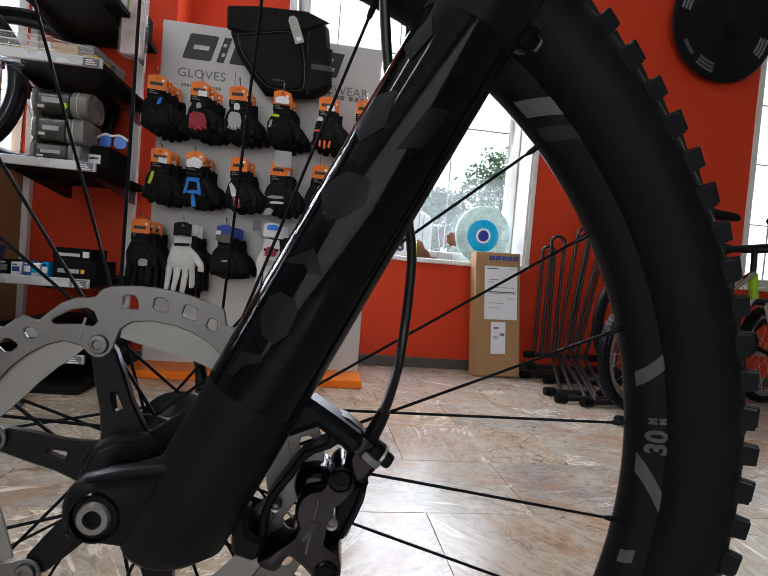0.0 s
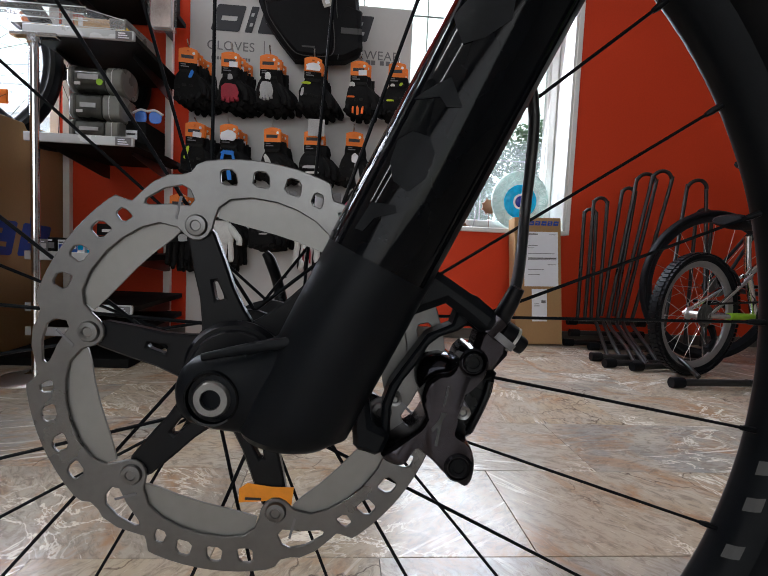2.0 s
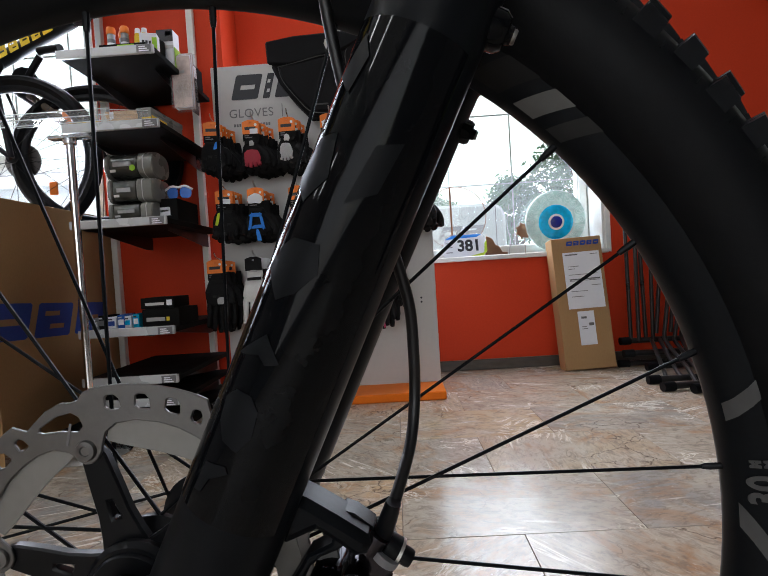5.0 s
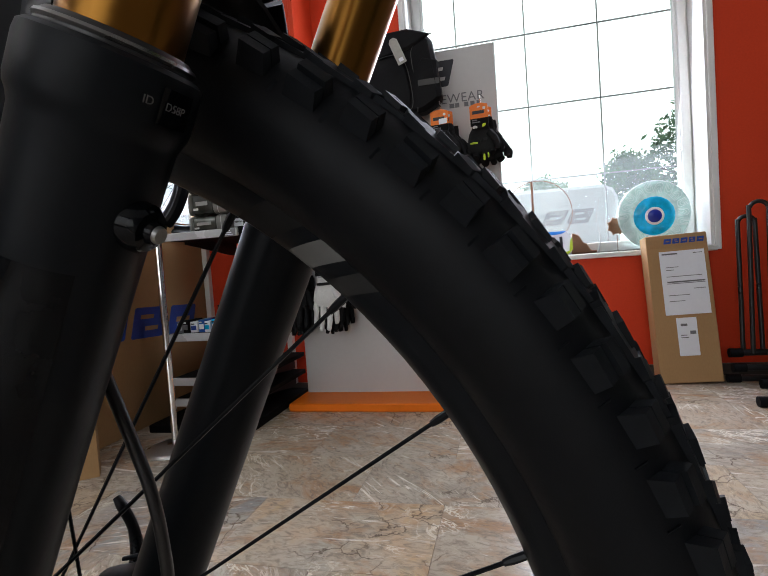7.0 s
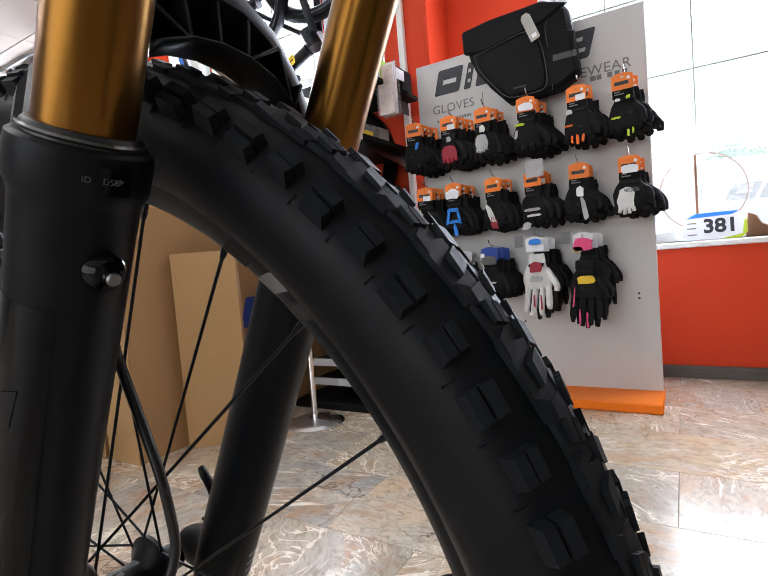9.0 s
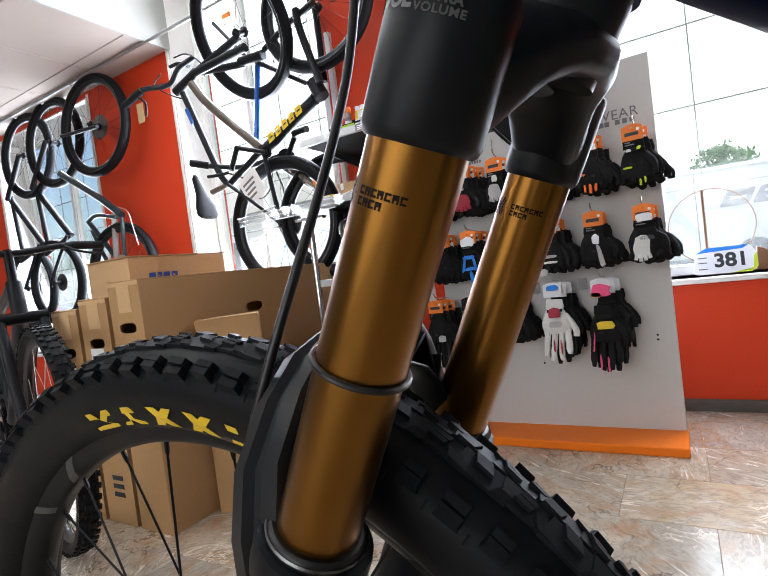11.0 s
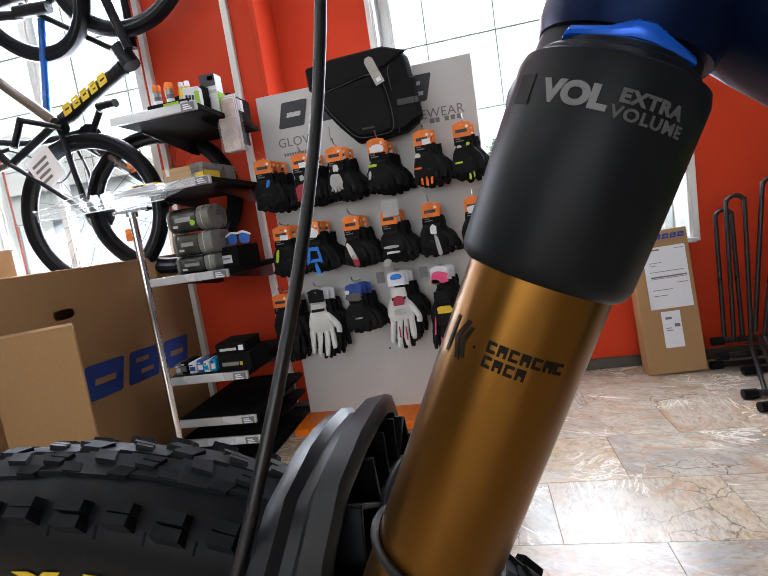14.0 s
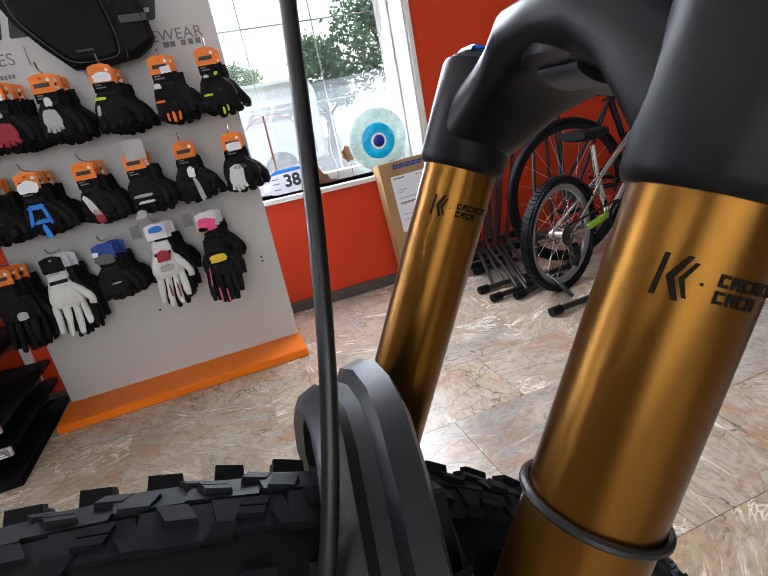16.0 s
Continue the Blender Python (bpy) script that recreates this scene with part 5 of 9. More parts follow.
# frame: head tube and down tube
secs = []
for k, ru, rv in ((0.0040, 0.0300, 0.0310), (0.0095, 0.0318, 0.0325), (0.035, 0.0325, 0.0325), (0.07, 0.033, 0.031), (0.13, 0.031, 0.029), (0.17, 0.032, 0.030)):
    secs.append(oval(STEER(k) + SQUARE * 0.001, SQUARE, (0, 1, 0), ru, rv, 36, 2.2))
head = part("head_tube", loft(secs), M["navy"], bike, "deep blue head tube")
path = [((0.305, 0.945), 0.034, 0.032), ((0.3356, 0.9257), 0.0451, 0.034), ((0.3644, 0.9024), 0.0467, 0.035), ((0.3958, 0.8705), 0.0428, 0.035), ((0.4272, 0.8250), 0.0398, 0.035), ((0.4598, 0.7710), 0.0392, 0.035), ((0.52, 0.675), 0.039, 0.036), ((0.62, 0.53), 0.038, 0.037), ((0.72, 0.40), 0.038, 0.038)]
secs = []
for i, ((x, z), ru, rv) in enumerate(path):
    a, b = path[max(0, i - 1)][0], path[min(len(path) - 1, i + 1)][0]
    t = Vector((b[0] - a[0], 0, b[1] - a[1])).normalized()
    secs.append(oval((x, 0, z), (-t.z, 0, t.x), (0, 1, 0), ru, rv, 36, 2.6))
down = part("down_tube", loft(secs), M["navy"], bike, "deep blue down tube with a lime flash")


def tube_at(u, th, lift):
    """A point of the down tube: u counts its sections, th turns round it."""
    i = max(0, min(int(u), len(path) - 2))
    ring = []
    for k in (i, i + 1):
        (x, z), ru, rv = path[k]
        a, b = path[max(0, k - 1)][0], path[min(len(path) - 1, k + 1)][0]
        t = Vector((b[0] - a[0], 0, b[1] - a[1])).normalized()
        c, s = math.cos(th), math.sin(th)
        ring.append(Vector((x, 0, z)) + Vector((-t.z, 0, t.x)) * (ru + lift) * math.copysign(abs(c) ** (2 / 2.6), c) + Vector((0, 1, 0)) * (rv + lift) * math.copysign(abs(s) ** (2 / 2.6), s))
    return ring[0].lerp(ring[1], u - i)


def tube_flash(outline, holes=()):
    bm = bmesh.new()
    edges = []
    for loop in (outline, *holes):
        vs = [bm.verts.new((u, th, 0)) for u, th in loop]
        edges += [bm.edges.new((vs[i], vs[(i + 1) % len(vs)])) for i in range(len(vs))]
    bmesh.ops.triangle_fill(bm, use_beauty=True, use_dissolve=False, edges=edges)
    for k in range(24):
        for co, no in (((0, -3.4 + k * 0.08, 0), (0, 1, 0)), ((3.0 + k * 0.25, 0, 0), (1, 0, 0))):
            bmesh.ops.bisect_plane(bm, geom=bm.verts[:] + bm.edges[:] + bm.faces[:], plane_co=co, plane_no=no)
    for v in bm.verts:
        v.co = tube_at(v.co.x, v.co.y, 0.0006)
    part("lime_flash", bm, M["lime"], down, "lime green flash")


tube_flash([(3.4, -2.9), (3.3, -2.18), (3.75, -2.24), (3.75, -2.34), (4.5, -2.64), (4.95, -3.10), (4.4, -3.14)], [[(3.85, -2.9), (3.8, -2.40), (4.25, -2.60)]])
tube_flash([(4.55, -3.32), (4.62, -3.16), (6.4, -3.02), (7.2, -3.10), (6.5, -3.30)])
for a, r in ((STEER(0.048) + SQUARE * 0.062 + Vector((0, -0.0345, 0)), 0.0085),):
    part("cable_port", lathe([(0, 0.002), (0.001, 0.0022), (0.007, 0.002), (r, 0.0)], 24, frame_m(a, (1, 0, 0), (0, 0, 1))), M["black_dull"], down, "round grey cable port")
part("top_tube", loft([oval((x, 0, z), (0.25, 0, 1), (0, 1, 0), 0.026, 0.026, 28, 2.4) for x, z in ((0.335, 1.005), (0.45, 0.985), (0.75, 0.93), (0.85, 0.90))]), M["navy"], bike, "deep blue top tube")
part("stem", tube([STEER(0.17), STEER(0.215)], 0.019, 24, 1), M["black_satin"], bike)
part("stem_clamp", tube([STEER(0.20), STEER(0.205) + Vector((-0.05, 0, 0.004))], 0.018, 20, 1), M["black_satin"], bike)
BAR = STEER(0.205) + Vector((-0.055, 0, 0.004))
part("handlebar", tube([BAR + Vector((0.045, -0.39, 0.055)), BAR + Vector((0.02, -0.2, 0.045)), BAR + Vector((0, -0.05, 0)), BAR + Vector((0, 0.05, 0)), BAR + Vector((0.02, 0.2, 0.045)), BAR + Vector((0.045, 0.39, 0.055))], 0.013, 14, 6), M["black_satin"], bike, "black riser handlebar")
part("brake_lever", tube([BAR + Vector((0.01, -0.24, 0.03)), BAR + Vector((-0.045, -0.24, 0.012)), BAR + Vector((-0.06, -0.28, -0.002)), BAR + Vector((-0.055, -0.32, -0.008))], [0.008, 0.007, 0.0055, 0.005], 10, 5), M["black_dull"], bike, "black brake lever")
# rear half of the bike
part("seat_tube", tube([(0.76, 0, 0.36), (0.87, 0, 0.78), (0.90, 0, 0.95)], 0.02, 16, 4), M["navy"], bike)
for s in (-1, 1):
    part("chainstay", tube([(0.78, s * 0.03, 0.36), (0.95, s * 0.06, 0.37), (1.22, s * 0.075, HUB)], 0.011, 10, 4), M["navy"], bike)
    part("seatstay", tube([(0.88, s * 0.03, 0.80), (1.05, s * 0.06, 0.58), (1.22, s * 0.075, HUB)], 0.009, 10, 4), M["navy"], bike)
rear = new("tyre", tyre.data)
rear.parent, rear.location = bike, (1.22, 0, -0.008)
rear_blocks = new("tread", rear_mesh)
rear_blocks.parent = rear
rear_blocks["kind"] = "stuff"
rear2 = new("rim", rim.data)
rear2.parent, rear2.location = bike, (1.22, 0, -0.008)
part("saddle", loft([oval((x, 0, 1.03 + dz), (0, 0, 1), (0, 1, 0), 0.018, w, 16) for x, dz, w in ((0.80, 0, 0.016), (0.88, 0.008, 0.022), (0.98, 0.006, 0.05), (1.06, 0.014, 0.068))]), M["black_satin"], bike)
part("seatpost", tube([(0.90, 0, 0.93), (0.925, 0, 1.025)], 0.0145, 14, 1), M["black_satin"], bike)

# brake caliper, adapter, hose
FACE = frame_m((0, 0, 0), (1, 0, 0), (0, 0, 1))
BODY = [(0.0900, 0.361), (0.0878, 0.368), (0.0886, 0.374), (0.0906, 0.378), (0.0946, 0.381), (0.0996, 0.382), (0.1026, 0.385), (0.1046, 0.390), (0.1086, 0.3935), (0.1130, 0.3915), (0.1152, 0.387), (0.1166, 0.382), (0.1116, 0.376), (0.1076, 0.373), (0.1072, 0.3695), (0.1046, 0.363), (0.1046, 0.359), (0.1036, 0.353), (0.1076, 0.350), (0.1116, 0.347), (0.1136, 0.340), (0.1126, 0.332), (0.1096, 0.329), (0.1046, 0.332), (0.0996, 0.335), (0.0936, 0.341), (0.0866, 0.346), (0.0826, 0.345), (0.0776, 0.338), (0.0706, 0.342), (0.0786, 0.349), (0.0866, 0.355)]
soft = [(p.x, p.y) for p in smooth_line([(x, z, 0) for x, z in BODY + BODY[:1]], 3)[:-1]]
cb = bmesh.new()
mid = Vector((sum(x for x, _ in soft) / len(soft), sum(z for _, z in soft) / len(soft)))
inset = lambda k: [(x + (mid.x + 0.002 - x) * k * 0.55, z + (mid.y - z) * k * 0.30) for x, z in soft]
loft([[Vector((x, y, z)) for x, z in inset(k)] for y, k in ((-0.040, 0.03), (-0.0425, 0.0), (-0.0615, 0.0), (-0.0640, 0.012), (-0.0658, 0.05), (-0.0672, 0.13), (-0.0680, 0.26))], cb)
cal = part("brake_caliper", cb, M["caliper"], bike, "dark glossy four-piston brake caliper")
part("piston_housing", lathe([(0, 0.0150), (0.0050, 0.0146), (0.0085, 0.0132), (0.0105, 0.0105), (0.0112, 0.0070), (0.0112, -0.010)], 36, frame_m((0.0968, -0.0440, 0.3765), (1, 0, 0), (0, 0, 1))), M["caliper_dark"], cal)
part("head_block", plate([(0.1105, 0.390), (0.1125, 0.398), (0.1165, 0.4055), (0.1205, 0.4090), (0.1270, 0.4045), (0.1285, 0.3985), (0.1272, 0.3890), (0.1195, 0.3795)], 0.018, frame_m((0, -0.0430, 0), (1, 0, 0), (0, 0, 1)), bevel=0.0030), M["caliper"], cal)
part("hose_collar", tube([(0.1160, -0.0600, 0.4000), (0.1215, -0.0600, 0.4068)], [0.0062, 0.0062], 20, 1), M["caliper"], cal)
part("seal_ring", tube([(0.1226, -0.0600, 0.3955), (0.1247, -0.0600, 0.3982)], [0.0070, 0.0070], 20, 1), M["ink_mid"], cal)
for z, x, r in ((0.3872, 0.1097, 0.0056), (0.3390, 0.1057, 0.0054)):
    m_ = frame_m((x, -0.0675, z), (1, 0, 0), (0, 0, 1))
    part("bolt_well", lathe([(r + 0.0012, -0.010), (r + 0.0010, 0.0012), (r, 0.0018), (r - 0.0008, -0.001)], 32, m_, closed=True), M["caliper_dark"], cal)
    part("well_floor", lathe([(0, 0.0006), (r * 0.45, 0.0006), (r * 0.5, 0.0012), (r * 0.75, 0.0012), (r - 0.0006, 0.0002)], 24, m_), M["black_gloss"], cal)
part("pad_cover", plate([(0.1255, 0.3800), (0.1243, 0.377), (0.1232, 0.369), (0.1204, 0.361), (0.1152, 0.349), (0.1099, 0.345), (0.1049, 0.348), (0.1055, 0.359), (0.1085, 0.369), (0.1169, 0.3765)], 0.010, frame_m((0, -0.0420, 0), (1, 0, 0), (0, 0, 1)), bevel=0.0015), M["black_gloss"], cal)
part("pad_rib", tube([(0.1215, -0.0535, 0.3750), (0.1195, -0.0540, 0.3670), (0.1155, -0.0540, 0.3570), (0.1125, -0.0535, 0.3500)], 0.0014, 8, 3), M["black_dull"], cal)
for (x, z), r, y, mt in (((0.1067, 0.3640), 0.0034, -0.0655, "steel"), ((0.0767, 0.3640), 0.0032, -0.050, "steel")):
    part("bolt", lathe([(r * 0.45, 0.0006), (r * 0.52, 0.0018), (r * 0.92, 0.0022), (r, 0.0014), (r, -0.010)], 20, frame_m((x, y, z), (1, 0, 0), (0, 0, 1))), M[mt], cal)
    part("bolt_socket", lathe([(0, 0.0006), (r * 0.48, 0.0006), (r * 0.48, 0.0017)], 6, frame_m((x, y, z), (1, 0, 0), (0, 0, 1))), M["axle"], cal)
for pts in ([(0.0944, 0.3490), (0.0955, 0.3485), (0.0978, 0.3640), (0.0966, 0.3640)], [(0.0924, 0.3565), (0.0932, 0.3550), (0.0955, 0.3575), (0.0992, 0.3640), (0.0978, 0.3640), (0.0945, 0.3590)], [(0.0972, 0.3665), (0.0980, 0.3665), (0.0996, 0.3760), (0.0988, 0.3760)]):
    part("model_stroke", plate(pts, 0.0004, frame_m((0, -0.0681, 0), (1, 0, 0), (0, 0, 1))), M["rim_grey"], cal)
part("mount_arm", plate([(0.0790, 0.4060), (0.0860, 0.4300), (0.0945, 0.4255), (0.1057, 0.4185), (0.1207, 0.4085), (0.1147, 0.3990), (0.1047, 0.4070), (0.0960, 0.4130)], 0.022, frame_m((0, -0.0490, 0), (1, 0, 0), (0, 0, 1)), bevel=0.0035), M["black_satin"], fork)
part("lower_mount", plate([(0.0560, 0.366), (0.0640, 0.368), (0.0660, 0.356), (0.0684, 0.3550), (0.0750, 0.3520), (0.0704, 0.3410), (0.0625, 0.3435), (0.0580, 0.3440)], 0.018, frame_m((0, -0.0480, 0), (1, 0, 0), (0, 0, 1)), bevel=0.0025), M["black_satin"], fork)
ad = part("caliper_adapter", plate([(0.1054, 0.418), (0.1114, 0.416), (0.1204, 0.409), (0.1144, 0.399), (0.1074, 0.403), (0.1034, 0.400), (0.0954, 0.397), (0.0904, 0.393), (0.0854, 0.384), (0.0793, 0.376), (0.0764, 0.370), (0.0744, 0.363), (0.0744, 0.350), (0.0704, 0.350), (0.0704, 0.365), (0.0734, 0.374), (0.0793, 0.383), (0.0854, 0.392), (0.0894, 0.398), (0.1004, 0.403), (0.1024, 0.409)], 0.014, frame_m((0, -0.0480, 0), (1, 0, 0), (0, 0, 1)), bevel=0.0012), M["black_satin"], bike, "flat black brake adapter")
banjo = part("banjo", lathe([(0, 0.0135), (0.0038, 0.0135), (0.0042, 0.012), (0.0042, 0.008), (0.0058, 0.008), (0.0062, 0.0072), (0.0062, 0.0005), (0.0052, 0.0), (0.0048, -0.006)], 24, frame_m((0.1235, -0.0570, 0.4005), (0, 1, 0), (0.55, 0, 0.83))), M["black_dull"], cal, "dark banjo fitting")
part("washer", lathe([(0.0040, 0.0078), (0.0064, 0.0078), (0.0064, 0.0064), (0.0040, 0.0064)], 24, frame_m((0.1235, -0.0570, 0.4005), (0, 1, 0), (0.55, 0, 0.83)), closed=True), M["silver"], cal)
part("hose_end", tube([(0.1225, -0.058, 0.404), (0.1262, -0.0605, 0.4135), (0.1290, -0.062, 0.4210)], [0.0042, 0.0040, 0.0034], 12, 3), M["black_dull"], cal)
part("brake_hose", tube([(0.236, -0.115, 1.120), (0.2227, -0.0989, 1.100), (0.205, -0.0339, 1.050), (0.1925, 0.001, 1.000), (0.1834, 0.0122, 0.950), (0.1759, 0.0063, 0.900), (0.1699, -0.0064, 0.860), (0.163, -0.0225, 0.820), (0.1542, -0.0387, 0.780), (0.1426, -0.0516, 0.740), (0.1274, -0.0579, 0.700), (0.1120, -0.0550, 0.662), (0.115, -0.048, 0.615), (0.1264, -0.0409, 0.562), (0.1353, -0.0365, 0.5254), (0.1400, -0.0340, 0.5034), (0.1406, -0.0310, 0.480), (0.1398, -0.0300, 0.4586), (0.1372, -0.0370, 0.440), (0.1325, -0.0500, 0.427), (0.1280, -0.0600, 0.417)], 0.0028, 12, 8), M["hose"], bike, "black brake hose")
part("hose_clip", tube([(0.119, -0.0565, 0.676), (0.1115, -0.0548, 0.660)], 0.0048, 12, 1), M["black_dull"], fork)

# ---- lamp panels under the ceiling ----
lamp_panel = thing("ceiling_lamp", label="short white lamp panel set under the ceiling", category="lamp", group="ceiling lamps", m=pose(-2.85, -0.45, 2.378))
part("housing", box(-0.33, 0.33, -0.075, 0.075, -0.034, 0.0, 0.004), M["white"], lamp_panel)
part("diffuser", box(-0.31, 0.31, -0.055, 0.055, -0.041, -0.0345, 0.002), M["lamp_glow"], lamp_panel, "lit white diffuser")
copy_thing(lamp_panel, pose(-2.85, -1.22, 2.378))
for y in (1.75, 0.28, -1.20):
    copy_thing(lamp_panel, pose(-1.95, y, 2.948))

# ---- glove display ----
PX0, PX1, PY = -0.618, 0.297, 2.180
stand = thing("display_stand", label="pale grey glove display board on an orange base", category="display stand", m=pose(0, 0, 0))
part("board", box(PX0, PX1, PY, PY + 0.020, 0.030, 1.450, 0.003), M["panel"], stand)
part("base_board", box(PX0 - 0.012, PX1 + 0.004, 1.992, 2.215, 0.0, 0.034, 0.004), M["orange_board"], stand, "orange lacquered base board")
FACE = lambda x, z: frame_m((x, PY - 0.0015, z), (1, 0, 0), (0, 0, 1))
bw = block_word([0.115, 0.03, 0.09, 0.105, 0.09, 0.10], 0.105, 0.022, 0.28)
bw.transform(FACE(-0.535, 1.303))
part("brand_mark", bw, M["ink"], stand, "large dark brand mark as plain blocks")
for txt, x, z in (("GLOVES", -0.452, 1.243), ("BIKEWEAR", 0.118, 1.249)):
    lb = letters(txt, 0.052, 0.0004, 1.05)
    lb.transform(FACE(x, z))
    part("word", lb, M["ink_mid"], stand, "thin grey lettering")
part("divider", box(-0.318, -0.315, PY - 0.002, PY - 0.0008, 1.22, 1.275), M["ink_mid"], stand)
wb = bmesh.new()
for i in range(14):
    box(-0.530 + i * 0.0115, -0.522 + i * 0.0115, PY - 0.002, PY - 0.0008, 1.188, 1.200, bm=wb)
part("address_bars", wb, M["ink_mid"], stand)
for i, x in enumerate((0.105, 0.128, 0.165, 0.190, 0.215)):
    part("icon", box(x, x + (0.017 if i else 0.02), PY - 0.002, PY - 0.0008, 1.212, 1.230, 0.0002), M["ink_mid"], stand)
for x, z in ((0.232, 0.384), (0.232, 0.402), (-0.57, 0.9), (-0.2, 0.30)):
    part("screw", lathe([(0, 0.0012), (0.004, 0.001), (0.0045, 0)], 12, frame_m((x, PY - 0.0002, z), (1, 0, 0), (0, 0, 1))), M["ink"], stand)


def hook(x, z, length=0.19):
    part("hook", tube([(x, PY + 0.002, z), (x, PY - length * 0.5, z + 0.004), (x, PY - length + 0.02, z + 0.012), (x, PY - length, z + 0.03)], 0.0026, 8, 4), M["silver"], stand)


def glove_mesh(long, seed, wide=1.0):
    """A limp glove hung by its cuff: palm, four curled fingers and a thumb, creased."""
    rng = random.Random(seed)
    bm = bmesh.new()
    secs = [oval((sway, 0.003 * math.sin(z * 60 + seed), z), (1, 0, 0), (0, 1, 0), w * wide, d, 16, 2.5) for z, w, d, sway in ((0.004, 0.023, 0.006, 0), (-0.016, 0.026, 0.010, 0.0005), (-0.026, 0.025, 0.009, 0), (-0.042, 0.034, 0.013, -0.001), (-0.062, 0.040, 0.016, -0.001), (-0.080, 0.042, 0.016, 0), (-0.096, 0.040, 0.013, 0.001), (-0.103, 0.034, 0.008, 0.001))]
    loft(secs, bm)
    reach = (0.072, 0.084, 0.080, 0.062) if long else (0.010, 0.016, 0.014, 0.008)
    for i, x in enumerate((-0.030, -0.010, 0.011, 0.030)):
        n_, r = reach[i], 0.0098 if long else 0.0108
        fan, curl = x * rng.uniform(0.05, 0.30), rng.uniform(0.10, 0.42) * (1 if long else 0.7)
        pts = [(x * wide, 0.0, -0.088), ((x + fan * 0.4) * wide, -0.003, -0.098 - n_ * 0.35), ((x + fan * 0.8) * wide, -0.003 - n_ * curl * 0.5, -0.098 - n_ * 0.75), ((x + fan) * wide, -0.004 - n_ * curl, -0.098 - n_)]
        tube(pts, [r, r, r * 0.94, r * (0.62 if long else 0.90)], 9, 3, bm=bm)
    t = rng.uniform(-0.006, 0.008)
    tube([(0.026 * wide, 0, -0.048), (0.043 * wide, -0.006, -0.064), (0.053 * wide + t, -0.012, -0.083 - t), (0.052 * wide + t, -0.014, -0.100 - t)], [0.013, 0.012, 0.0105, 0.0085], 9, 3, bm=bm)
    for v in bm.verts:
        q = v.co * 55 + Vector((seed * 3.1, 0, seed * 1.7))
        v.co += noise.noise_vector(q) * 0.0026 + noise.noise_vector(q * 0.3) * 0.0050
    return bm


def patch(parent, x, z, w, h, material, y=-0.0185, skew=0.0, name="patch"):
    """A sewn-on panel with a soft, uneven outline."""
    rng = random.Random(int((x * 7 + z * 13 + w * 17) * 1e4))
    pts = []
    for k in range(12):
        a = 2 * math.pi * k / 12
        ca, sa = math.cos(a), math.sin(a)
        px_, pz_ = math.copysign(abs(ca) ** 0.6, ca) * w / 2, math.copysign(abs(sa) ** 0.6, sa) * h / 2
        pts.append((px_ * rng.uniform(0.82, 1.12) + skew * sa * 1.4, pz_ * rng.uniform(0.86, 1.1) - 0.12 * h * (px_ / w) ** 2 * 4))
    bm = plate(pts, 0.0035, frame_m((x, y, z), (1, 0, 0), (0, 0, 1)), bevel=0.0006)
    return part(name, bm, material, parent)


def palm_print(parent, x, z, w, h, material, y):
    """A coloured palm with the stubs of four cut fingers."""
    patch(parent, x, z, w, h, material, y)
    for i, q in enumerate((-0.36, -0.12, 0.12, 0.36)):
        a = Vector((x + q * w, y - 0.001, z - h * 0.40))
        part("patch", tube([a, a + Vector((q * 0.010, -0.002, -h * (0.22, 0.30, 0.27, 0.18)[i]))], w * 0.115, 8, 1), material, parent)


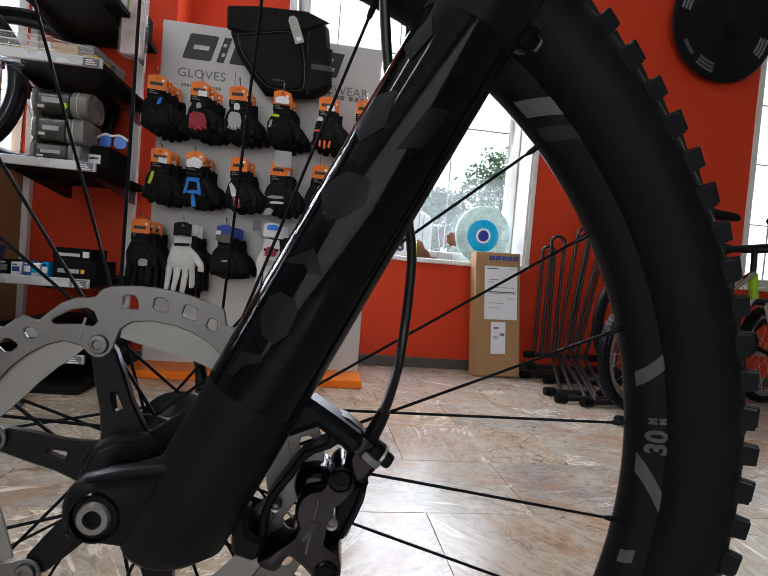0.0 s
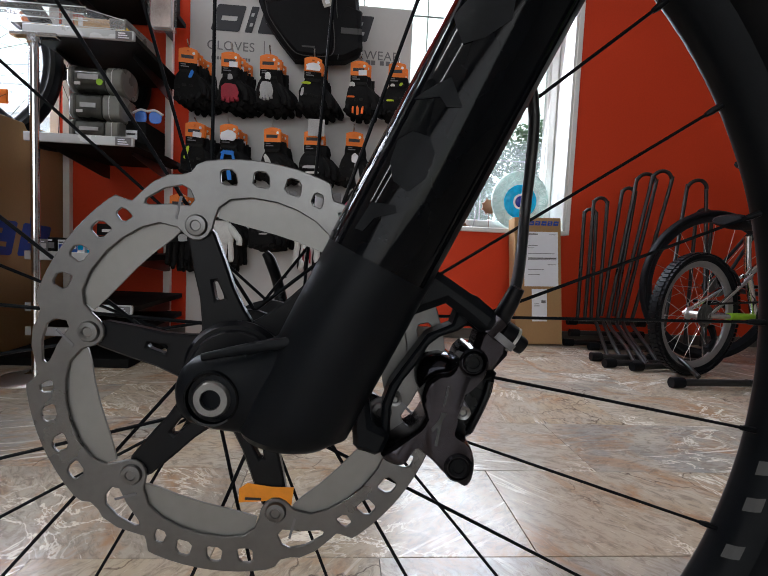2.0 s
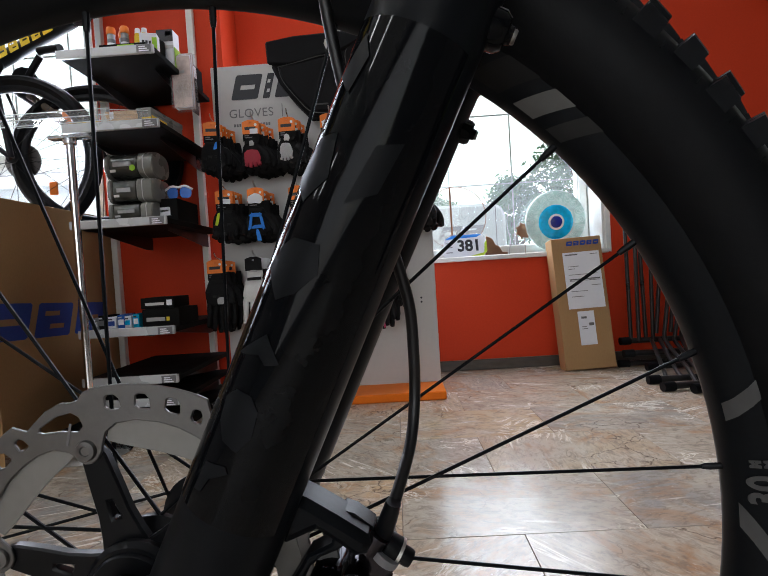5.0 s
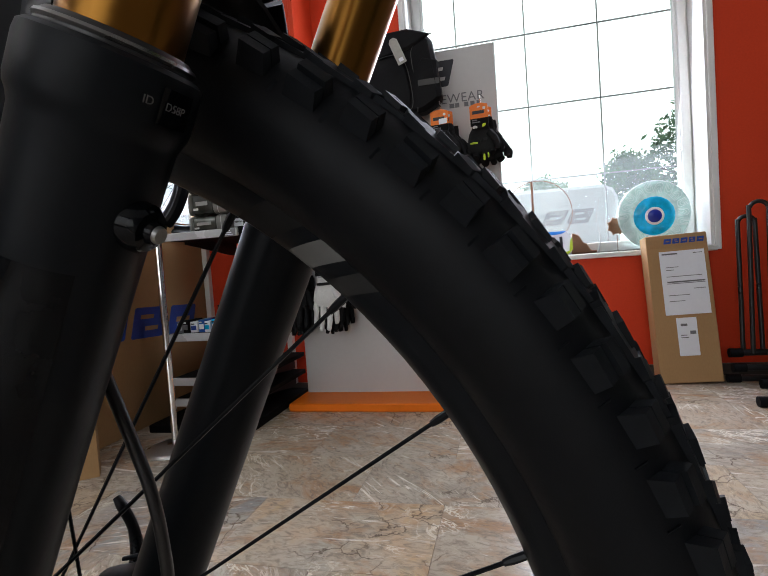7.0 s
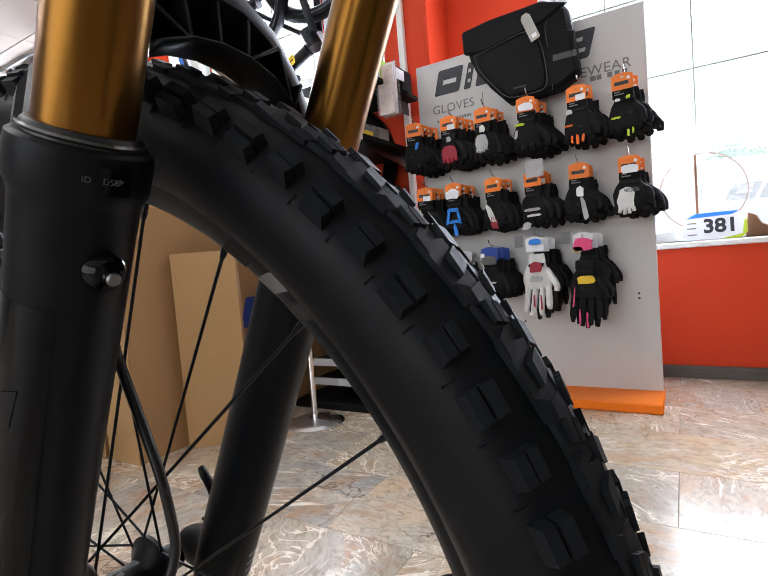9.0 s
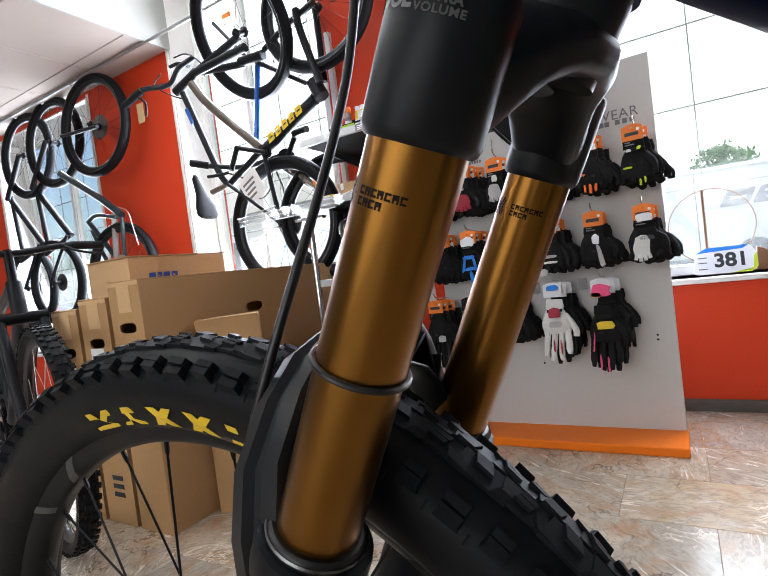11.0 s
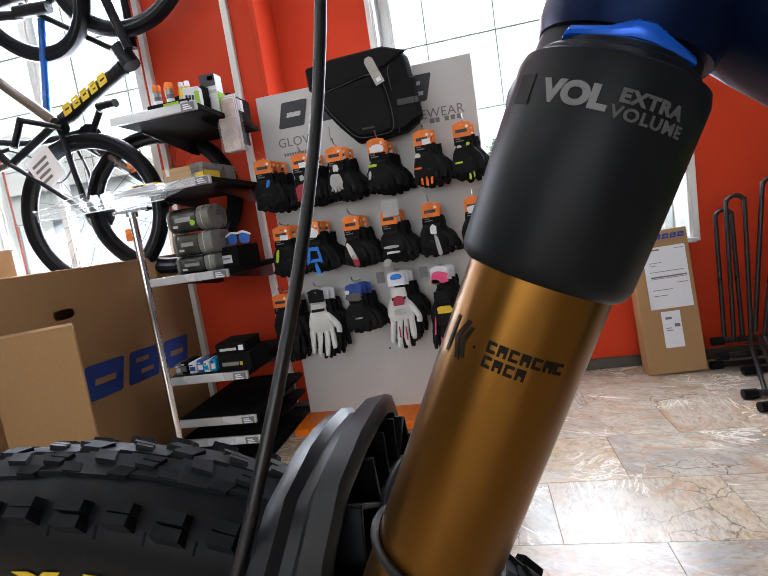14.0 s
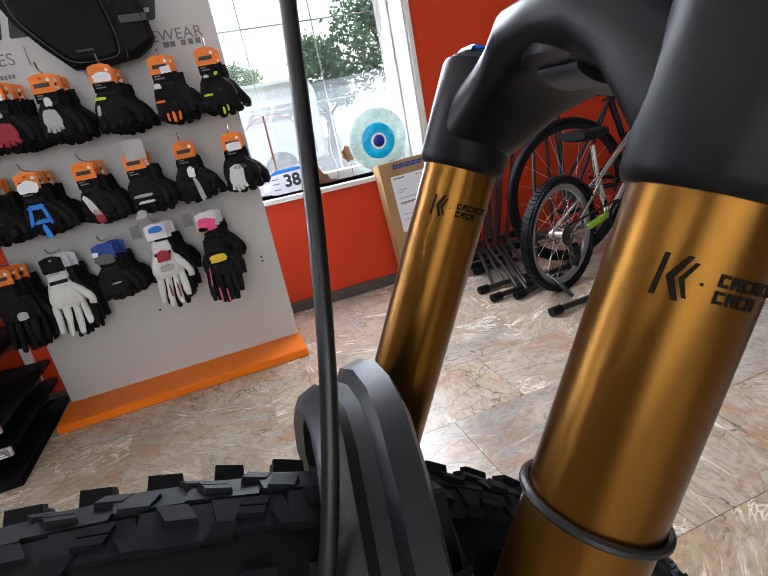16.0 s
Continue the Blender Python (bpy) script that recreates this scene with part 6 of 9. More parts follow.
def glove_pack(x, y, z, seed, card="orange", long=False, accents=(), body="fabric", tag=True, turn=0.0, wide=1.0, drop=0.0, sticker=False, label=""):
    """A pair of gloves hung by its card from a hook; x, y, z is the top of the card."""
    names = {"orange": "orange", "blue_ink": "blue", "paper": "grey", "fabric_pink": "pink", "fabric": "black", "yellow": "yellow"}
    g = thing("glove_pack", label=label or f"black cycling gloves on an {names[card]} hang card" if card == "orange" else label or f"cycling gloves on a {names[card]} hang card", category="gloves", group="gloves on the display", m=pose(x, y, z, 0, 0, turn))
    if tag:
        cb = plate([(-0.030, 0), (-0.034, -0.003), (-0.034, -0.050), (0.034, -0.050), (0.034, -0.003), (0.030, 0), (0.010, 0.006), (-0.010, 0.006)][::-1], 0.002, frame_m((0, -0.012, 0), (1, 0, 0), (0, 0, 1)), [[(0.006 * math.cos(a), -0.008 + 0.004 * math.sin(a)) for a in (k * math.pi / 4 for k in range(8))]])
        c = part("hang_card", cb, M[card], g)
        if card == "orange":
            part("brand_bar", box(-0.024, 0.020, -0.0152, -0.0138, -0.034, -0.022), M["ink"], c)
            part("card_foot", box(-0.033, 0.033, -0.0135, -0.0118, -0.078, -0.050), M["shelf"], c, "black lower half of the card")
            for q, w in ((-0.058, 0.018), (-0.066, 0.030)):
                part("print_bar", box(-0.026, -0.026 + w, -0.0146, -0.0137, q, q + 0.004), M["ink_mid"], c)
            part("size_dot", lathe([(0, 0.0015), (0.005, 0.0012), (0.0055, 0)], 14, frame_m((0.020, -0.0138, -0.014), (1, 0, 0), (0, 0, 1))), M["paper"], c)
    if sticker:
        part("sticker", box(-0.004, 0.028, -0.0160, -0.0150, -0.050, -0.030, m=Matrix.Rotation(radians(turn * 0.5), 4, "Y")), M["paper"], g, "white price sticker")
    kr = random.Random(seed * 7)
    for q in range(3 if body == "fabric" else 0):
        kx = -0.026 + 0.020 * q + kr.uniform(-0.004, 0.004)
        kz = -0.046 - drop - 0.090 + kr.uniform(-0.010, 0.010)
        part("knuckle_pad", plate([(-0.0075, -0.004), (0.0065, -0.005), (0.0080, 0.004), (-0.0065, 0.005)], 0.003, frame_m((kx * wide * 1.2, -0.0195, kz), (1, 0, 0), (0.05 * kr.uniform(-1, 1), 0, 1)), bevel=0.0008), M["rim_faint" if q != seed % 3 else "rim_dim"], g)
    part("cuff_strap", plate([(-0.030, -0.006), (0.026, -0.008), (0.030, 0.004), (-0.028, 0.006)], 0.003, frame_m((0.002, -0.0165, -0.046 - drop - 0.036), (1, 0, 0.06), (0, 0, 1)), bevel=0.0008), M["rim_faint"], g)
    gl = part("glove", glove_mesh(long, seed, wide), M[body], g)
    gl.location, gl.scale = (0, 0, -drop - 0.046 if tag else 0), (1.22, 1.15, 1.28)
    back = part("glove", glove_mesh(long, seed + 50, wide), M["fabric"], g)
    back.location, back.scale = (0.016, 0.022, -drop - 0.050 if tag else -0.006), (1.25, 1.15, 1.32)
    for px, pz, w, h, mt, sk in accents:
        if w > 0.040 and h > 0.055 and mt in ("fabric_red", "fabric_grey", "fabric_white"):
            palm_print(g, px * 1.1, pz * 1.2, w * 1.08, h, M[mt], -0.0235)
            continue
        patch(g, px * 1.1, pz * 1.24 - drop if pz < -0.06 else pz, w * 1.08, h * (1.2 if pz < -0.06 else 1), M[mt], y=-0.0235, skew=sk)
    return g


rng = random.Random(11)
ROWS = [
    (1.162, [(-0.575, 5, [(0.012, -0.075, 0.012, 0.024, "fabric_blue", 0.004)], "fabric"),
             (-0.412, 5, [(0.004, -0.118, 0.062, 0.062, "fabric_red", 0.002), (0.002, -0.072, 0.018, 0.018, "fabric_grey", 0)], "fabric"),
             (-0.268, 4, [(-0.004, -0.105, 0.045, 0.062, "fabric_grey", 0.005), (0.0, -0.063, 0.022, 0.022, "fabric_white", 0)], "fabric"),
             (-0.098, 5, [(0.0, -0.035, 0.055, 0.030, "paper", 0), (-0.022, -0.078, 0.034, 0.008, "fabric_lime", 0.002), (-0.036, -0.105, 0.010, 0.028, "fabric_grey", 0.003)], "fabric"),
             (0.083, 3, [(-0.026, -0.108, 0.030, 0.006, "fabric_orange", 0), (0.0, -0.150, 0.010, 0.030, "fabric_orange", 0), (0.017, -0.148, 0.009, 0.026, "fabric_orange", 0.002), (-0.017, -0.148, 0.008, 0.024, "fabric_orange", 0), (-0.022, -0.070, 0.020, 0.014, "fabric_white", 0)], "fabric"),
             (0.232, 3, [(-0.020, -0.115, 0.028, 0.006, "fabric_lime", 0), (0.012, -0.160, 0.008, 0.020, "fabric_lime", 0), (0.026, -0.155, 0.006, 0.018, "fabric_lime", 0), (0.016, -0.064, 0.012, 0.010, "fabric_lime", 0.002), (-0.014, -0.068, 0.016, 0.008, "fabric_white", 0)], "fabric")]),
    (0.888, [(-0.545, 4, [(-0.026, -0.090, 0.012, 0.042, "fabric_lime", 0.006)], "fabric"),
             (-0.420, 5, [(0.0, -0.040, 0.054, 0.040, "paper", 0), (-0.022, -0.105, 0.012, 0.056, "fabric_blue", 0.006), (0.022, -0.105, 0.012, 0.056, "fabric_blue", -0.006), (0.0, -0.084, 0.050, 0.013, "fabric_blue", 0.0), (0.004, -0.122, 0.046, 0.012, "fabric_blue", 0.004), (0.006, -0.150, 0.016, 0.040, "fabric_blue", -0.003)], "fabric"),
             (-0.252, 4, [(-0.006, -0.110, 0.024, 0.060, "fabric_white", -0.012), (0.004, -0.138, 0.026, 0.040, "fabric_red", -0.004)], "fabric"),
             (-0.088, 4, [(0.0, -0.110, 0.060, 0.010, "fabric_grey", 0.004), (0.002, -0.128, 0.054, 0.008, "fabric_white", 0.004), (-0.026, -0.158, 0.034, 0.024, "fabric_grey", 0.003)], "fabric"),
             (0.066, 3, [(0.002, -0.078, 0.024, 0.030, "paper", 0), (0.012, -0.125, 0.016, 0.072, "fabric_grey", -0.006)], "fabric"),
             (0.232, 3, [(0.0, -0.040, 0.050, 0.030, "paper", 0), (-0.012, -0.115, 0.050, 0.080, "fabric_white", -0.008), (0.004, -0.090, 0.045, 0.014, "ink", 0)], "fabric")]),
]
k = 0
for z, cols in ROWS:
    for x, n, accents, body in cols:
        hook(x, z + 0.004, 0.17)
        for i in range(n):
            k += 1
            dx, dz = rng.uniform(-0.006, 0.006), rng.uniform(-0.004, 0.003)
            glove_pack(x + dx + i * 0.004, 2.032 + i * 0.031, z + dz - i * 0.001, k, accents=accents if i == 0 else (), turn=rng.uniform(-10, 10), wide=rng.uniform(0.95, 1.12), sticker=k % 2 == 0)
# the card of one grey pack in the second row
CARD = thing("hang_tag", plate([(-0.032, -0.03), (0.032, -0.03), (0.032, 0.034), (-0.032, 0.034)], 0.002, frame_m((0, 0.001, 0), (1, 0, 0), (0, 0, 1))), M["fabric_grey"], "silver-grey product card on the glove display", "card", m=pose(-0.080, 2.000, 0.895))
# lowest row: single gloves with their own cards
LOW = [(-0.605, 0.610, "orange", True, [(0.020, -0.130, 0.030, 0.024, "fabric_grey", 0)], "fabric", "black full-finger gloves on an orange hang card"),
       (-0.448, 0.612, "fabric", True, [(0.0, -0.052, 0.034, 0.008, "fabric_grey", 0)], "fabric_white", "white full-finger cycling gloves with a black cuff"),
       (-0.285, 0.615, "blue_ink", False, [(0.0, -0.046, 0.060, 0.036, "rim_light", 0), (-0.022, -0.026, 0.018, 0.018, "paper", 0), (0.008, -0.110, 0.028, 0.006, "fabric_grey", 0.004)], "fabric", "black mitts on a round blue card"),
       (-0.105, 0.640, "paper", True, [(0.004, -0.012, 0.046, 0.022, "fabric_blue", 0), (0.0, -0.072, 0.042, 0.034, "fabric_red", 0), (0.0, -0.108, 0.046, 0.020, "fabric_grey", 0), (0.014, -0.180, 0.006, 0.05, "fabric_red", 0), (-0.010, -0.180, 0.006, 0.05, "fabric_red", 0)], "fabric_white", "white and red full-finger gloves on a grey card"),
       (0.068, 0.640, "paper", True, [(0.0, -0.036, 0.066, 0.050, "fabric_pink", 0), (-0.016, -0.054, 0.036, 0.020, "card_pale", 0), (0.004, -0.090, 0.060, 0.026, "yellow", 0.003), (-0.020, -0.200, 0.007, 0.05, "fabric_pink", 0), (0.003, -0.208, 0.007, 0.05, "fabric_pink", 0), (-0.036, -0.14, 0.005, 0.06, "fabric_pink", 0.004)], "fabric", "black and pink full-finger gloves on a pink card")]
for x, z, card, long, accents, body, text in LOW:
    k += 1
    hook(x, z + 0.004, 0.15)
    g = glove_pack(x, 2.045, z, k, card=card, long=long, accents=accents, body=body, label=text, wide=1.05, drop=0.055 if "pink" in text else 0.020 if "red" in text else 0.0)
    for i in (1, 2):
        k += 1
        glove_pack(x + 0.012 * i, 2.045 + 0.036 * i, z - 0.004, k, card=card if card != "fabric" else "paper", long=long, turn=8 * i - 10, label="dark cycling gloves hung behind another pair")
for x in (-0.165, 0.010):
    lb = bmesh.new()
    for i in range(3):
        box(-0.012, 0.012, -0.001, 0.001, -0.010 + i * 0.011, -0.003 + i * 0.011, bm=lb)
    box(-0.016, 0.016, 0.0012, 0.003, -0.016, 0.028, bm=lb)
    thing("hang_tag", lb, M["ink_mid"], "narrow dark product card beside the gloves", "card", m=pose(x, 2.03, 0.625))
# upper shelf pocket of the board: dark bar behind the cards
part("rail", box(PX0 + 0.02, PX1 - 0.02, PY - 0.010, PY - 0.002, 0.985, 0.993, 0.001), M["panel"], stand)


# ---- pannier bag ----
bag = thing("pannier_bag", label="black canvas bike bag with grey piping and a white tag", category="bag", m=pose(-0.130, 2.095, 1.330))
body = [(-0.205, 0.150), (-0.10, 0.158), (0.10, 0.165), (0.185, 0.135), (0.200, 0.060), (0.215, -0.02), (0.215, -0.11), (0.150, -0.150), (0.05, -0.160), (-0.05, -0.155), (-0.115, -0.09), (-0.165, -0.01), (-0.195, 0.05)]
bm = plate(body, 0.085, frame_m((0, 0.042, 0), (1, 0, 0), (0, 0, 1)), bevel=0.016)
for v in bm.verts:
    v.co += Vector((0.004 * math.sin(v.co.z * 60), 0.006 * math.sin(v.co.x * 30 + v.co.z * 25), 0.003 * math.sin(v.co.x * 50)))
part("body", bm, M["bag"], bag)
part("flap", plate([(-0.208, 0.060), (-0.212, 0.150), (-0.10, 0.165), (0.10, 0.172), (0.19, 0.140), (0.10, 0.095), (-0.03, 0.070), (-0.12, 0.052)][::-1], 0.020, frame_m((0, -0.032, 0), (1, 0, 0), (0, 0, 1)), bevel=0.007), M["bag"], bag)
pocket = [(-0.165, 0.045), (-0.09, 0.058), (0.04, 0.080), (0.085, 0.04), (0.105, -0.07), (0.10, -0.135), (0.05, -0.148), (-0.04, -0.142), (-0.10, -0.08), (-0.15, -0.01)]
part("pocket", plate(pocket[::-1], 0.022, frame_m((0, -0.030, 0), (1, 0, 0), (0, 0, 1)), bevel=0.008), M["bag"], bag)
part("piping", tube([(x, -0.050, z) for x, z in pocket + pocket[:1]], 0.0017, 6, 4), M["rim_grey"], bag, "thin grey piping")
part("piping", tube([(x * 1.01, -0.040, z * 1.02) for x, z in [(0.19, 0.140), (0.115, 0.10), (0.110, 0.03), (0.125, -0.06), (0.12, -0.148)]], 0.0017, 6, 4), M["rim_grey"], bag)
part("reflex_strip", box(0.130, 0.212, -0.046, -0.043, -0.052, -0.030), M["rim_grey"], bag, "grey reflective strip")
part("side_fold", plate([(0.11, -0.14), (0.205, -0.10), (0.212, 0.04), (0.15, 0.06), (0.12, 0.02)][::-1], 0.018, frame_m((0, -0.024, 0), (1, 0, 0), (0, 0, 1)), bevel=0.006), M["bag"], bag)
tagm = frame_m((0.060, -0.064, 0.085), (0.93, 0, 0.36), (-0.36, 0.1, 0.93))
part("price_tag", plate([(-0.018, -0.055), (0.018, -0.055), (0.018, 0.045), (0.008, 0.058), (-0.008, 0.058), (-0.018, 0.045)], 0.0012, tagm), M["tag_grey"], bag, "pale grey swing tag")
part("barcode", box(-0.008, 0.010, -0.045, -0.030, 0.0012, 0.0018, m=tagm), M["paper"], bag)
part("logo_bar", box(-0.02, 0.030, -0.0535, -0.052, -0.118, -0.112), M["rim_grey"], bag)

# ---- carton by the window ----
carton = thing("parcel_carton", label="tall brown carton with white papers leaning under the window", category="carton", m=pose(0.900, 2.372, 0.002, -7.2, -1.6, 1.0))
part("body", box(0, 0.240, 0, 0.085, 0.002, 0.632, 0.003), M["card"], carton)
part("flap", box(0.003, 0.237, -0.0015, 0.0, 0.578, 0.630, 0.0004), M["card"], carton)
sheet = part("delivery_note", box(0.048, 0.222, -0.004, -0.0022, 0.288, 0.560), M["paper"], carton, "white printed delivery note")
slip = part("label_sheet", box(0.085, 0.162, -0.004, -0.0022, 0.115, 0.275), M["paper"], carton, "small white address label")
for i, (a, b, z) in enumerate(((0.01, 0.07, 0.545), (0.13, 0.165, 0.545), (0.02, 0.07, 0.49), (0.02, 0.05, 0.478), (0.02, 0.155, 0.45), (0.02, 0.165, 0.425), (0.02, 0.165, 0.42), (0.12, 0.165, 0.395), (0.02, 0.10, 0.37), (0.02, 0.08, 0.345))):
    part("printed_line", box(0.048 + a, 0.048 + b, -0.0048, -0.0040, z, z + (0.006 if i in (0, 5) else 0.0025)), M["ink_mid"], sheet)
for a, b, z, h in ((0.015, 0.04, 0.24, 0.010), (0.048, 0.07, 0.205, 0.014), (0.012, 0.035, 0.20, 0.003), (0.012, 0.04, 0.19, 0.003)):
    part("printed_line", box(0.085 + a, 0.085 + b, -0.0048, -0.0040, z, z + h), M["ink_mid"], slip)
bw = block_word([0.028, 0.026, 0.026, 0.024, 0.026], 0.022, 0.006, 0.2)
bw.transform(frame_m((0.070, -0.0028, 0.592), (1, 0, 0), (0, 0, 1)))
part("brand_mark", bw, M["blue_ink"], carton, "dark blue brand mark as plain blocks")

# ---- on the sill ----
SILL = 0.576
plaque = thing("number_board", label="white race number board with blue and lime edge", category="number board", m=pose(0.494, 2.640, SILL, -14) @ Matrix.Scale(1.12, 4))
part("board", plate([(-0.105, 0.012), (-0.09, 0.0), (0.085, 0.0), (0.105, 0.02), (0.105, 0.075), (0.085, 0.105), (-0.055, 0.105), (-0.09, 0.085)], 0.004, frame_m((0, 0, 0), (1, 0, 0), (0, 0, 1)), bevel=0.0012), M["paper"], plaque)
part("blue_edge", plate([(-0.09, 0.085), (-0.055, 0.105), (0.085, 0.105), (0.06, 0.092), (-0.05, 0.088)], 0.0008, frame_m((0, -0.0046, 0), (1, 0, 0), (0, 0, 1))), M["fabric_blue"], plaque)
part("lime_edge", plate([(0.02, 0.0), (0.085, 0.0), (0.105, 0.02), (0.105, 0.075), (0.095, 0.06), (0.09, 0.015)], 0.0008, frame_m((0, -0.0046, 0), (1, 0, 0), (0, 0, 1))), M["fabric_lime"], plaque)
lb = letters("381", 0.074, 0.0004, 1.0, weight=0.0024)
lb.transform(frame_m((0.022, -0.0052, 0.050), (1, 0, 0), (0, 0, 1)))
part("number", lb, M["ink"], plaque, "bold black race number")
for z in (0.045, 0.065, 0.02):
    part("small_print", box(-0.085, -0.055, -0.0054, -0.0046, z, z + 0.004), M["ink_mid"], plaque)
thing("wood_block", plate([(-0.055, 0), (0.055, 0), (0.055, 0.012), (0.028, 0.014), (0.012, 0.045), (-0.004, 0.052), (-0.02, 0.085), (-0.05, 0.098)], 0.03, frame_m((0, 0.015, 0), (1, 0, 0), (0, 0, 1)), bevel=0.003), M["brown"], "brown wooden wedge standing on the window sill", "wood block", m=pose(0.668, 2.690, SILL) @ Matrix.Scale(1.05, 4))
eye = thing("glass_eye", label="round glass eye ornament in turquoise on the sill", category="ornament", m=pose(0.979, 2.665, SILL + 0.160, 4) @ Matrix.Scale(1.05, 4))
rm = pose(0, 0, 0, 90)
part("milky_disc", lathe([(0, 0.004), (0.05, 0.006), (0.086, 0.006), (0.10, 0.007), (0.135, 0.007), (0.150, 0.004), (0.150, -0.004), (0, -0.004)], 56, rm), M["milk"], eye, "milky ribbed glass")
IRIS = Matrix.Translation((0, 0, -0.007))
part("iris", lathe([(0, 0.012), (0.04, 0.013), (0.078, 0.012), (0.0855, 0.006)], 48, IRIS @ rm), M["aqua"], eye, "turquoise glass iris")
part("white_ring", lathe([(0, 0.0145), (0.038, 0.0145), (0.0405, 0.012)], 36, IRIS @ rm), M["paper"], eye)
part("pupil", lathe([(0, 0.019), (0.022, 0.018), (0.029, 0.0145)], 32, IRIS @ rm), M["cobalt"], eye, "cobalt blue pupil")
part("swirl", tube([(0.147 * math.cos(a), -0.0075, 0.147 * math.sin(a)) for a in (2 * math.pi * i / 60 for i in range(61))], 0.0020, 6, 1), M["milk_white"], eye, "raised white glass rim")
for i in range(18):
    # nested loops, open outward and inward by turns
    for half, deep in ((0.0190, 0.0), (0.0120, 0.011), (0.0050, 0.022)):
        mid, wob = 2 * math.pi * i / 18, 0.05 * math.sin(i * 2.7)
        r_open, r_deep = (0.143, 0.099 + deep) if i % 2 else (0.095, 0.139 - deep)
        turn_ = 0.006 if i % 2 else -0.006
        line = []
        for u, r in ((-1, r_open), (-1, (r_open + r_deep) / 2), (-0.85, r_deep + turn_), (0, r_deep), (0.85, r_deep + turn_), (1, (r_open + r_deep) / 2), (1, r_open)):
            a = mid + u * half * 0.80 / r * (0.121 / r) ** 0.3 + wob * (r - 0.12) / 0.03
            line.append((r * math.cos(a), -0.0082, r * math.sin(a)))
        part("swirl", tube(line, 0.0015, 6, 3), M["milk_white"], eye, "looped white glass thread")
for i in range(9):
    a = 2 * math.pi * i / 9 + 0.3
    loop = [(0.063 * math.cos(a) + 0.008 * math.cos(b), -0.0130, -0.007 + 0.063 * math.sin(a) + 0.006 * math.sin(b)) for b in (2 * math.pi * q / 10 for q in range(11))]
    part("ripple", tube(loop, 0.0012, 6, 1), M["aqua"], eye)
star = thing("wooden_star", label="small brown wooden star stuck to the window", category="ornament", m=pose(0.822, 2.700, 0.697) @ Matrix.Scale(1.75, 4))
part("disc", plate([((0.021, 0.0215, 0.027, 0.0215)[i % 4] * math.cos(i * math.pi / 16), (0.021, 0.0215, 0.027, 0.0215)[i % 4] * math.sin(i * math.pi / 16)) for i in range(32)], 0.006, frame_m((0, 0.003, 0), (1, 0, 0), (0, 0, 1)), bevel=0.001), M["brown"], star)
part("wire", tube([(0, 0, -0.02), (0.001, 0, -0.045), (0, -0.004, -0.068)], 0.0009, 6, 3), M["brown"], star)
hoop = thing("hoop_ornament", label="thin wire hoop on a wooden stick on the sill", category="ornament", m=pose(0.440, 2.700, SILL))
part("stick", box(-0.005, 0.005, -0.004, 0.004, 0.0, 0.375, 0.001), M["brown"], hoop)
part("wire_hoop", tube([(0.022 + 0.163 * math.cos(a), 0, 0.212 + 0.163 * math.sin(a)) for a in (2 * math.pi * i / 36 for i in range(37))], 0.0020, 6, 1), M["brown"], hoop)
thing("twig", tube([(0, 0, 0), (0.01, 0, 0.08), (-0.004, 0, 0.16), (0.012, 0, 0.26)], [0.003, 0.002, 0.0015, 0.001], 6, 4), M["wheel_grey"], "thin pale twig standing on the sill", "ornament", m=pose(0.735, 2.69, SILL))

# ---- disc wheel on the wall ----
dw = thing("disc_wheel", label="black disc wheel hung high on the red wall", category="wheel", m=pose(2.185, 2.505, 1.985))
part("disc", lathe([(0, 0.018), (0.03, 0.020), (0.05, 0.012), (0.26, 0.006), (0.285, 0.010), (0.305, 0.008), (0.312, 0), (0.305, -0.01), (0, -0.02)], 72, pose(0, 0, 0, 90)), M["black_dull"], dw)
for a0 in (235, 55, 145, 325):
    arc = bmesh.new()
    for q in range(3):
        i0 = [(0.262 - 0.02 * q) * math.cos(radians(a0 + d)) for d in (0, 8, 16, 24)]
        o0 = [(0.275 - 0.02 * q) * math.cos(radians(a0 + d)) for d in (24, 16, 8, 0)]
        i1 = [(0.262 - 0.02 * q) * math.sin(radians(a0 + d)) for d in (0, 8, 16, 24)]
        o1 = [(0.275 - 0.02 * q) * math.sin(radians(a0 + d)) for d in (24, 16, 8, 0)]
        plate(list(zip(i0 + o0, i1 + o1)), 0.001, frame_m((0, -0.0085, 0), (1, 0, 0), (0, 0, 1)), bm=arc)
    part("arc_print", arc, M["rim_light"] if a0 in (235, 55) else M["ink_mid"], dw)
for a in (222, 216, 210):
    part("brand_bar", box(-0.010, 0.010, -0.016, 0.016, 0, 0.001, m=Matrix.Translation((0.255 * math.cos(radians(a)), -0.0085, 0.255 * math.sin(radians(a)))) @ pose(0, 0, 0, 90, 0, 0) @ pose(0, 0, 0, 0, 0, a)), M["rim_light"], dw)
part("peg", tube([(0, 0.0, 0), (0, 0.045, 0)], 0.012, 10, 1), M["black_dull"], dw)


# ---- wheels and bicycles of the shop ----
def wpart(name, bm, material, root, parent=None, label="", smooth=True):
    """A part given in room coordinates, set under a thing that stands at its own base."""
    bm.transform(root.matrix_world.inverted())
    return part(name, bm, material, parent or root, label, smooth)


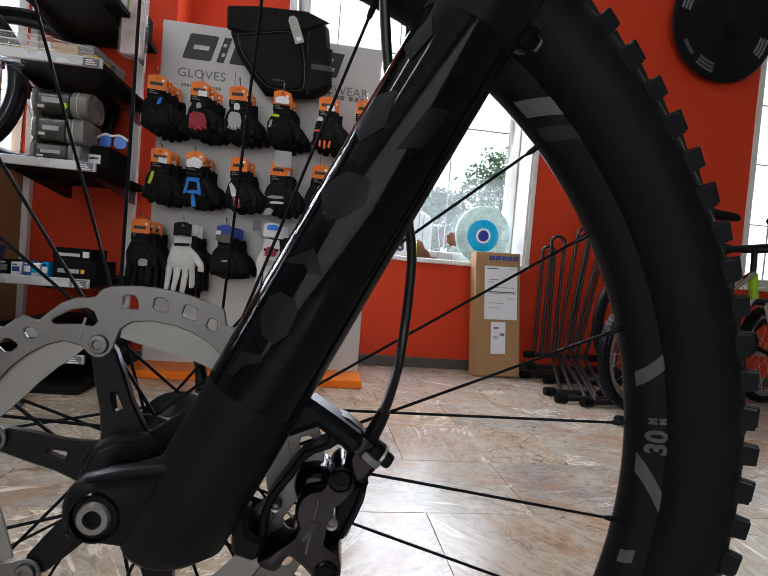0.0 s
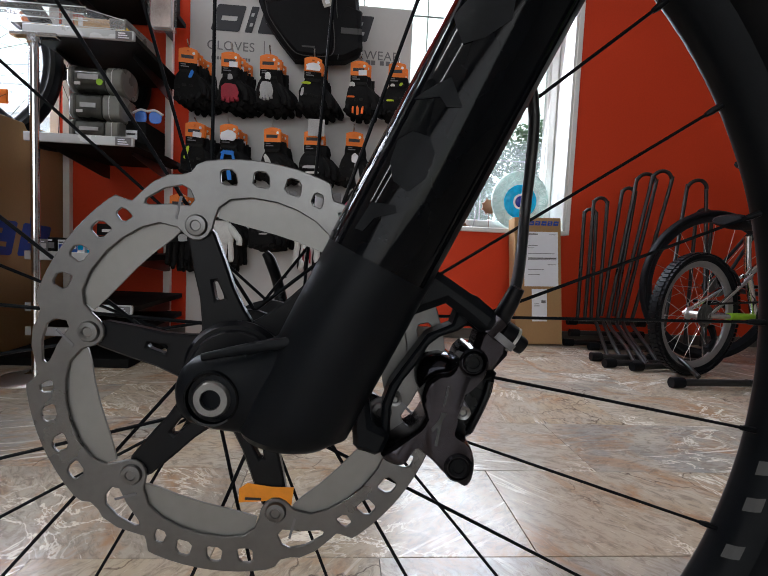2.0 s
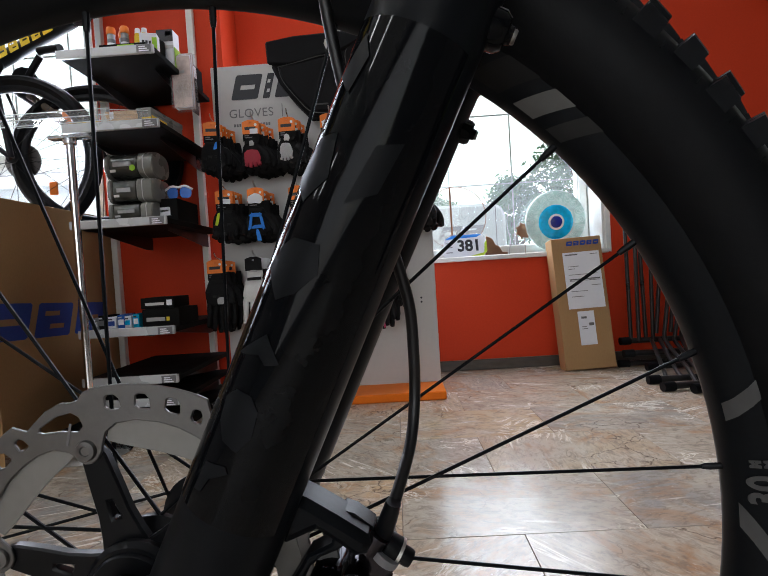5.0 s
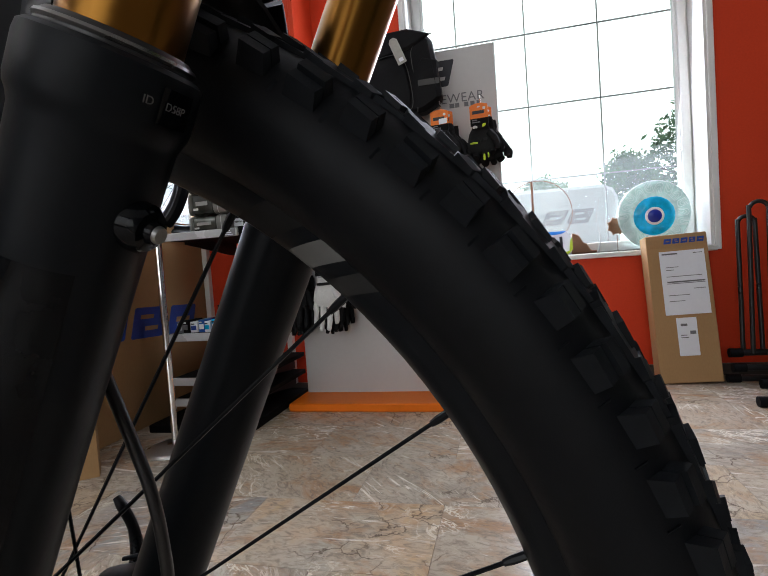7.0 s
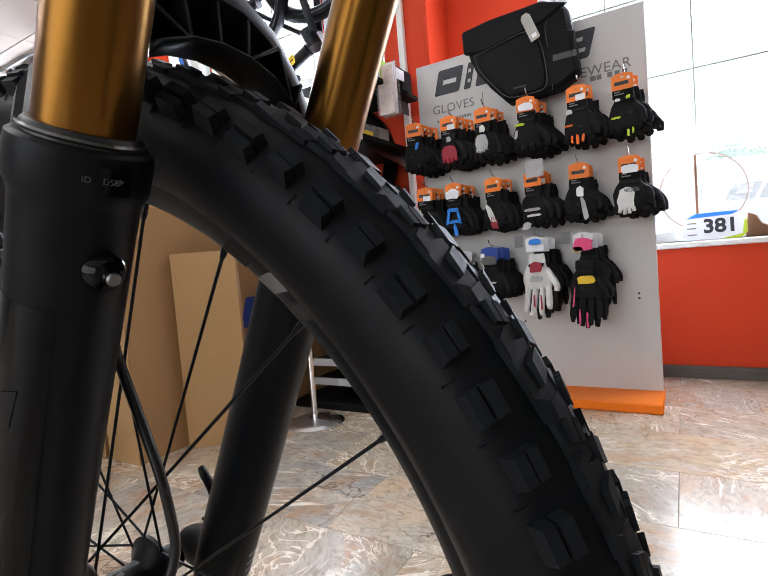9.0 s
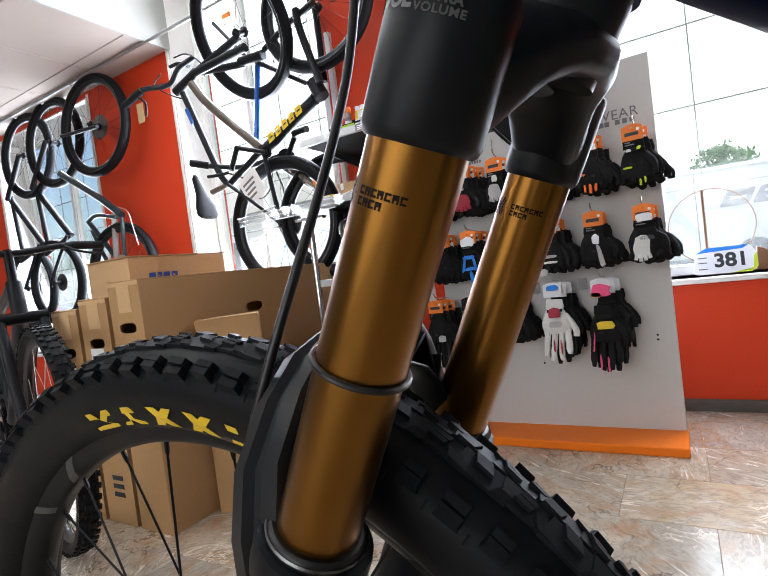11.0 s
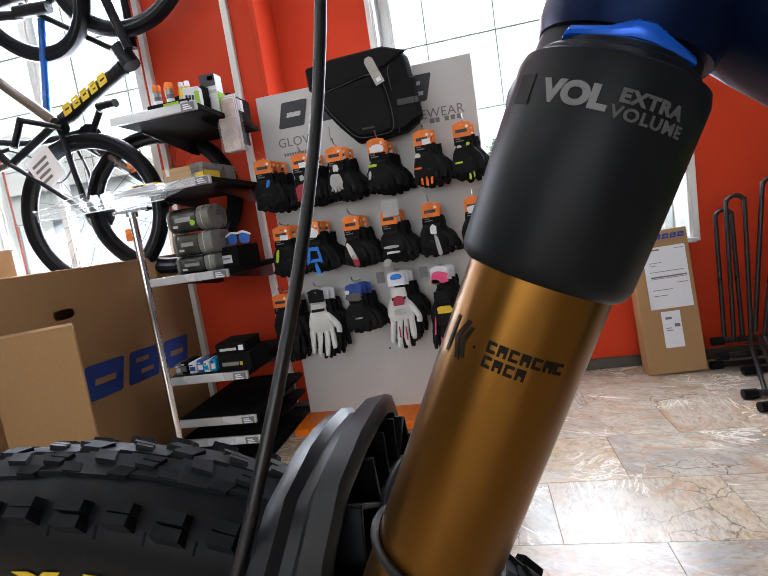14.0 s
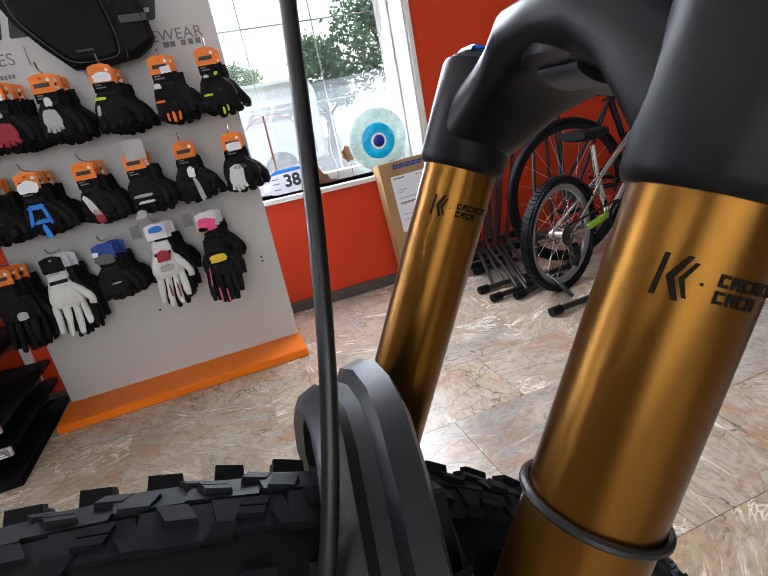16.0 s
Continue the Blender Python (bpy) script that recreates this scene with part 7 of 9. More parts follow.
def bike_wheel(root, c, axis, r, tyre_w=0.05, rim="bike_dark", hub="silver", spokes=20, spoke="silver", knobs=0, cassette=0.0, label=""):
    """Rim with tyre, hub and each spoke under it."""
    axis = Vector(axis).normalized()
    side = Vector((0, 0, 1)) if abs(axis.z) < 0.7 else Vector((1, 0, 0))
    m = frame_m(c, side.cross(axis), axis.cross(side.cross(axis)))
    rr, w = r - tyre_w * 0.72, tyre_w / 2
    rim_ob = wpart("wheel", lathe([(rr + 0.004, -w * 0.52), (rr - 0.012, -w * 0.5), (rr - 0.022, -w * 0.25), (rr - 0.024, 0), (rr - 0.022, w * 0.25), (rr - 0.012, w * 0.5), (rr + 0.004, w * 0.52)], 48, m, closed=True), M[rim], root, label=label)
    prof = [(rr + 0.001, -w * 0.55), (rr + tyre_w * 0.28, -w), (rr + tyre_w * 0.52, -w * 0.9), (r - 0.003, -w * 0.5), (r, 0), (r - 0.003, w * 0.5), (rr + tyre_w * 0.52, w * 0.9), (rr + tyre_w * 0.28, w), (rr + 0.001, w * 0.55)]
    tb = lathe(prof, 56, m)
    for k in range(knobs):
        a = 2 * math.pi * k / knobs
        for s, h, q in ((-0.82, -0.004, 0.5), (-0.28, 0.0, 0), (0.28, 0.0, 0), (0.82, -0.004, 0.5)):
            aa = a + q * 2 * math.pi / knobs
            kb = box(-0.0078, 0.0078, w * s - 0.006, w * s + 0.006, -0.003, 0.0028)
            e = Vector((math.cos(aa), math.sin(aa), 0))
            join(tb, kb, m @ frame_m(e * (r + h), (-e.y, e.x, 0), (0, 0, 1)))
    wpart("tyre", tb, M["rubber"], root, rim_ob)
    wpart("hub", lathe([(0, -0.05), (0.010, -0.05), (0.011, -0.034), (0.026, -0.033), (0.026, -0.028), (0.014, -0.024), (0.013, 0.022), (0.025, 0.027), (0.025, 0.032), (0.010, 0.034), (0.010, 0.05), (0, 0.05)], 18, m), M[hub], root, rim_ob)
    if cassette:
        cb = bmesh.new()
        for i in range(6):
            q = cassette * (1 - i * 0.13)
            lathe([(0.014, -0.036 - i * 0.004), (q, -0.036 - i * 0.004), (q, -0.038 - i * 0.004), (0.014, -0.038 - i * 0.004)], 24, m, cb, True)
        wpart("cassette", cb, M["steel"], root, rim_ob, "silver sprockets")
    for k in range(spokes):
        a = 2 * math.pi * k / spokes
        s = 1 if k % 2 else -1
        b = a + (0.42 if (k // 2) % 2 else -0.42)
        wpart("spoke", tube([m @ Vector((0.024 * math.cos(b), 0.024 * math.sin(b), s * 0.029)), m @ Vector(((rr - 0.022) * math.cos(a), (rr - 0.022) * math.sin(a), s * 0.004))], 0.0011, 5, 1), M[spoke], root, rim_ob)
    return rim_ob


def saddle_mesh(m, s=1.0):
    """A narrow-nosed saddle, nose along x."""
    sec = []
    for u, w, z, h in ((-0.12, 0.055, 0.012, 0.016), (-0.10, 0.072, 0.012, 0.024), (-0.05, 0.066, 0.004, 0.026), (0.02, 0.034, 0.0, 0.024), (0.08, 0.022, 0.0, 0.022), (0.13, 0.018, -0.003, 0.018), (0.145, 0.010, -0.008, 0.010)):
        sec.append([m @ p for p in oval((u * s, 0, z * s), (0, 1, 0), (0, 0, 1), w * s, h * s, 16, 2.4)])
    return loft(sec)


def plane_bike(root, base, d, wheel_r, wb, pts, tubes, frame_mat, wheels="both", bar=0.27, rim="bike_dark", spoke="silver", tyre_w=0.05, knobs=0, crank=True, hub="silver"):
    """A standing bicycle in its own plane: base under the rear hub, direction d, tubes between named points (forward, up, sideways)."""
    d = Vector((d[0], d[1], 0)).normalized()
    n = Vector((-d.y, d.x, 0))
    at = lambda p: Vector(base) + d * p[0] + Vector((0, 0, 1)) * p[1] + n * (p[2] if len(p) > 2 else 0)
    if wheels in ("both", "rear"):
        bike_wheel(root, at((0, wheel_r)), n, wheel_r, tyre_w, rim, hub, 20, spoke, knobs, 0.045)
    bike_wheel(root, at((wb, wheel_r)), n, wheel_r, tyre_w, rim, hub, 20, spoke, knobs)
    for name, a, b, r, mt in tubes:
        wpart(name, tube([at(pts[a] if isinstance(a, str) else a), at(pts[b] if isinstance(b, str) else b)], r, 12, 1), M[mt], root)
    if "saddle" in pts:
        wpart("saddle", saddle_mesh(frame_m(at(pts["saddle"]), d, n)), M["bag"], root, label="black saddle")
    if bar:
        u, v = pts["bar"]
        wpart("handlebar", tube([at((u - 0.04, v + 0.01, -bar)), at((u - 0.02, v + 0.01, -bar * 0.55)), at((u, v - 0.01, -0.05)), at((u, v - 0.01, 0.05)), at((u - 0.02, v + 0.01, bar * 0.55)), at((u - 0.04, v + 0.01, bar))], 0.0125, 10, 4), M["bike_dark"], root)
        for s in (-1, 1):
            wpart("grip", tube([at((u - 0.045, v + 0.01, s * (bar + 0.004))), at((u - 0.025, v + 0.01, s * (bar - 0.11)))], 0.0165, 12, 1), M["rubber"], root)
            wpart("brake_lever", tube([at((u + 0.01, v + 0.004, s * (bar - 0.14))), at((u + 0.04, v - 0.02, s * (bar - 0.10))), at((u + 0.03, v - 0.035, s * (bar - 0.02)))], 0.005, 8, 3), M["black_dull"], root)
    if crank:
        c = at((*pts["bb"], -0.055))
        wpart("chainring", lathe([(0.05, -0.002), (0.068, -0.002), (0.07, 0), (0.068, 0.002), (0.05, 0.002)], 32, frame_m(at((*pts["bb"], -0.045)), d, (0, 0, 1)), closed=True), M["black_dull"], root)
        for s in (-1, 1):
            e = at((pts["bb"][0] + s * 0.13, pts["bb"][1] - s * 0.05, -s * 0.065))
            wpart("crank_arm", tube([at((*pts["bb"], -s * 0.055)), e], [0.014, 0.010], 8, 1), M["black_dull"], root)
            wpart("pedal", box(-0.045, 0.045, -0.04, 0.04, -0.009, 0.009, 0.004, m=Matrix.Translation(e + n * -s * 0.05)), M["black_dull"], root)
    return at


# kid's bike beside the stands
kid = thing("bicycle", label="silver and lime kid's mountain bike parked by black stands", category="bicycle", m=pose(1.43, 1.85, 0))
KP = dict(rear=(0, 0.24, -0.05), rear2=(0, 0.24, 0.05), bb=(0.375, 0.225), lug=(0.30, 0.405), seat=(0.275, 0.56), saddle=(0.255, 0.605), head=(0.735, 0.62), headlow=(0.765, 0.50), bar=(0.73, 0.74), fork=(0.93, 0.24, -0.045), fork2=(0.93, 0.24, 0.045))
kid_at = plane_bike(kid, (1.43, 1.85, 0), (0.945, 0.327), 0.24, 0.93, KP, [
    ("seat_stay", "rear", (0.30, 0.40, -0.015), 0.0095, "chrome"), ("seat_stay", "rear2", (0.30, 0.40, 0.015), 0.0095, "chrome"),
    ("chain_stay", "rear", (0.125, 0.236, -0.047), 0.011, "chrome"), ("chain_stay_sleeve", (0.125, 0.236, -0.047), "bb", 0.014, "lime"), ("chain_stay", "rear2", "bb", 0.011, "chrome"),
    ("seat_tube", "bb", "lug", 0.016, "chrome"), ("seat_post", "lug", "seat", 0.0135, "chrome"), ("top_tube", "lug", "head", 0.016, "chrome"), ("down_tube", "bb", "headlow", 0.020, "chrome"),
    ("head_tube", "headlow", "head", 0.020, "lime"), ("stem", "head", "bar", 0.013, "bike_dark"), ("fork_leg", (0.765, 0.49, -0.045), "fork", 0.014, "chrome"), ("fork_leg", (0.765, 0.49, 0.045), "fork2", 0.014, "chrome"), ("fork_crown", (0.765, 0.49, -0.055), (0.765, 0.49, 0.055), 0.016, "bike_dark")],
    "chrome", bar=0.24, rim="wheel_grey", knobs=76, tyre_w=0.043)
wpart("quick_release", tube([kid_at((0.275, 0.415, -0.02)), kid_at((0.24, 0.43, -0.045)), kid_at((0.20, 0.40, -0.05))], 0.006, 8, 3), M["silver"], kid)
wpart("chain", tube([kid_at((0.0, 0.285, -0.047)), kid_at((0.375, 0.295, -0.047))], 0.0045, 6, 1), M["black_dull"], kid)
wpart("derailleur", tube([kid_at((0.005, 0.20, -0.06)), kid_at((0.03, 0.15, -0.06)), kid_at((0.0, 0.11, -0.055))], [0.014, 0.010, 0.016], 8, 2), M["black_dull"], kid)
wpart("brake_arm", tube([kid_at((0.19, 0.36, -0.04)), kid_at((0.155, 0.415, -0.03)), kid_at((0.14, 0.43, 0.03)), kid_at((0.19, 0.36, 0.04))], 0.006, 8, 3), M["black_dull"], kid)

# black bike behind it
dark = thing("bicycle", label="black bicycle with thin tyres parked along the red wall", category="bicycle", m=pose(1.70, 2.13, 0))
DP = dict(rear=(0, 0.34, -0.05), rear2=(0, 0.34, 0.05), bb=(0.43, 0.29), lug=(0.27, 0.72), seat=(0.24, 0.84), saddle=(0.22, 0.885), head=(0.83, 0.80), headlow=(0.86, 0.68), bar=(0.84, 0.92))
plane_bike(dark, (1.70, 2.13, 0), (1, 0.02), 0.34, 1.04, DP, [
    ("seat_stay", "rear", "lug", 0.008, "bike_dark"), ("seat_stay", "rear2", "lug", 0.008, "bike_dark"), ("chain_stay", "rear", "bb", 0.010, "bike_dark"), ("chain_stay", "rear2", "bb", 0.010, "bike_dark"),
    ("seat_tube", "bb", "lug", 0.016, "bike_dark"), ("seat_post", "lug", "seat", 0.0135, "bike_dark"), ("top_tube", "lug", "head", 0.017, "bike_dark"), ("down_tube", "bb", "headlow", 0.021, "bike_dark"),
    ("head_tube", "headlow", "head", 0.021, "bike_dark"), ("stem", "head", "bar", 0.014, "bike_dark"), ("fork_leg", (0.865, 0.67, -0.05), (1.04, 0.34, -0.05), 0.014, "bike_dark"), ("fork_leg", (0.865, 0.67, 0.05), (1.04, 0.34, 0.05), 0.014, "bike_dark")],
    "bike_dark", bar=0.26, tyre_w=0.042, rim="bike_dark")

# neighbour bike, its front wheel nearly edge-on
nb = thing("bicycle", label="dark mountain bike with a blue hub beside the cartons", category="bicycle", m=pose(-1.47, 0.86, 0))
NP = dict(bb=(-0.72, 0.34), lug=(-0.90, 0.74), seat=(-0.93, 0.92), saddle=(-0.95, 0.965), head=(-0.28, 0.90), headlow=(-0.24, 0.78), bar=(-0.30, 1.02))
plane_bike(nb, (-1.47 - 0.97 * 1.15, 0.86 + 0.25 * 1.15, 0), (0.97, -0.25), 0.37, 1.15, {k: (v[0] + 1.15, v[1]) for k, v in NP.items()}, [
    ("seat_stay", (0, 0.37, -0.06), (0.25, 0.72), 0.009, "bike_dark"), ("seat_stay", (0, 0.37, 0.06), (0.25, 0.72), 0.009, "bike_dark"), ("chain_stay", (0, 0.37, -0.06), "bb", 0.011, "bike_dark"), ("chain_stay", (0, 0.37, 0.06), "bb", 0.011, "bike_dark"),
    ("seat_tube", "bb", "lug", 0.018, "bike_dark"), ("seat_post", "lug", "seat", 0.015, "black_dull"), ("top_tube", "lug", "head", 0.020, "bike_dark"), ("down_tube", "bb", "headlow", 0.026, "bike_dark"), ("head_tube", "headlow", "head", 0.026, "bike_dark"),
    ("stem", "head", "bar", 0.016, "black_dull"), ("fork_leg", (0.925, 0.76, -0.065), (1.15, 0.37, -0.065), 0.018, "bike_dark"), ("fork_leg", (0.925, 0.76, 0.065), (1.15, 0.37, 0.065), 0.018, "bike_dark"), ("fork_crown", (0.92, 0.77, -0.08), (0.92, 0.77, 0.08), 0.022, "black_dull")],
    "bike_dark", bar=0.32, tyre_w=0.058, knobs=64, hub="blue_gem")

# ---- black bike stands stacked along the wall ----
def hoop(x, z, half, feet, y, foot_y):
    """An inverted U of bent tube: crown at (x, z), legs to the two feet."""
    (l, zl), (r, zr) = feet
    lx, rx, s = x - half, x + half, z - half
    lean = (x - (l + r) / 2) / (z - zl)
    arch = [(x + lean * half * math.sin(a) * 0.6 - half * math.cos(a), y, s + half * math.sin(a)) for a in [math.pi * k / 14 for k in range(15)]]
    left = [(l, foot_y, zl), (l + (lx - l) * 0.5, (y + foot_y) / 2, zl + (s - zl) * 0.5)]
    right = [(r + (rx - r) * 0.5, (y + foot_y) / 2, zr + (s - zr) * 0.5), (r, foot_y, zr)]
    return left + arch + right


def foot_bar(s, a, b, r=0.013):
    wpart("foot_bar", tube([a, b], r, 12, 1), M["black_paint"], s)
    u = (Vector(b) - Vector(a)).normalized()
    for p, sg in ((Vector(a), 1), (Vector(b), -1)):
        wpart("rubber_foot", tube([p - u * sg * 0.012, p + u * sg * 0.035], 0.0185, 12, 1), M["rubber"], s)


def bike_stand(hoops, struts, bars, label, at):
    s = thing("bike_stand", label=label, category="bike stand", group="bike stands by the wall", m=pose(*at, 0))
    for h in hoops:
        wpart("hoop", tube(hoop(*h), 0.0088, 10, 2), M["black_paint"], s)
    for p in struts:
        wpart("strut", tube(p, 0.0088, 10, 4), M["black_paint"], s)
    for a, b in bars:
        foot_bar(s, a, b)
    return s


bike_stand([(1.253, 0.684, 0.031, ((1.222, 0.13), (1.293, 0.13)), 2.415, 2.405), (1.291, 0.739, 0.035, ((1.250, 0.125), (1.316, 0.125)), 2.395, 2.385)],
           [[(1.31, 2.39, 0.125), (1.29, 2.33, 0.11), (1.22, 2.12, 0.045), (1.20, 2.06, 0.022)], [(1.35, 2.39, 0.125), (1.33, 2.33, 0.11), (1.27, 2.12, 0.045), (1.26, 2.06, 0.022)]],
           [((1.18, 2.40, 0.125), (1.56, 2.40, 0.125)), ((1.135, 2.055, 0.019), (1.42, 2.055, 0.019)), ((1.17, 2.40, 0.019), (1.50, 2.40, 0.019))], "black tubular bike stand with tall narrow hoops", (1.25, 2.35))
bike_stand([(1.418, 0.791, 0.034, ((1.322, 0.16), (1.388, 0.16)), 2.375, 2.365), (1.490, 0.861, 0.050, ((1.348, 0.155), (1.425, 0.155)), 2.355, 2.345)],
           [[(1.348, 2.345, 0.160), (1.346, 2.335, 0.135), (1.325, 2.25, 0.105), (1.285, 2.06, 0.060), (1.259, 1.955, 0.024)], [(1.425, 2.345, 0.160), (1.420, 2.335, 0.135), (1.392, 2.25, 0.105), (1.336, 2.06, 0.060), (1.311, 1.955, 0.024)]],
           [((1.17, 2.345, 0.075), (1.52, 2.345, 0.075)), ((1.128, 1.93, 0.019), (1.40, 1.965, 0.019))], "black tubular bike stand leaning in the stack", (1.40, 2.30))
bike_stand([(1.556, 0.876, 0.050, ((1.385, 0.150), (1.459, 0.155)), 2.335, 2.325)],
           [[(1.459, 2.325, 0.155), (1.456, 2.315, 0.130), (1.430, 2.22, 0.100), (1.385, 2.05, 0.055), (1.362, 1.96, 0.024)], [(1.385, 2.325, 0.150), (1.380, 2.315, 0.125), (1.350, 2.20, 0.098), (1.295, 1.99, 0.050), (1.275, 1.90, 0.024)]],
           [((1.215, 1.88, 0.019), (1.47, 1.925, 0.019)), ((1.25, 2.30, 0.019), (1.56, 2.30, 0.019))], "black tubular bike stand with a wide bent hoop", (1.45, 2.20))
bike_stand([(1.712, 0.836, 0.050, ((1.395, 0.03), (1.60, 0.03)), 2.30, 2.00), (1.800, 0.705, 0.042, ((1.745, 0.03), (1.83, 0.03)), 2.35, 2.33)],
           [[(1.395, 2.00, 0.028), (1.36, 1.88, 0.075), (1.35, 1.78, 0.060), (1.352, 1.70, 0.026)]],
           [((1.216, 1.64, 0.019), (1.62, 1.665, 0.019)), ((1.40, 2.00, 0.019), (1.62, 2.02, 0.019))], "black tubular bike stand standing out from the stack", (1.60, 2.05))

# ---- shelf unit on the pier ----
shelf = thing("shelf_unit", label="black wall shelves with silver price rails on white uprights", category="shelf", m=pose(-0.89, 2.29, 0))
for x in (-1.15, -0.73):
    wpart("upright", box(x - 0.014, x + 0.014, 2.270, 2.300, 0.05, 2.05, 0.002), M["white"], shelf, label="white slotted upright")
BOARDS = (1.355, 1.100, 0.763, 0.378, 0.206, 0.125)
for z in BOARDS:
    bd = wpart("board", box(-1.00, -0.66, 1.752, 2.268, z - 0.020, z, 0.002), M["shelf"], shelf)
    wpart("price_rail", box(-1.002, -0.658, 1.737, 1.7505, z - 0.026, z + 0.004, 0.002), M["shelf_edge"], shelf, bd, "silver price rail")
    wpart("price_tag", box(-0.715, -0.664, 1.7345, 1.7362, z - 0.025, z + 0.001, 0.0004), M["ink_mid"], shelf, bd, "dark price tag")
    for i in range(3):
        wpart("tag_line", box(-0.706, -0.672 - 0.006 * i, 1.7330, 1.7341, z - 0.022 + i * 0.007, z - 0.0185 + i * 0.007), M["paper"], shelf, bd)
    for x in (-0.985, -0.73):
        wpart("bracket", plate([(0, 0), (0.40, 0), (0.40, -0.012), (0.06, -0.055), (0, -0.055)][::-1], 0.003, frame_m((x + 0.0165, 2.2695, z - 0.021), (0, -1, 0), (0, 0, 1))), M["black_paint"], shelf, bd)
wpart("plinth", box(-1.10, -0.66, 1.72, 2.295, 0.0, 0.030, 0.003), M["shelf"], shelf)


def goods(name, label, category, pieces, base):
    """A packed article: its first piece is the body, the rest are its parts."""
    g = thing(name, label=label, category=category, group="goods on the shelf", m=pose(*base))
    for pn, bm, mt in pieces:
        wpart(pn, bm, M[mt], g)
    return g


def boxed(name, label, span, z, h, body, prints=(), lid=None, turn=0.0, category="box"):
    """A carton on a shelf; prints are (name, face, u0, u1, v0, v1, paint) in shares of its front or right face."""
    x0, x1, y0, y1 = span
    cx, cy = (x0 + x1) / 2, (y0 + y1) / 2
    m = pose(cx, cy, z, 0, 0, turn)
    w, d = (x1 - x0) / 2, (y1 - y0) / 2
    pieces = [("box_body", box(-w, w, -d, d, 0.0, h, 0.0015, m=m), body)]
    if lid:
        pieces.append(("lid", box(-w - 0.0018, w + 0.0018, -d - 0.0018, d + 0.0018, h * 0.72, h + 0.0015, 0.0012, m=m), lid))
    for pn, face, u0, u1, v0, v1, paint in prints:
        if face == "front":
            pieces.append((pn, box(-w + 2 * w * u0, -w + 2 * w * u1, -d - 0.0034, -d - 0.0020, h * v0, h * v1, m=m), paint))
        else:
            pieces.append((pn, box(w + 0.0020, w + 0.0034, -d + 2 * d * u0, -d + 2 * d * u1, h * v0, h * v1, m=m), paint))
    return goods(name, label, category, pieces, (cx, cy, z))


TOP, SECOND, THIRD, FOURTH = (b + 0.001 for b in BOARDS[:4])
tray_of_gels = thing("display_tray", label="open black card tray of small tubes on the top shelf", category="tray", group="goods on the shelf", m=pose(-0.80, 1.85, TOP))
wpart("tray_floor", box(-0.865, -0.700, 1.775, 1.930, TOP, TOP + 0.003), M["shelf"], tray_of_gels)
wpart("tray_front", box(-0.865, -0.700, 1.772, 1.775, TOP, TOP + 0.026), M["shelf"], tray_of_gels)
wpart("tray_back", plate([(-0.865, 0), (-0.700, 0), (-0.700, 0.095), (-0.72, 0.110), (-0.845, 0.088), (-0.865, 0.07)], 0.003, frame_m((0, 1.933, TOP), (1, 0, 0), (0, 0, 1))), M["shelf"], tray_of_gels)
wpart("lime_strip", box(-0.800, -0.740, 1.7700, 1.7715, TOP + 0.004, TOP + 0.022), M["lime"], tray_of_gels)
wpart("print_bar", box(-0.735, -0.705, 1.7700, 1.7715, TOP + 0.006, TOP + 0.018), M["panel"], tray_of_gels)
for i, x in enumerate((-0.842, -0.816, -0.792)):
    y = 1.815 + 0.035 * (i % 2)
    z = TOP + 0.0035
    goods("drink_tube", "small clear tube with an orange cap", "tube", [("tube_body", lathe([(0, 0), (0.0125, 0), (0.0135, 0.004), (0.0135, 0.076), (0, 0.076)], 16, Matrix.Translation((x, y, z))), "wheel_grey"), ("cap", lathe([(0, 0.076), (0.0155, 0.076), (0.0160, 0.094), (0.0135, 0.101), (0, 0.102)], 16, Matrix.Translation((x, y, z))), "orange"), ("sleeve", lathe([(0.0139, 0.016), (0.0139, 0.058)], 16, Matrix.Translation((x, y, z))), "ink_mid"), ("sleeve_band", lathe([(0.0142, 0.028), (0.0142, 0.044)], 16, Matrix.Translation((x, y, z))), "paper")], (x, y, z))
for i, x in enumerate((-0.752, -0.728)):
    z = TOP + 0.0035
    goods("spray_can", "small yellow and white can", "can", [("can_body", lathe([(0, 0), (0.012, 0), (0.013, 0.004), (0.013, 0.070), (0.010, 0.080), (0, 0.080)], 18, Matrix.Translation((x, 1.83, z))), "yellow"), ("lid", lathe([(0.0, 0.100), (0.009, 0.098), (0.0105, 0.080), (0, 0.080)], 16, Matrix.Translation((x, 1.83, z))), "paper"), ("band", lathe([(0.0134, 0.02), (0.0134, 0.045)], 18, Matrix.Translation((x, 1.83, z))), "panel")], (x, 1.83, z))
boxed("pump_box", "white carton with a black head and lime side", (-0.735, -0.672, 1.945, 2.00), TOP, 0.150, "paper", [("black_head", "front", 0.0, 1.0, 0.70, 1.0, "ink"), ("white_patch", "front", 0.55, 0.9, 0.84, 0.95, "paper"), ("stripe", "front", 0.0, 1.0, 0.52, 0.60, "panel"), ("lime_side", "right", 0.0, 1.0, 0.0, 0.55, "lime")])
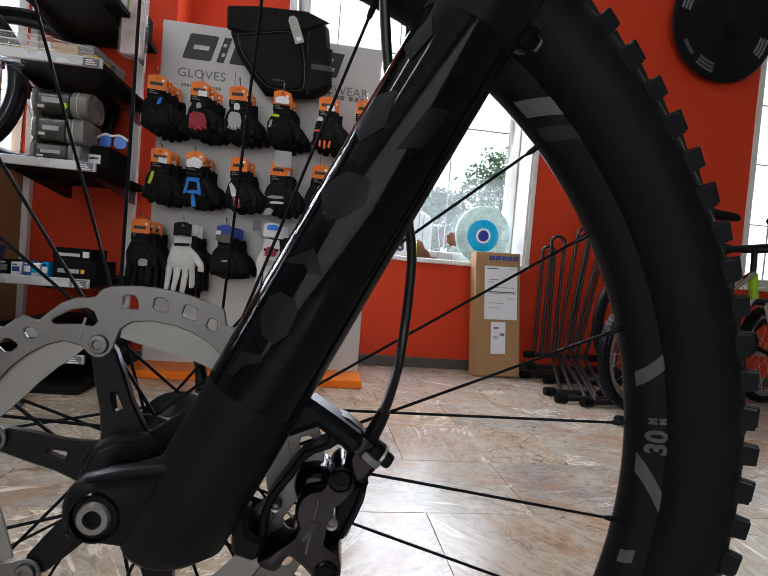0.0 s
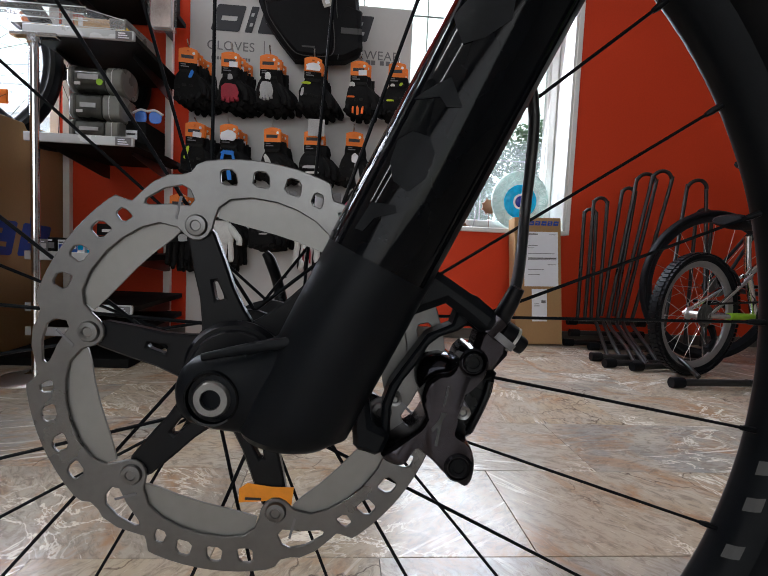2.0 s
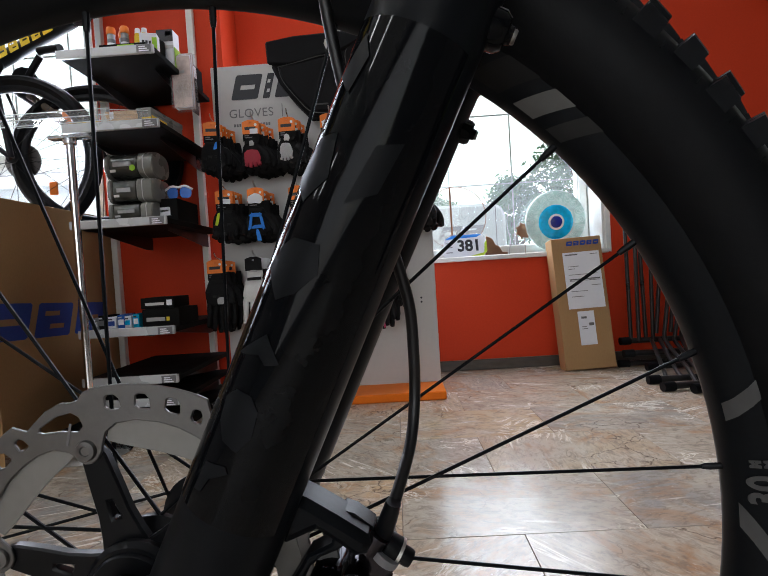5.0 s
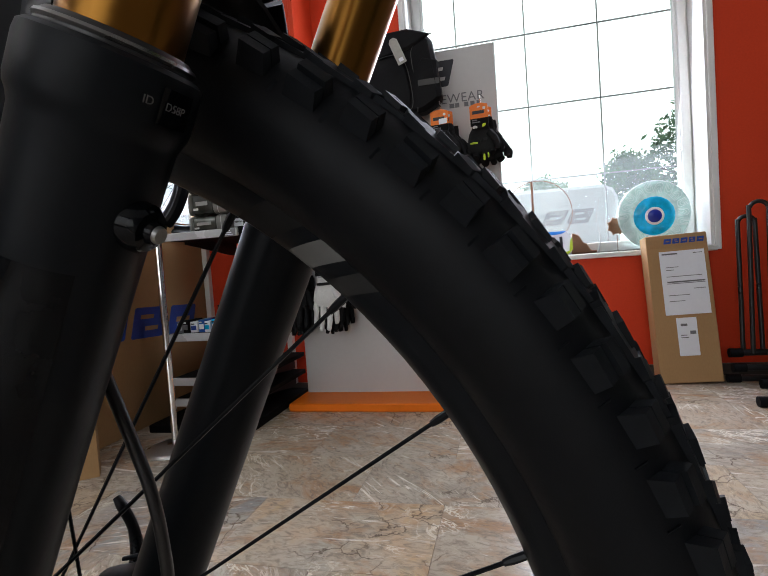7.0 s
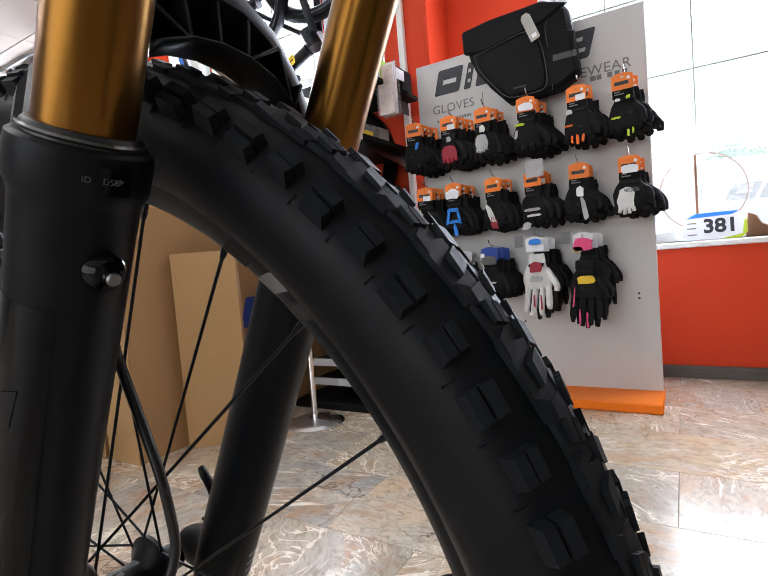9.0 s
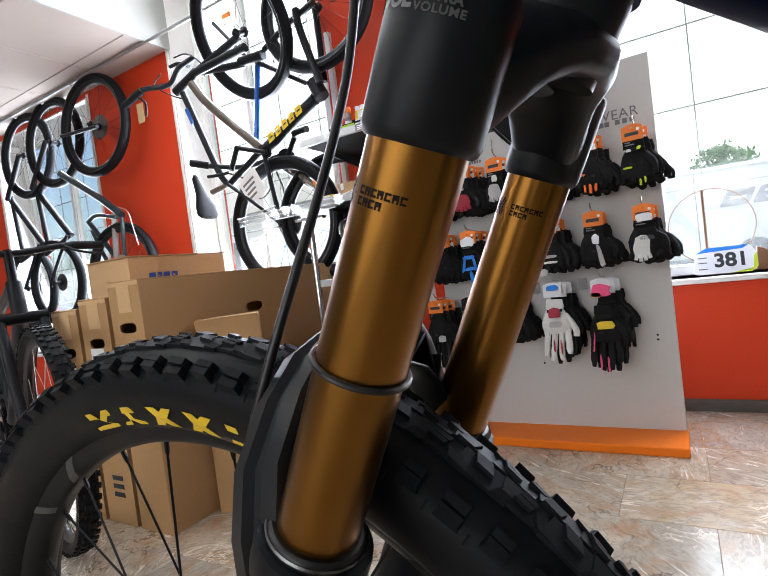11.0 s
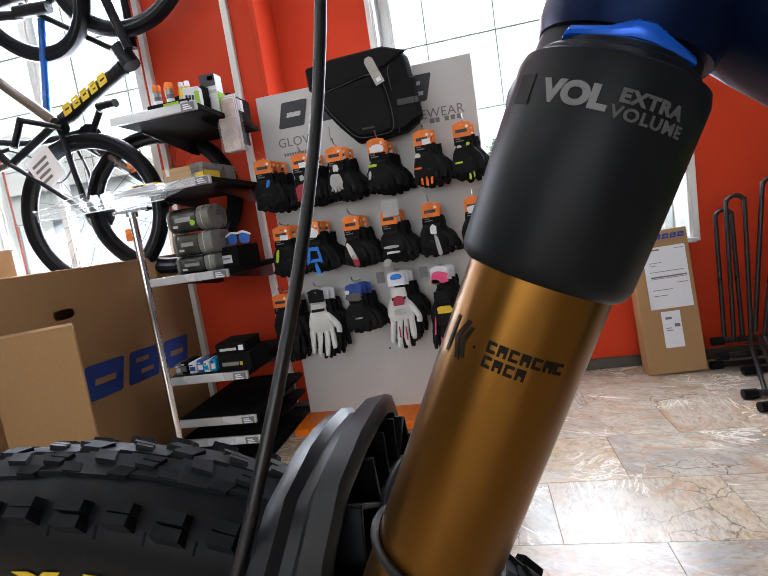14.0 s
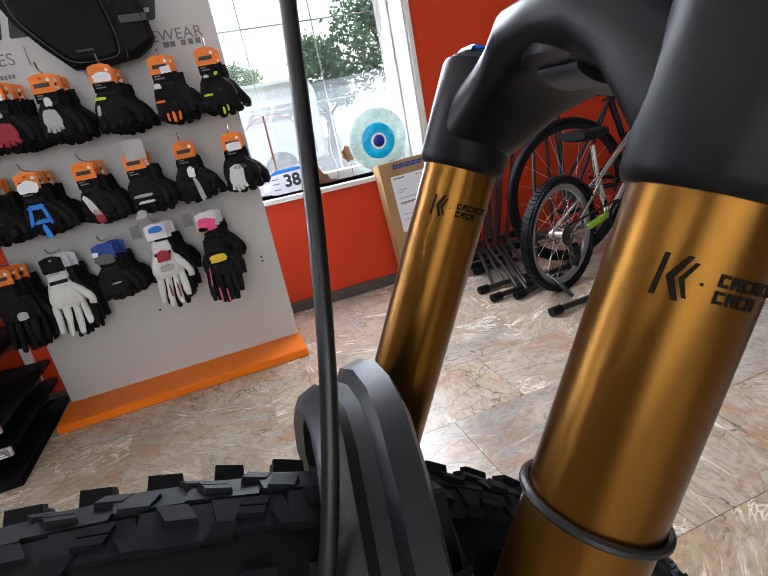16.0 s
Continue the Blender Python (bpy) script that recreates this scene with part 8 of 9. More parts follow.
boxed("light_box", "white card box with black dots and a lime edge", (-0.730, -0.672, 1.790, 1.830), TOP, 0.066, "paper", [("lime_edge", "front", 0.72, 1.0, 0.0, 0.75, "lime"), ("dot", "front", 0.15, 0.28, 0.35, 0.6, "ink"), ("dot", "front", 0.34, 0.47, 0.33, 0.58, "ink"), ("dot", "front", 0.53, 0.66, 0.31, 0.56, "ink"), ("foot", "front", 0.0, 1.0, 0.0, 0.14, "ink_mid")], turn=12)
boxed("carton", "plain black carton at the back of the shelf", (-0.98, -0.68, 2.06, 2.25), TOP, 0.105, "shelf", [("lid_line", "front", 0.0, 1.0, 0.70, 0.74, "ink_mid"), ("white_corner", "right", 0.1, 0.6, 0.45, 0.9, "paper")])
bro = thing("brochure_holder", label="clear brochure holder with pink and white leaflets on the upright", category="brochure holder", m=pose(-0.645, 1.98, 1.22))
wpart("back_plate", box(-0.695, -0.610, 1.995, 1.998, 1.205, 1.43, 0.001), M["clear"], bro)
wpart("front_plate", box(-0.695, -0.610, 1.945, 1.948, 1.205, 1.33, 0.001), M["clear"], bro)
for i in range(5):
    leaf = wpart("leaflet", box(-0.688, -0.617, 1.951 + 0.008 * i, 1.955 + 0.008 * i, 1.210, 1.405 + 0.006 * i, 0.0005), M["leaflet" if i % 2 == 0 else "paper"], bro)
    wpart("spine", box(-0.6905, -0.6882, 1.951 + 0.008 * i, 1.955 + 0.008 * i, 1.215, 1.400 + 0.006 * i), M["fabric_red"], bro, leaf, "red leaflet spine")
wpart("title_bar", box(-0.676, -0.640, 1.9500, 1.9509, 1.340, 1.350), M["fabric_grey"], bro)
wpart("arm", tube([(-0.690, 1.997, 1.30), (-0.72, 2.10, 1.30), (-0.73, 2.269, 1.30)], 0.005, 8, 2), M["black_paint"], bro)
boxed("tool_box", "tan card box, long and flat", (-0.875, -0.757, 1.800, 1.950), SECOND, 0.056, "card_pale", [("tape", "front", 0.12, 0.24, 0.55, 1.0, "paper")], "card_pale")
boxed("tool_box", "grey and yellow flat tool box", (-0.752, -0.700, 1.795, 2.020), SECOND, 0.060, "case_grey", [("yellow_corner", "right", 0.0, 0.45, 0.05, 0.55, "yellow"), ("yellow_front", "front", 0.35, 1.0, 0.05, 0.45, "yellow"), ("print_bar", "front", 0.1, 0.7, 0.60, 0.66, "ink_mid")], "case_grey", turn=-4)
boxed("catalogue", "flat printed folder with a yellow edge on the shelf", (-0.990, -0.885, 1.765, 1.930), SECOND, 0.016, "yellow", [("print_bar", "front", 0.1, 0.5, 0.3, 0.8, "ink"), ("print_bar", "front", 0.6, 0.9, 0.3, 0.8, "paper")])
for i, (x0, x1, h, lab) in enumerate(((-0.890, -0.728, 0.066, "smoky clear goggle case with grey ends, lowest of a stack"), (-0.888, -0.722, 0.086, "smoky clear goggle case with grey ends in a stack"), (-0.895, -0.718, 0.096, "rounded smoky goggle case with a grey cap topping a stack"))):
    z = THIRD + (0.0, 0.067, 0.154)[i]
    xm, xe = (x0 + x1) / 2, x1 - (0.045, 0.060, 0.056)[i]
    cb = thing("goggle_case", label=lab, category="goggle case", group="goods on the shelf", m=pose(xm, 1.86, z))
    power = 5 if i < 2 else 2.6

    def barrel(a, b, grow):
        return loft([oval((x, 1.86, z + h / 2), (0, 1, 0), (0, 0, 1), 0.072 * k * grow, h / 2 * k * grow, 28, power) for x, k in ((a, 0.93), (a + 0.004, 1.0), (b - 0.004, 1.0), (b, 0.93))])

    wpart("shell", barrel(x0 + 0.018, xe, 0.955), M["case_dark"], cb, label="smoky clear plastic window")
    wpart("end_cap", barrel(x0, x0 + 0.0175, 1.0), M["case_grey"], cb)
    wpart("end_cap", barrel(xe + 0.0005, x1, 1.0), M["case_grey"], cb)
    wpart("seam", barrel(xe + 0.018, xe + 0.028, 1.008), M["panel"], cb, label="pale seam band")
    wpart("name_bar", box(x0 + 0.035, xe - 0.020, 1.7888, 1.7905, z + h * 0.42, z + h * 0.60, 0.0004), M["wheel_grey"], cb, label="silver name bar")
    wpart("print_bar", box(x0 + 0.024, x0 + 0.044, 1.7888, 1.7905, z + h * 0.22, z + h * 0.32), M["panel"], cb)
wpart("lime_dot", lathe([(0, 0.002), (0.010, 0.0018), (0.011, 0)], 20, frame_m((-0.790, 1.7902, THIRD + 0.154 + 0.034), (1, 0, 0), (0, 0, 1))), M["lime"], cb)
boxed("spare_box", "matt black carton with a white label", (-0.768, -0.662, 1.850, 2.040), THIRD, 0.080, "shelf", [("sticker", "front", 0.34, 0.74, 0.22, 0.60, "paper"), ("sticker_print", "front", 0.40, 0.68, 0.40, 0.48, "ink_mid")])
glasses = thing("sports_glasses", label="white and blue sports glasses lying on a black carton", category="glasses", group="goods on the shelf", m=pose(-0.68, 1.91, THIRD + 0.083))
for a, b, mt in ((-0.668, -0.622, "bike_blue"), (-0.716, -0.674, "bike_blue")):
    wpart("lens", loft([oval(((a + b) / 2, 1.89 + q, THIRD + 0.106), (1, 0, 0), (0, 0, 1), (b - a) / 2 * k, 0.022 * k, 20, 2.6) for q, k in ((0, 0.94), (0.002, 1.0), (0.004, 0.94))]), M[mt], glasses, label="blue mirrored lens")
wpart("brow", tube([(-0.722, 1.891, THIRD + 0.118), (-0.695, 1.887, THIRD + 0.13), (-0.670, 1.887, THIRD + 0.126), (-0.645, 1.887, THIRD + 0.13), (-0.618, 1.891, THIRD + 0.116)], 0.0042, 8, 4), M["paper"], glasses, label="white frame")
wpart("temple", tube([(-0.722, 1.892, THIRD + 0.118), (-0.755, 1.89, THIRD + 0.11), (-0.790, 1.885, THIRD + 0.094)], [0.004, 0.0035, 0.003], 8, 3), M["paper"], glasses)
wpart("temple_tip", tube([(-0.752, 1.8895, THIRD + 0.1115), (-0.772, 1.8875, THIRD + 0.1035)], 0.0045, 8, 1), M["orange"], glasses, label="orange temple tip")
for i, x in enumerate((-0.985, -0.955, -0.925, -0.890, -0.860, -0.832)):
    boxed("tube_box", "small printed inner tube carton in a row", (x, x + (0.027, 0.027, 0.032, 0.027, 0.025, 0.022)[i], 1.79, 1.88), FOURTH, 0.042 + 0.007 * (i % 2), ("ink_mid", "shelf", "paper", "bike_blue", "paper", "aqua")[i], [("print", "front", 0.15, 0.85, 0.25, 0.65, ("panel", "ink_mid", "blue_ink", "paper", "aqua", "paper")[i]), ("top_bar", "front", 0.15, 0.6, 0.75, 0.85, ("paper", "paper", "ink", "panel", "ink", "ink")[i])], turn=(2, -3, 1, 4, -2, 3)[i])
boxed("pedal_box", "black carton with plain pale print on its side", (-0.790, -0.655, 1.78, 1.95), FOURTH, 0.062, "shelf", [("mark", "front", 0.12, 0.62, 0.30, 0.52, "wheel_grey"), ("icon", "front", 0.66, 0.74, 0.30, 0.52, "yellow")])
boxed("pedal_box", "second black carton lying on the first", (-0.800, -0.680, 1.79, 1.94), FOURTH + 0.063, 0.040, "shelf", [("mark", "front", 0.15, 0.7, 0.30, 0.55, "panel"), ("sticker", "front", 0.78, 0.94, 0.25, 0.75, "paper")], turn=3)

# ---- chrome sign post with acrylic tray ----
post = thing("sign_stand", label="chrome post on a round base with a clear acrylic tray", category="sign stand", m=pose(-0.868, 1.57, 0))
wpart("base_disc", lathe([(0, 0.014), (0.02, 0.014), (0.085, 0.011), (0.108, 0.006), (0.112, 0.002), (0.110, 0), (0, 0)], 40, Matrix.Translation((-0.868, 1.57, 0))), M["silver"], post)
wpart("post", tube([(-0.868, 1.57, 0.012), (-0.868, 1.57, 1.000)], 0.0125, 20, 1), M["chrome"], post)
wpart("collar", lathe([(0.0125, 0), (0.019, 0), (0.019, 0.018), (0.0125, 0.022)], 20, Matrix.Translation((-0.868, 1.57, 0.985))), M["chrome"], post)
wpart("holder_arm", box(-0.93, -0.80, 1.555, 1.585, 1.000, 1.012, 0.002), M["chrome"], post)
TR = Matrix.Translation((-0.886, 1.562, 1.046)) @ Matrix.Rotation(radians(17), 4, "X")
tray = wpart("tray", box(-0.225, 0.225, -0.117, 0.117, 0.0, 0.004, 0.001, m=TR), M["clear"], post, label="clear acrylic sheet")
wpart("tray_lip", box(-0.225, 0.225, -0.121, -0.117, 0.0, 0.030, 0.001, m=TR), M["clear"], post, tray)
wpart("tray_cover", box(-0.215, 0.215, -0.112, 0.112, 0.014, 0.0165, 0.001, m=TR), M["clear"], post, tray)
for x in (-0.227, 0.223):
    wpart("tray_end", box(x, x + 0.004, -0.117, 0.117, 0.0, 0.026, 0.001, m=TR), M["clear"], post, tray)
    wpart("end_edge", box(x, x + 0.004, -0.117, 0.117, 0.0262, 0.0282, m=TR), M["acrylic_glint"], post, tray)
# pale strips laid on the sheet's edges as their painted glint
for y, z in ((-0.1215, 0.0302), (-0.1216, -0.0022), (0.1172, 0.0002)):
    wpart("polished_edge", box(-0.225, 0.225, y, y + 0.0042, z, z + 0.0024, m=TR), M["acrylic_glint"], post, tray)
wpart("cover_edge", box(-0.215, 0.215, -0.1150, -0.1122, 0.014, 0.0165, m=TR), M["acrylic_glint"], post, tray)


# ---- large bicycle cartons ----
def bike_carton(x0, x1, y0, y1, z1, label, hole=True, flaps=True):
    c = thing("carton", label=label, category="carton", group="bicycle cartons", m=pose((x0 + x1) / 2, (y0 + y1) / 2, 0))
    ym, hy, hz = (y0 + y1) / 2, (1.48, 1.575), (0.682, 0.718)
    w = 0.006
    end = [(x0, 0), (x1, 0), (x1, z1), (x0, z1)]
    hx = (x0 + x1) / 2
    slot_pts = lambda a, b, c0, d: [(a + 0.5 * (b - a) + (b - a) / 2 * math.copysign(abs(math.cos(q)) ** 0.5, math.cos(q)), (c0 + d) / 2 + (d - c0) / 2 * math.copysign(abs(math.sin(q)) ** 0.7, math.sin(q))) for q in (k * math.pi / 8 for k in range(16))]
    for y in (y0, y1 - w):
        wpart("end_panel", plate(end, w, frame_m((0, y + w, 0), (1, 0, 0), (0, 0, 1)), [slot_pts(hx - 0.045, hx + 0.045, z1 - 0.17, z1 - 0.135)] if x1 - x0 > 0.1 else []), M["card"], c, smooth=False)
    side = [(y0 + w, 0), (y1 - w, 0), (y1 - w, z1), (y0 + w, z1)]
    for x in (x0, x1 - w):
        wpart("side_panel", plate(side, w, frame_m((x, 0, 0), (0, 1, 0), (0, 0, 1)), [slot_pts(*hy, *hz)] if hole else []), M["card"], c, smooth=False)
    wpart("bottom_panel", box(x0 + w, x1 - w, y0 + w, y1 - w, 0.0, w), M["card"], c, smooth=False)
    wpart("lid_flap", box(x0 + 0.001, hx - 0.002, y0 + 0.001, y1 - 0.001, z1, z1 + 0.005, 0.001, m=Matrix.Translation((hx, 0, z1)) @ Matrix.Rotation(radians(2.2), 4, "Y") @ Matrix.Translation((-hx, 0, -z1 + 0.0))), M["card"], c)
    wpart("lid_flap", box(hx + 0.002, x1 - 0.001, y0 + 0.001, y1 - 0.001, z1, z1 + 0.005, 0.001), M["card"], c)
    wpart("flap_edge", box(x0 + 0.001, x1 - 0.001, y0 - 0.002, y0 - 0.0004, z1 - 0.012, z1 + 0.001), M["card_pale"], c, label="torn pale cardboard edge")
    wpart("tape", box(x0 + 0.05, x1 - 0.05, y0 - 0.0016, y0 - 0.0004, z1 - 0.10, z1 - 0.012), M["card_pale"], c)
    return c


c1 = bike_carton(-1.340, -1.170, 1.030, 2.285, 0.845, "tall kraft bicycle carton with blue brand blocks")
c2 = bike_carton(-1.530, -1.362, 1.030, 2.200, 0.800, "tall kraft bicycle carton with a white label sheet", False)
c3 = bike_carton(-1.722, -1.552, 1.030, 2.200, 0.770, "worn kraft bicycle carton with a white label sheet", False)
mark = block_word([0.200, 0.190, 0.180], 0.126, 0.034, 0.28)
mark.transform(frame_m((-1.1692, 1.516, 0.376), (0, 1, -0.05), (0, 0, 1)))
wpart("brand_mark", mark, M["blue_ink"], c1, label="large blue brand mark as plain blocks")
for c, x, z0, z1 in ((c2, -1.446, 0.33, 0.63), (c1, -1.262, 0.33, 0.60), (c3, -1.64, 0.30, 0.58)):
    sheet = wpart("label_sheet", box(x - 0.040, x + 0.038, 1.0265, 1.0285, z0, z1), M["paper"], c, label="white address sheet with bars of print")
    for i in range(7):
        wpart("print_bar", box(x - 0.033, x + 0.030 - 0.012 * (i % 3), 1.0252, 1.0263, z1 - 0.035 - 0.036 * i, z1 - 0.024 - 0.036 * i), M["ink_mid"], c, sheet)
for z in (0.10, 0.13, 0.16):
    wpart("stamp", box(-1.47, -1.41, 1.0268, 1.0285, z, z + 0.016), M["ink"], c2)
small = bike_carton(-1.106, -1.038, 1.1825, 1.3975, 0.68, "narrow kraft carton standing askew before a larger one", False)
small.rotation_euler.z = radians(-50.6)
pale = thing("carton", label="pale cardboard carton lying on the other cartons", category="carton", group="bicycle cartons", m=pose(-1.64, 1.40, 0.776))
wpart("carton_body", box(-1.78, -1.50, 1.22, 1.70, 0.777, 0.950, 0.003), M["card_pale"], pale)
wpart("lid_flap", box(-1.785, -1.497, 1.215, 1.705, 0.9505, 0.956, 0.001), M["card"], pale)
mk = block_word([0.03, 0.02, 0.03, 0.03], 0.045, 0.008, 0.1)
mk.transform(frame_m((-1.4992, 1.30, 0.84), (0, 1, 0), (0, 0, 1)))
wpart("brand_mark", mk, M["blue_ink"], pale)

# ---- bicycles hung from a rod before the west windows ----
rod = thing("hanging_rod", label="thin steel rod under the ceiling with bike hooks", category="rod", m=pose(-2.6, 2.12, 2.36))
wpart("rod", tube([(-5.2, 2.12, 2.365), (-1.0, 2.12, 2.365)], 0.010, 10, 1), M["wheel_grey"], rod)


def hang_hook(x, y, z):
    wpart("hook", tube([(x, 2.12, 2.376), (x, (2.12 + y) / 2, 2.36), (x, y, z + 0.08), (x - 0.018, y, z + 0.03), (x, y, z), (x + 0.022, y, z + 0.02)], 0.005, 8, 4), M["wheel_grey"], rod)


def hung(label, base, wheels, tubes, hooks):
    """A bicycle hung flat along the wall: wheels (centre, radius, sprocket radius) and tubes (name, points, thickness, paint)."""
    h = thing("hung_bicycle", label=label, category="bicycle", group="bicycles on the hanging rod", m=pose(*base))
    for c, r, cs, *axis in wheels:
        bike_wheel(h, c, axis[0] if axis else (0.06, -1, 0.03), r, 0.064, "bike_dark", "bike_dark", 20, "bike_dark", 0, cs)
    for name, pts_, r, mt in tubes:
        wpart(name, tube(pts_, r, 12, 4 if len(pts_) > 2 else 1), M[mt], h)
    for q in hooks:
        hang_hook(*q)
    return h


hA = hung("black and tan mountain bike hung nose up before the window", (-1.51, 2.05, 1.0), [((-1.534, 2.050, 2.104), 0.345, 0, (-0.161, -0.987, -0.466)), ((-1.400, 2.050, 1.082), 0.345, 0.075)], [
    ("down_tube", [(-1.948, 2.050, 1.960), (-1.828, 2.050, 1.804), (-1.498, 2.050, 1.491)], 0.024, "bike_tan"), ("top_tube", [(-2.029, 2.050, 1.930), (-1.842, 2.050, 1.466), (-1.767, 2.050, 1.350)], 0.019, "bike_dark"), ("blue_flash", [(-2.001, 2.047, 1.828), (-1.963, 2.047, 1.734)], 0.0205, "bike_blue"),
    ("head_tube", [(-2.087, 2.050, 1.952), (-1.899, 2.050, 2.010)], 0.026, "bike_dark"), ("fork_leg", [(-1.856, 2.000, 1.979), (-1.459, 1.990, 1.985)], 0.022, "bike_dark"), ("fork_leg", [(-1.965, 2.100, 2.036), (-1.580, 2.100, 2.125)], 0.022, "bike_dark"),
    ("seat_tube", [(-1.501, 2.050, 1.477), (-1.767, 2.050, 1.350)], 0.018, "bike_dark"), ("seat_post", [(-1.766, 2.050, 1.355), (-1.903, 2.050, 1.336)], 0.015, "bike_tan"),
    ("seat_stay", [(-1.736, 2.020, 1.343), (-1.551, 2.000, 1.211), (-1.387, 2.000, 1.075)], 0.010, "bike_dark"), ("chain_stay", [(-1.454, 2.020, 1.447), (-1.387, 2.000, 1.075)], 0.012, "bike_dark"), ("bottom_bracket", [(-1.421, 2.000, 1.445), (-1.507, 2.100, 1.475)], 0.028, "black_dull"),
    ("crank_arm", [(-1.412, 1.990, 1.442), (-1.575, 1.970, 1.497)], 0.012, "black_dull"), ("pedal", [(-1.585, 1.970, 1.508), (-1.610, 1.930, 1.386)], 0.014, "black_dull"),
    ("handlebar", [(-2.341, 1.900, 1.922), (-2.253, 1.950, 1.988), (-2.115, 2.030, 1.998), (-2.039, 2.050, 2.073), (-1.960, 2.100, 2.127)], 0.016, "bike_dark"), ("grip", [(-2.354, 1.890, 1.905), (-2.242, 1.940, 1.975)], 0.019, "rubber"), ("brake_lever", [(-2.273, 1.930, 1.950), (-2.198, 1.920, 1.891), (-2.208, 1.920, 1.818)], 0.007, "black_dull"),
    ("brake_lever", [(-2.125, 2.060, 2.112), (-2.066, 2.080, 2.120), (-1.998, 2.090, 2.086)], 0.010, "black_dull"), ("cable", [(-2.065, 2.050, 2.144), (-1.958, 2.050, 2.131), (-1.854, 2.050, 2.047), (-1.839, 2.050, 1.969)], 0.004, "hose"), ("cable", [(-2.133, 2.000, 2.059), (-2.203, 2.000, 2.013), (-2.096, 2.030, 1.929), (-1.987, 2.050, 1.881)], 0.004, "hose")],
    [(-1.535, 1.93, 2.375)])
wpart("saddle", saddle_mesh(frame_m((-1.987, 2.050, 1.317), (-0.35, 0, 0.95), (0, 1, 0)), 1.0), M["bag"], hA, label="black saddle")
wpart("price_tag", box(-0.028, 0.028, -0.001, 0.001, -0.11, 0.0, 0.0005, m=Matrix.Translation((-2.225, 1.900, 1.893))), M["card_pale"], hA, label="blank tan price tag")
wpart("reflector", box(-0.03, 0.03, -0.006, 0.006, -0.012, 0.012, 0.004, m=Matrix.Translation((-1.616, 2.050, 2.224))), M["orange"], hA)

hB = hung("blue and black mountain bike with yellow brand blocks hung up", (-1.3, 2.2, 1.0), [((-1.128, 2.170, 2.142), 0.335, 0), ((-1.119, 2.170, 1.095), 0.335, 0, (0.358, -0.934, 0.175))], [
    ("down_tube", [(-1.580, 2.170, 1.516), (-1.197, 2.170, 1.693)], 0.032, "bike_dark"), ("seat_tube", [(-1.640, 2.170, 1.516), (-1.549, 2.170, 1.974)], 0.018, "bike_blue"), ("top_tube", [(-1.627, 2.170, 2.041), (-1.199, 2.170, 1.756)], 0.014, "bike_dark"), ("seat_stay", [(-1.613, 2.170, 2.029), (-1.842, 2.170, 2.305)], 0.010, "bike_dark"),
    ("head_tube", [(-1.197, 2.170, 1.779), (-1.153, 2.170, 1.690)], 0.040, "bike_dark"), ("fork_leg", [(-1.120, 2.120, 1.739), (-1.193, 2.110, 2.020), (-1.205, 2.110, 2.127)], 0.020, "bike_dark"), ("fork_leg", [(-1.156, 2.210, 1.778), (-1.161, 2.220, 2.026), (-1.161, 2.220, 2.172)], 0.018, "bike_dark"), ("swing_arm", [(-1.473, 2.150, 2.025), (-1.292, 2.130, 2.080), (-1.098, 2.120, 2.126)], 0.017, "bike_dark"),
    ("chain_stay", [(-1.511, 2.150, 1.449), (-1.146, 2.120, 1.175)], 0.022, "bike_dark"), ("stripe", [(-1.382, 2.128, 1.367), (-1.214, 2.110, 1.234)], 0.018, "bike_tan"), ("seat_post", [(-1.608, 2.140, 1.994), (-1.919, 2.100, 2.029)], 0.020, "bike_dark"), ("saddle_clamp", [(-1.467, 2.130, 1.993), (-1.635, 2.130, 2.006)], 0.026, "bike_dark"),
    ("handlebar", [(-1.955, 1.980, 1.502), (-1.857, 2.040, 1.473), (-1.696, 2.100, 1.442), (-1.518, 2.140, 1.449), (-1.396, 2.170, 1.470)], 0.015, "bike_dark"), ("grip", [(-1.957, 1.970, 1.504), (-1.879, 2.030, 1.479)], 0.020, "rubber"), ("brake_lever", [(-1.868, 2.000, 1.411), (-1.799, 2.030, 1.411), (-1.751, 2.050, 1.418)], 0.009, "black_dull"),
    ("crank_arm", [(-1.357, 2.080, 1.410), (-1.276, 2.060, 1.497)], 0.014, "black_dull"), ("pedal", [(-1.270, 2.050, 1.513), (-1.164, 2.020, 1.503)], 0.017, "black_dull"), ("bottom_bracket", [(-1.353, 2.070, 1.415), (-1.506, 2.260, 1.468)], 0.045, "black_dull"),
    ("cable", [(-1.752, 2.050, 1.411), (-1.633, 2.050, 1.351), (-1.570, 2.060, 1.241), (-1.518, 2.100, 1.283), (-1.493, 2.120, 1.405)], 0.004, "hose"), ("cable", [(-1.464, 2.100, 1.385), (-1.426, 2.100, 1.267), (-1.448, 2.120, 1.172)], 0.006, "hose")],
    [(-1.16, 2.17, 2.33)])
wm = block_word([0.046, 0.042, 0.042, 0.040, 0.046], 0.046, 0.013, 0.2)
a_, b_ = Vector((-1.498, 2.130, 1.541)), Vector((-1.232, 2.130, 1.655))
wm.transform(frame_m(a_ + Vector((-0.008, 0, -0.012)), b_ - a_, (0, 0, 1)))
wpart("brand_mark", wm, M["yellow"], hB, label="yellow brand mark as plain blocks")
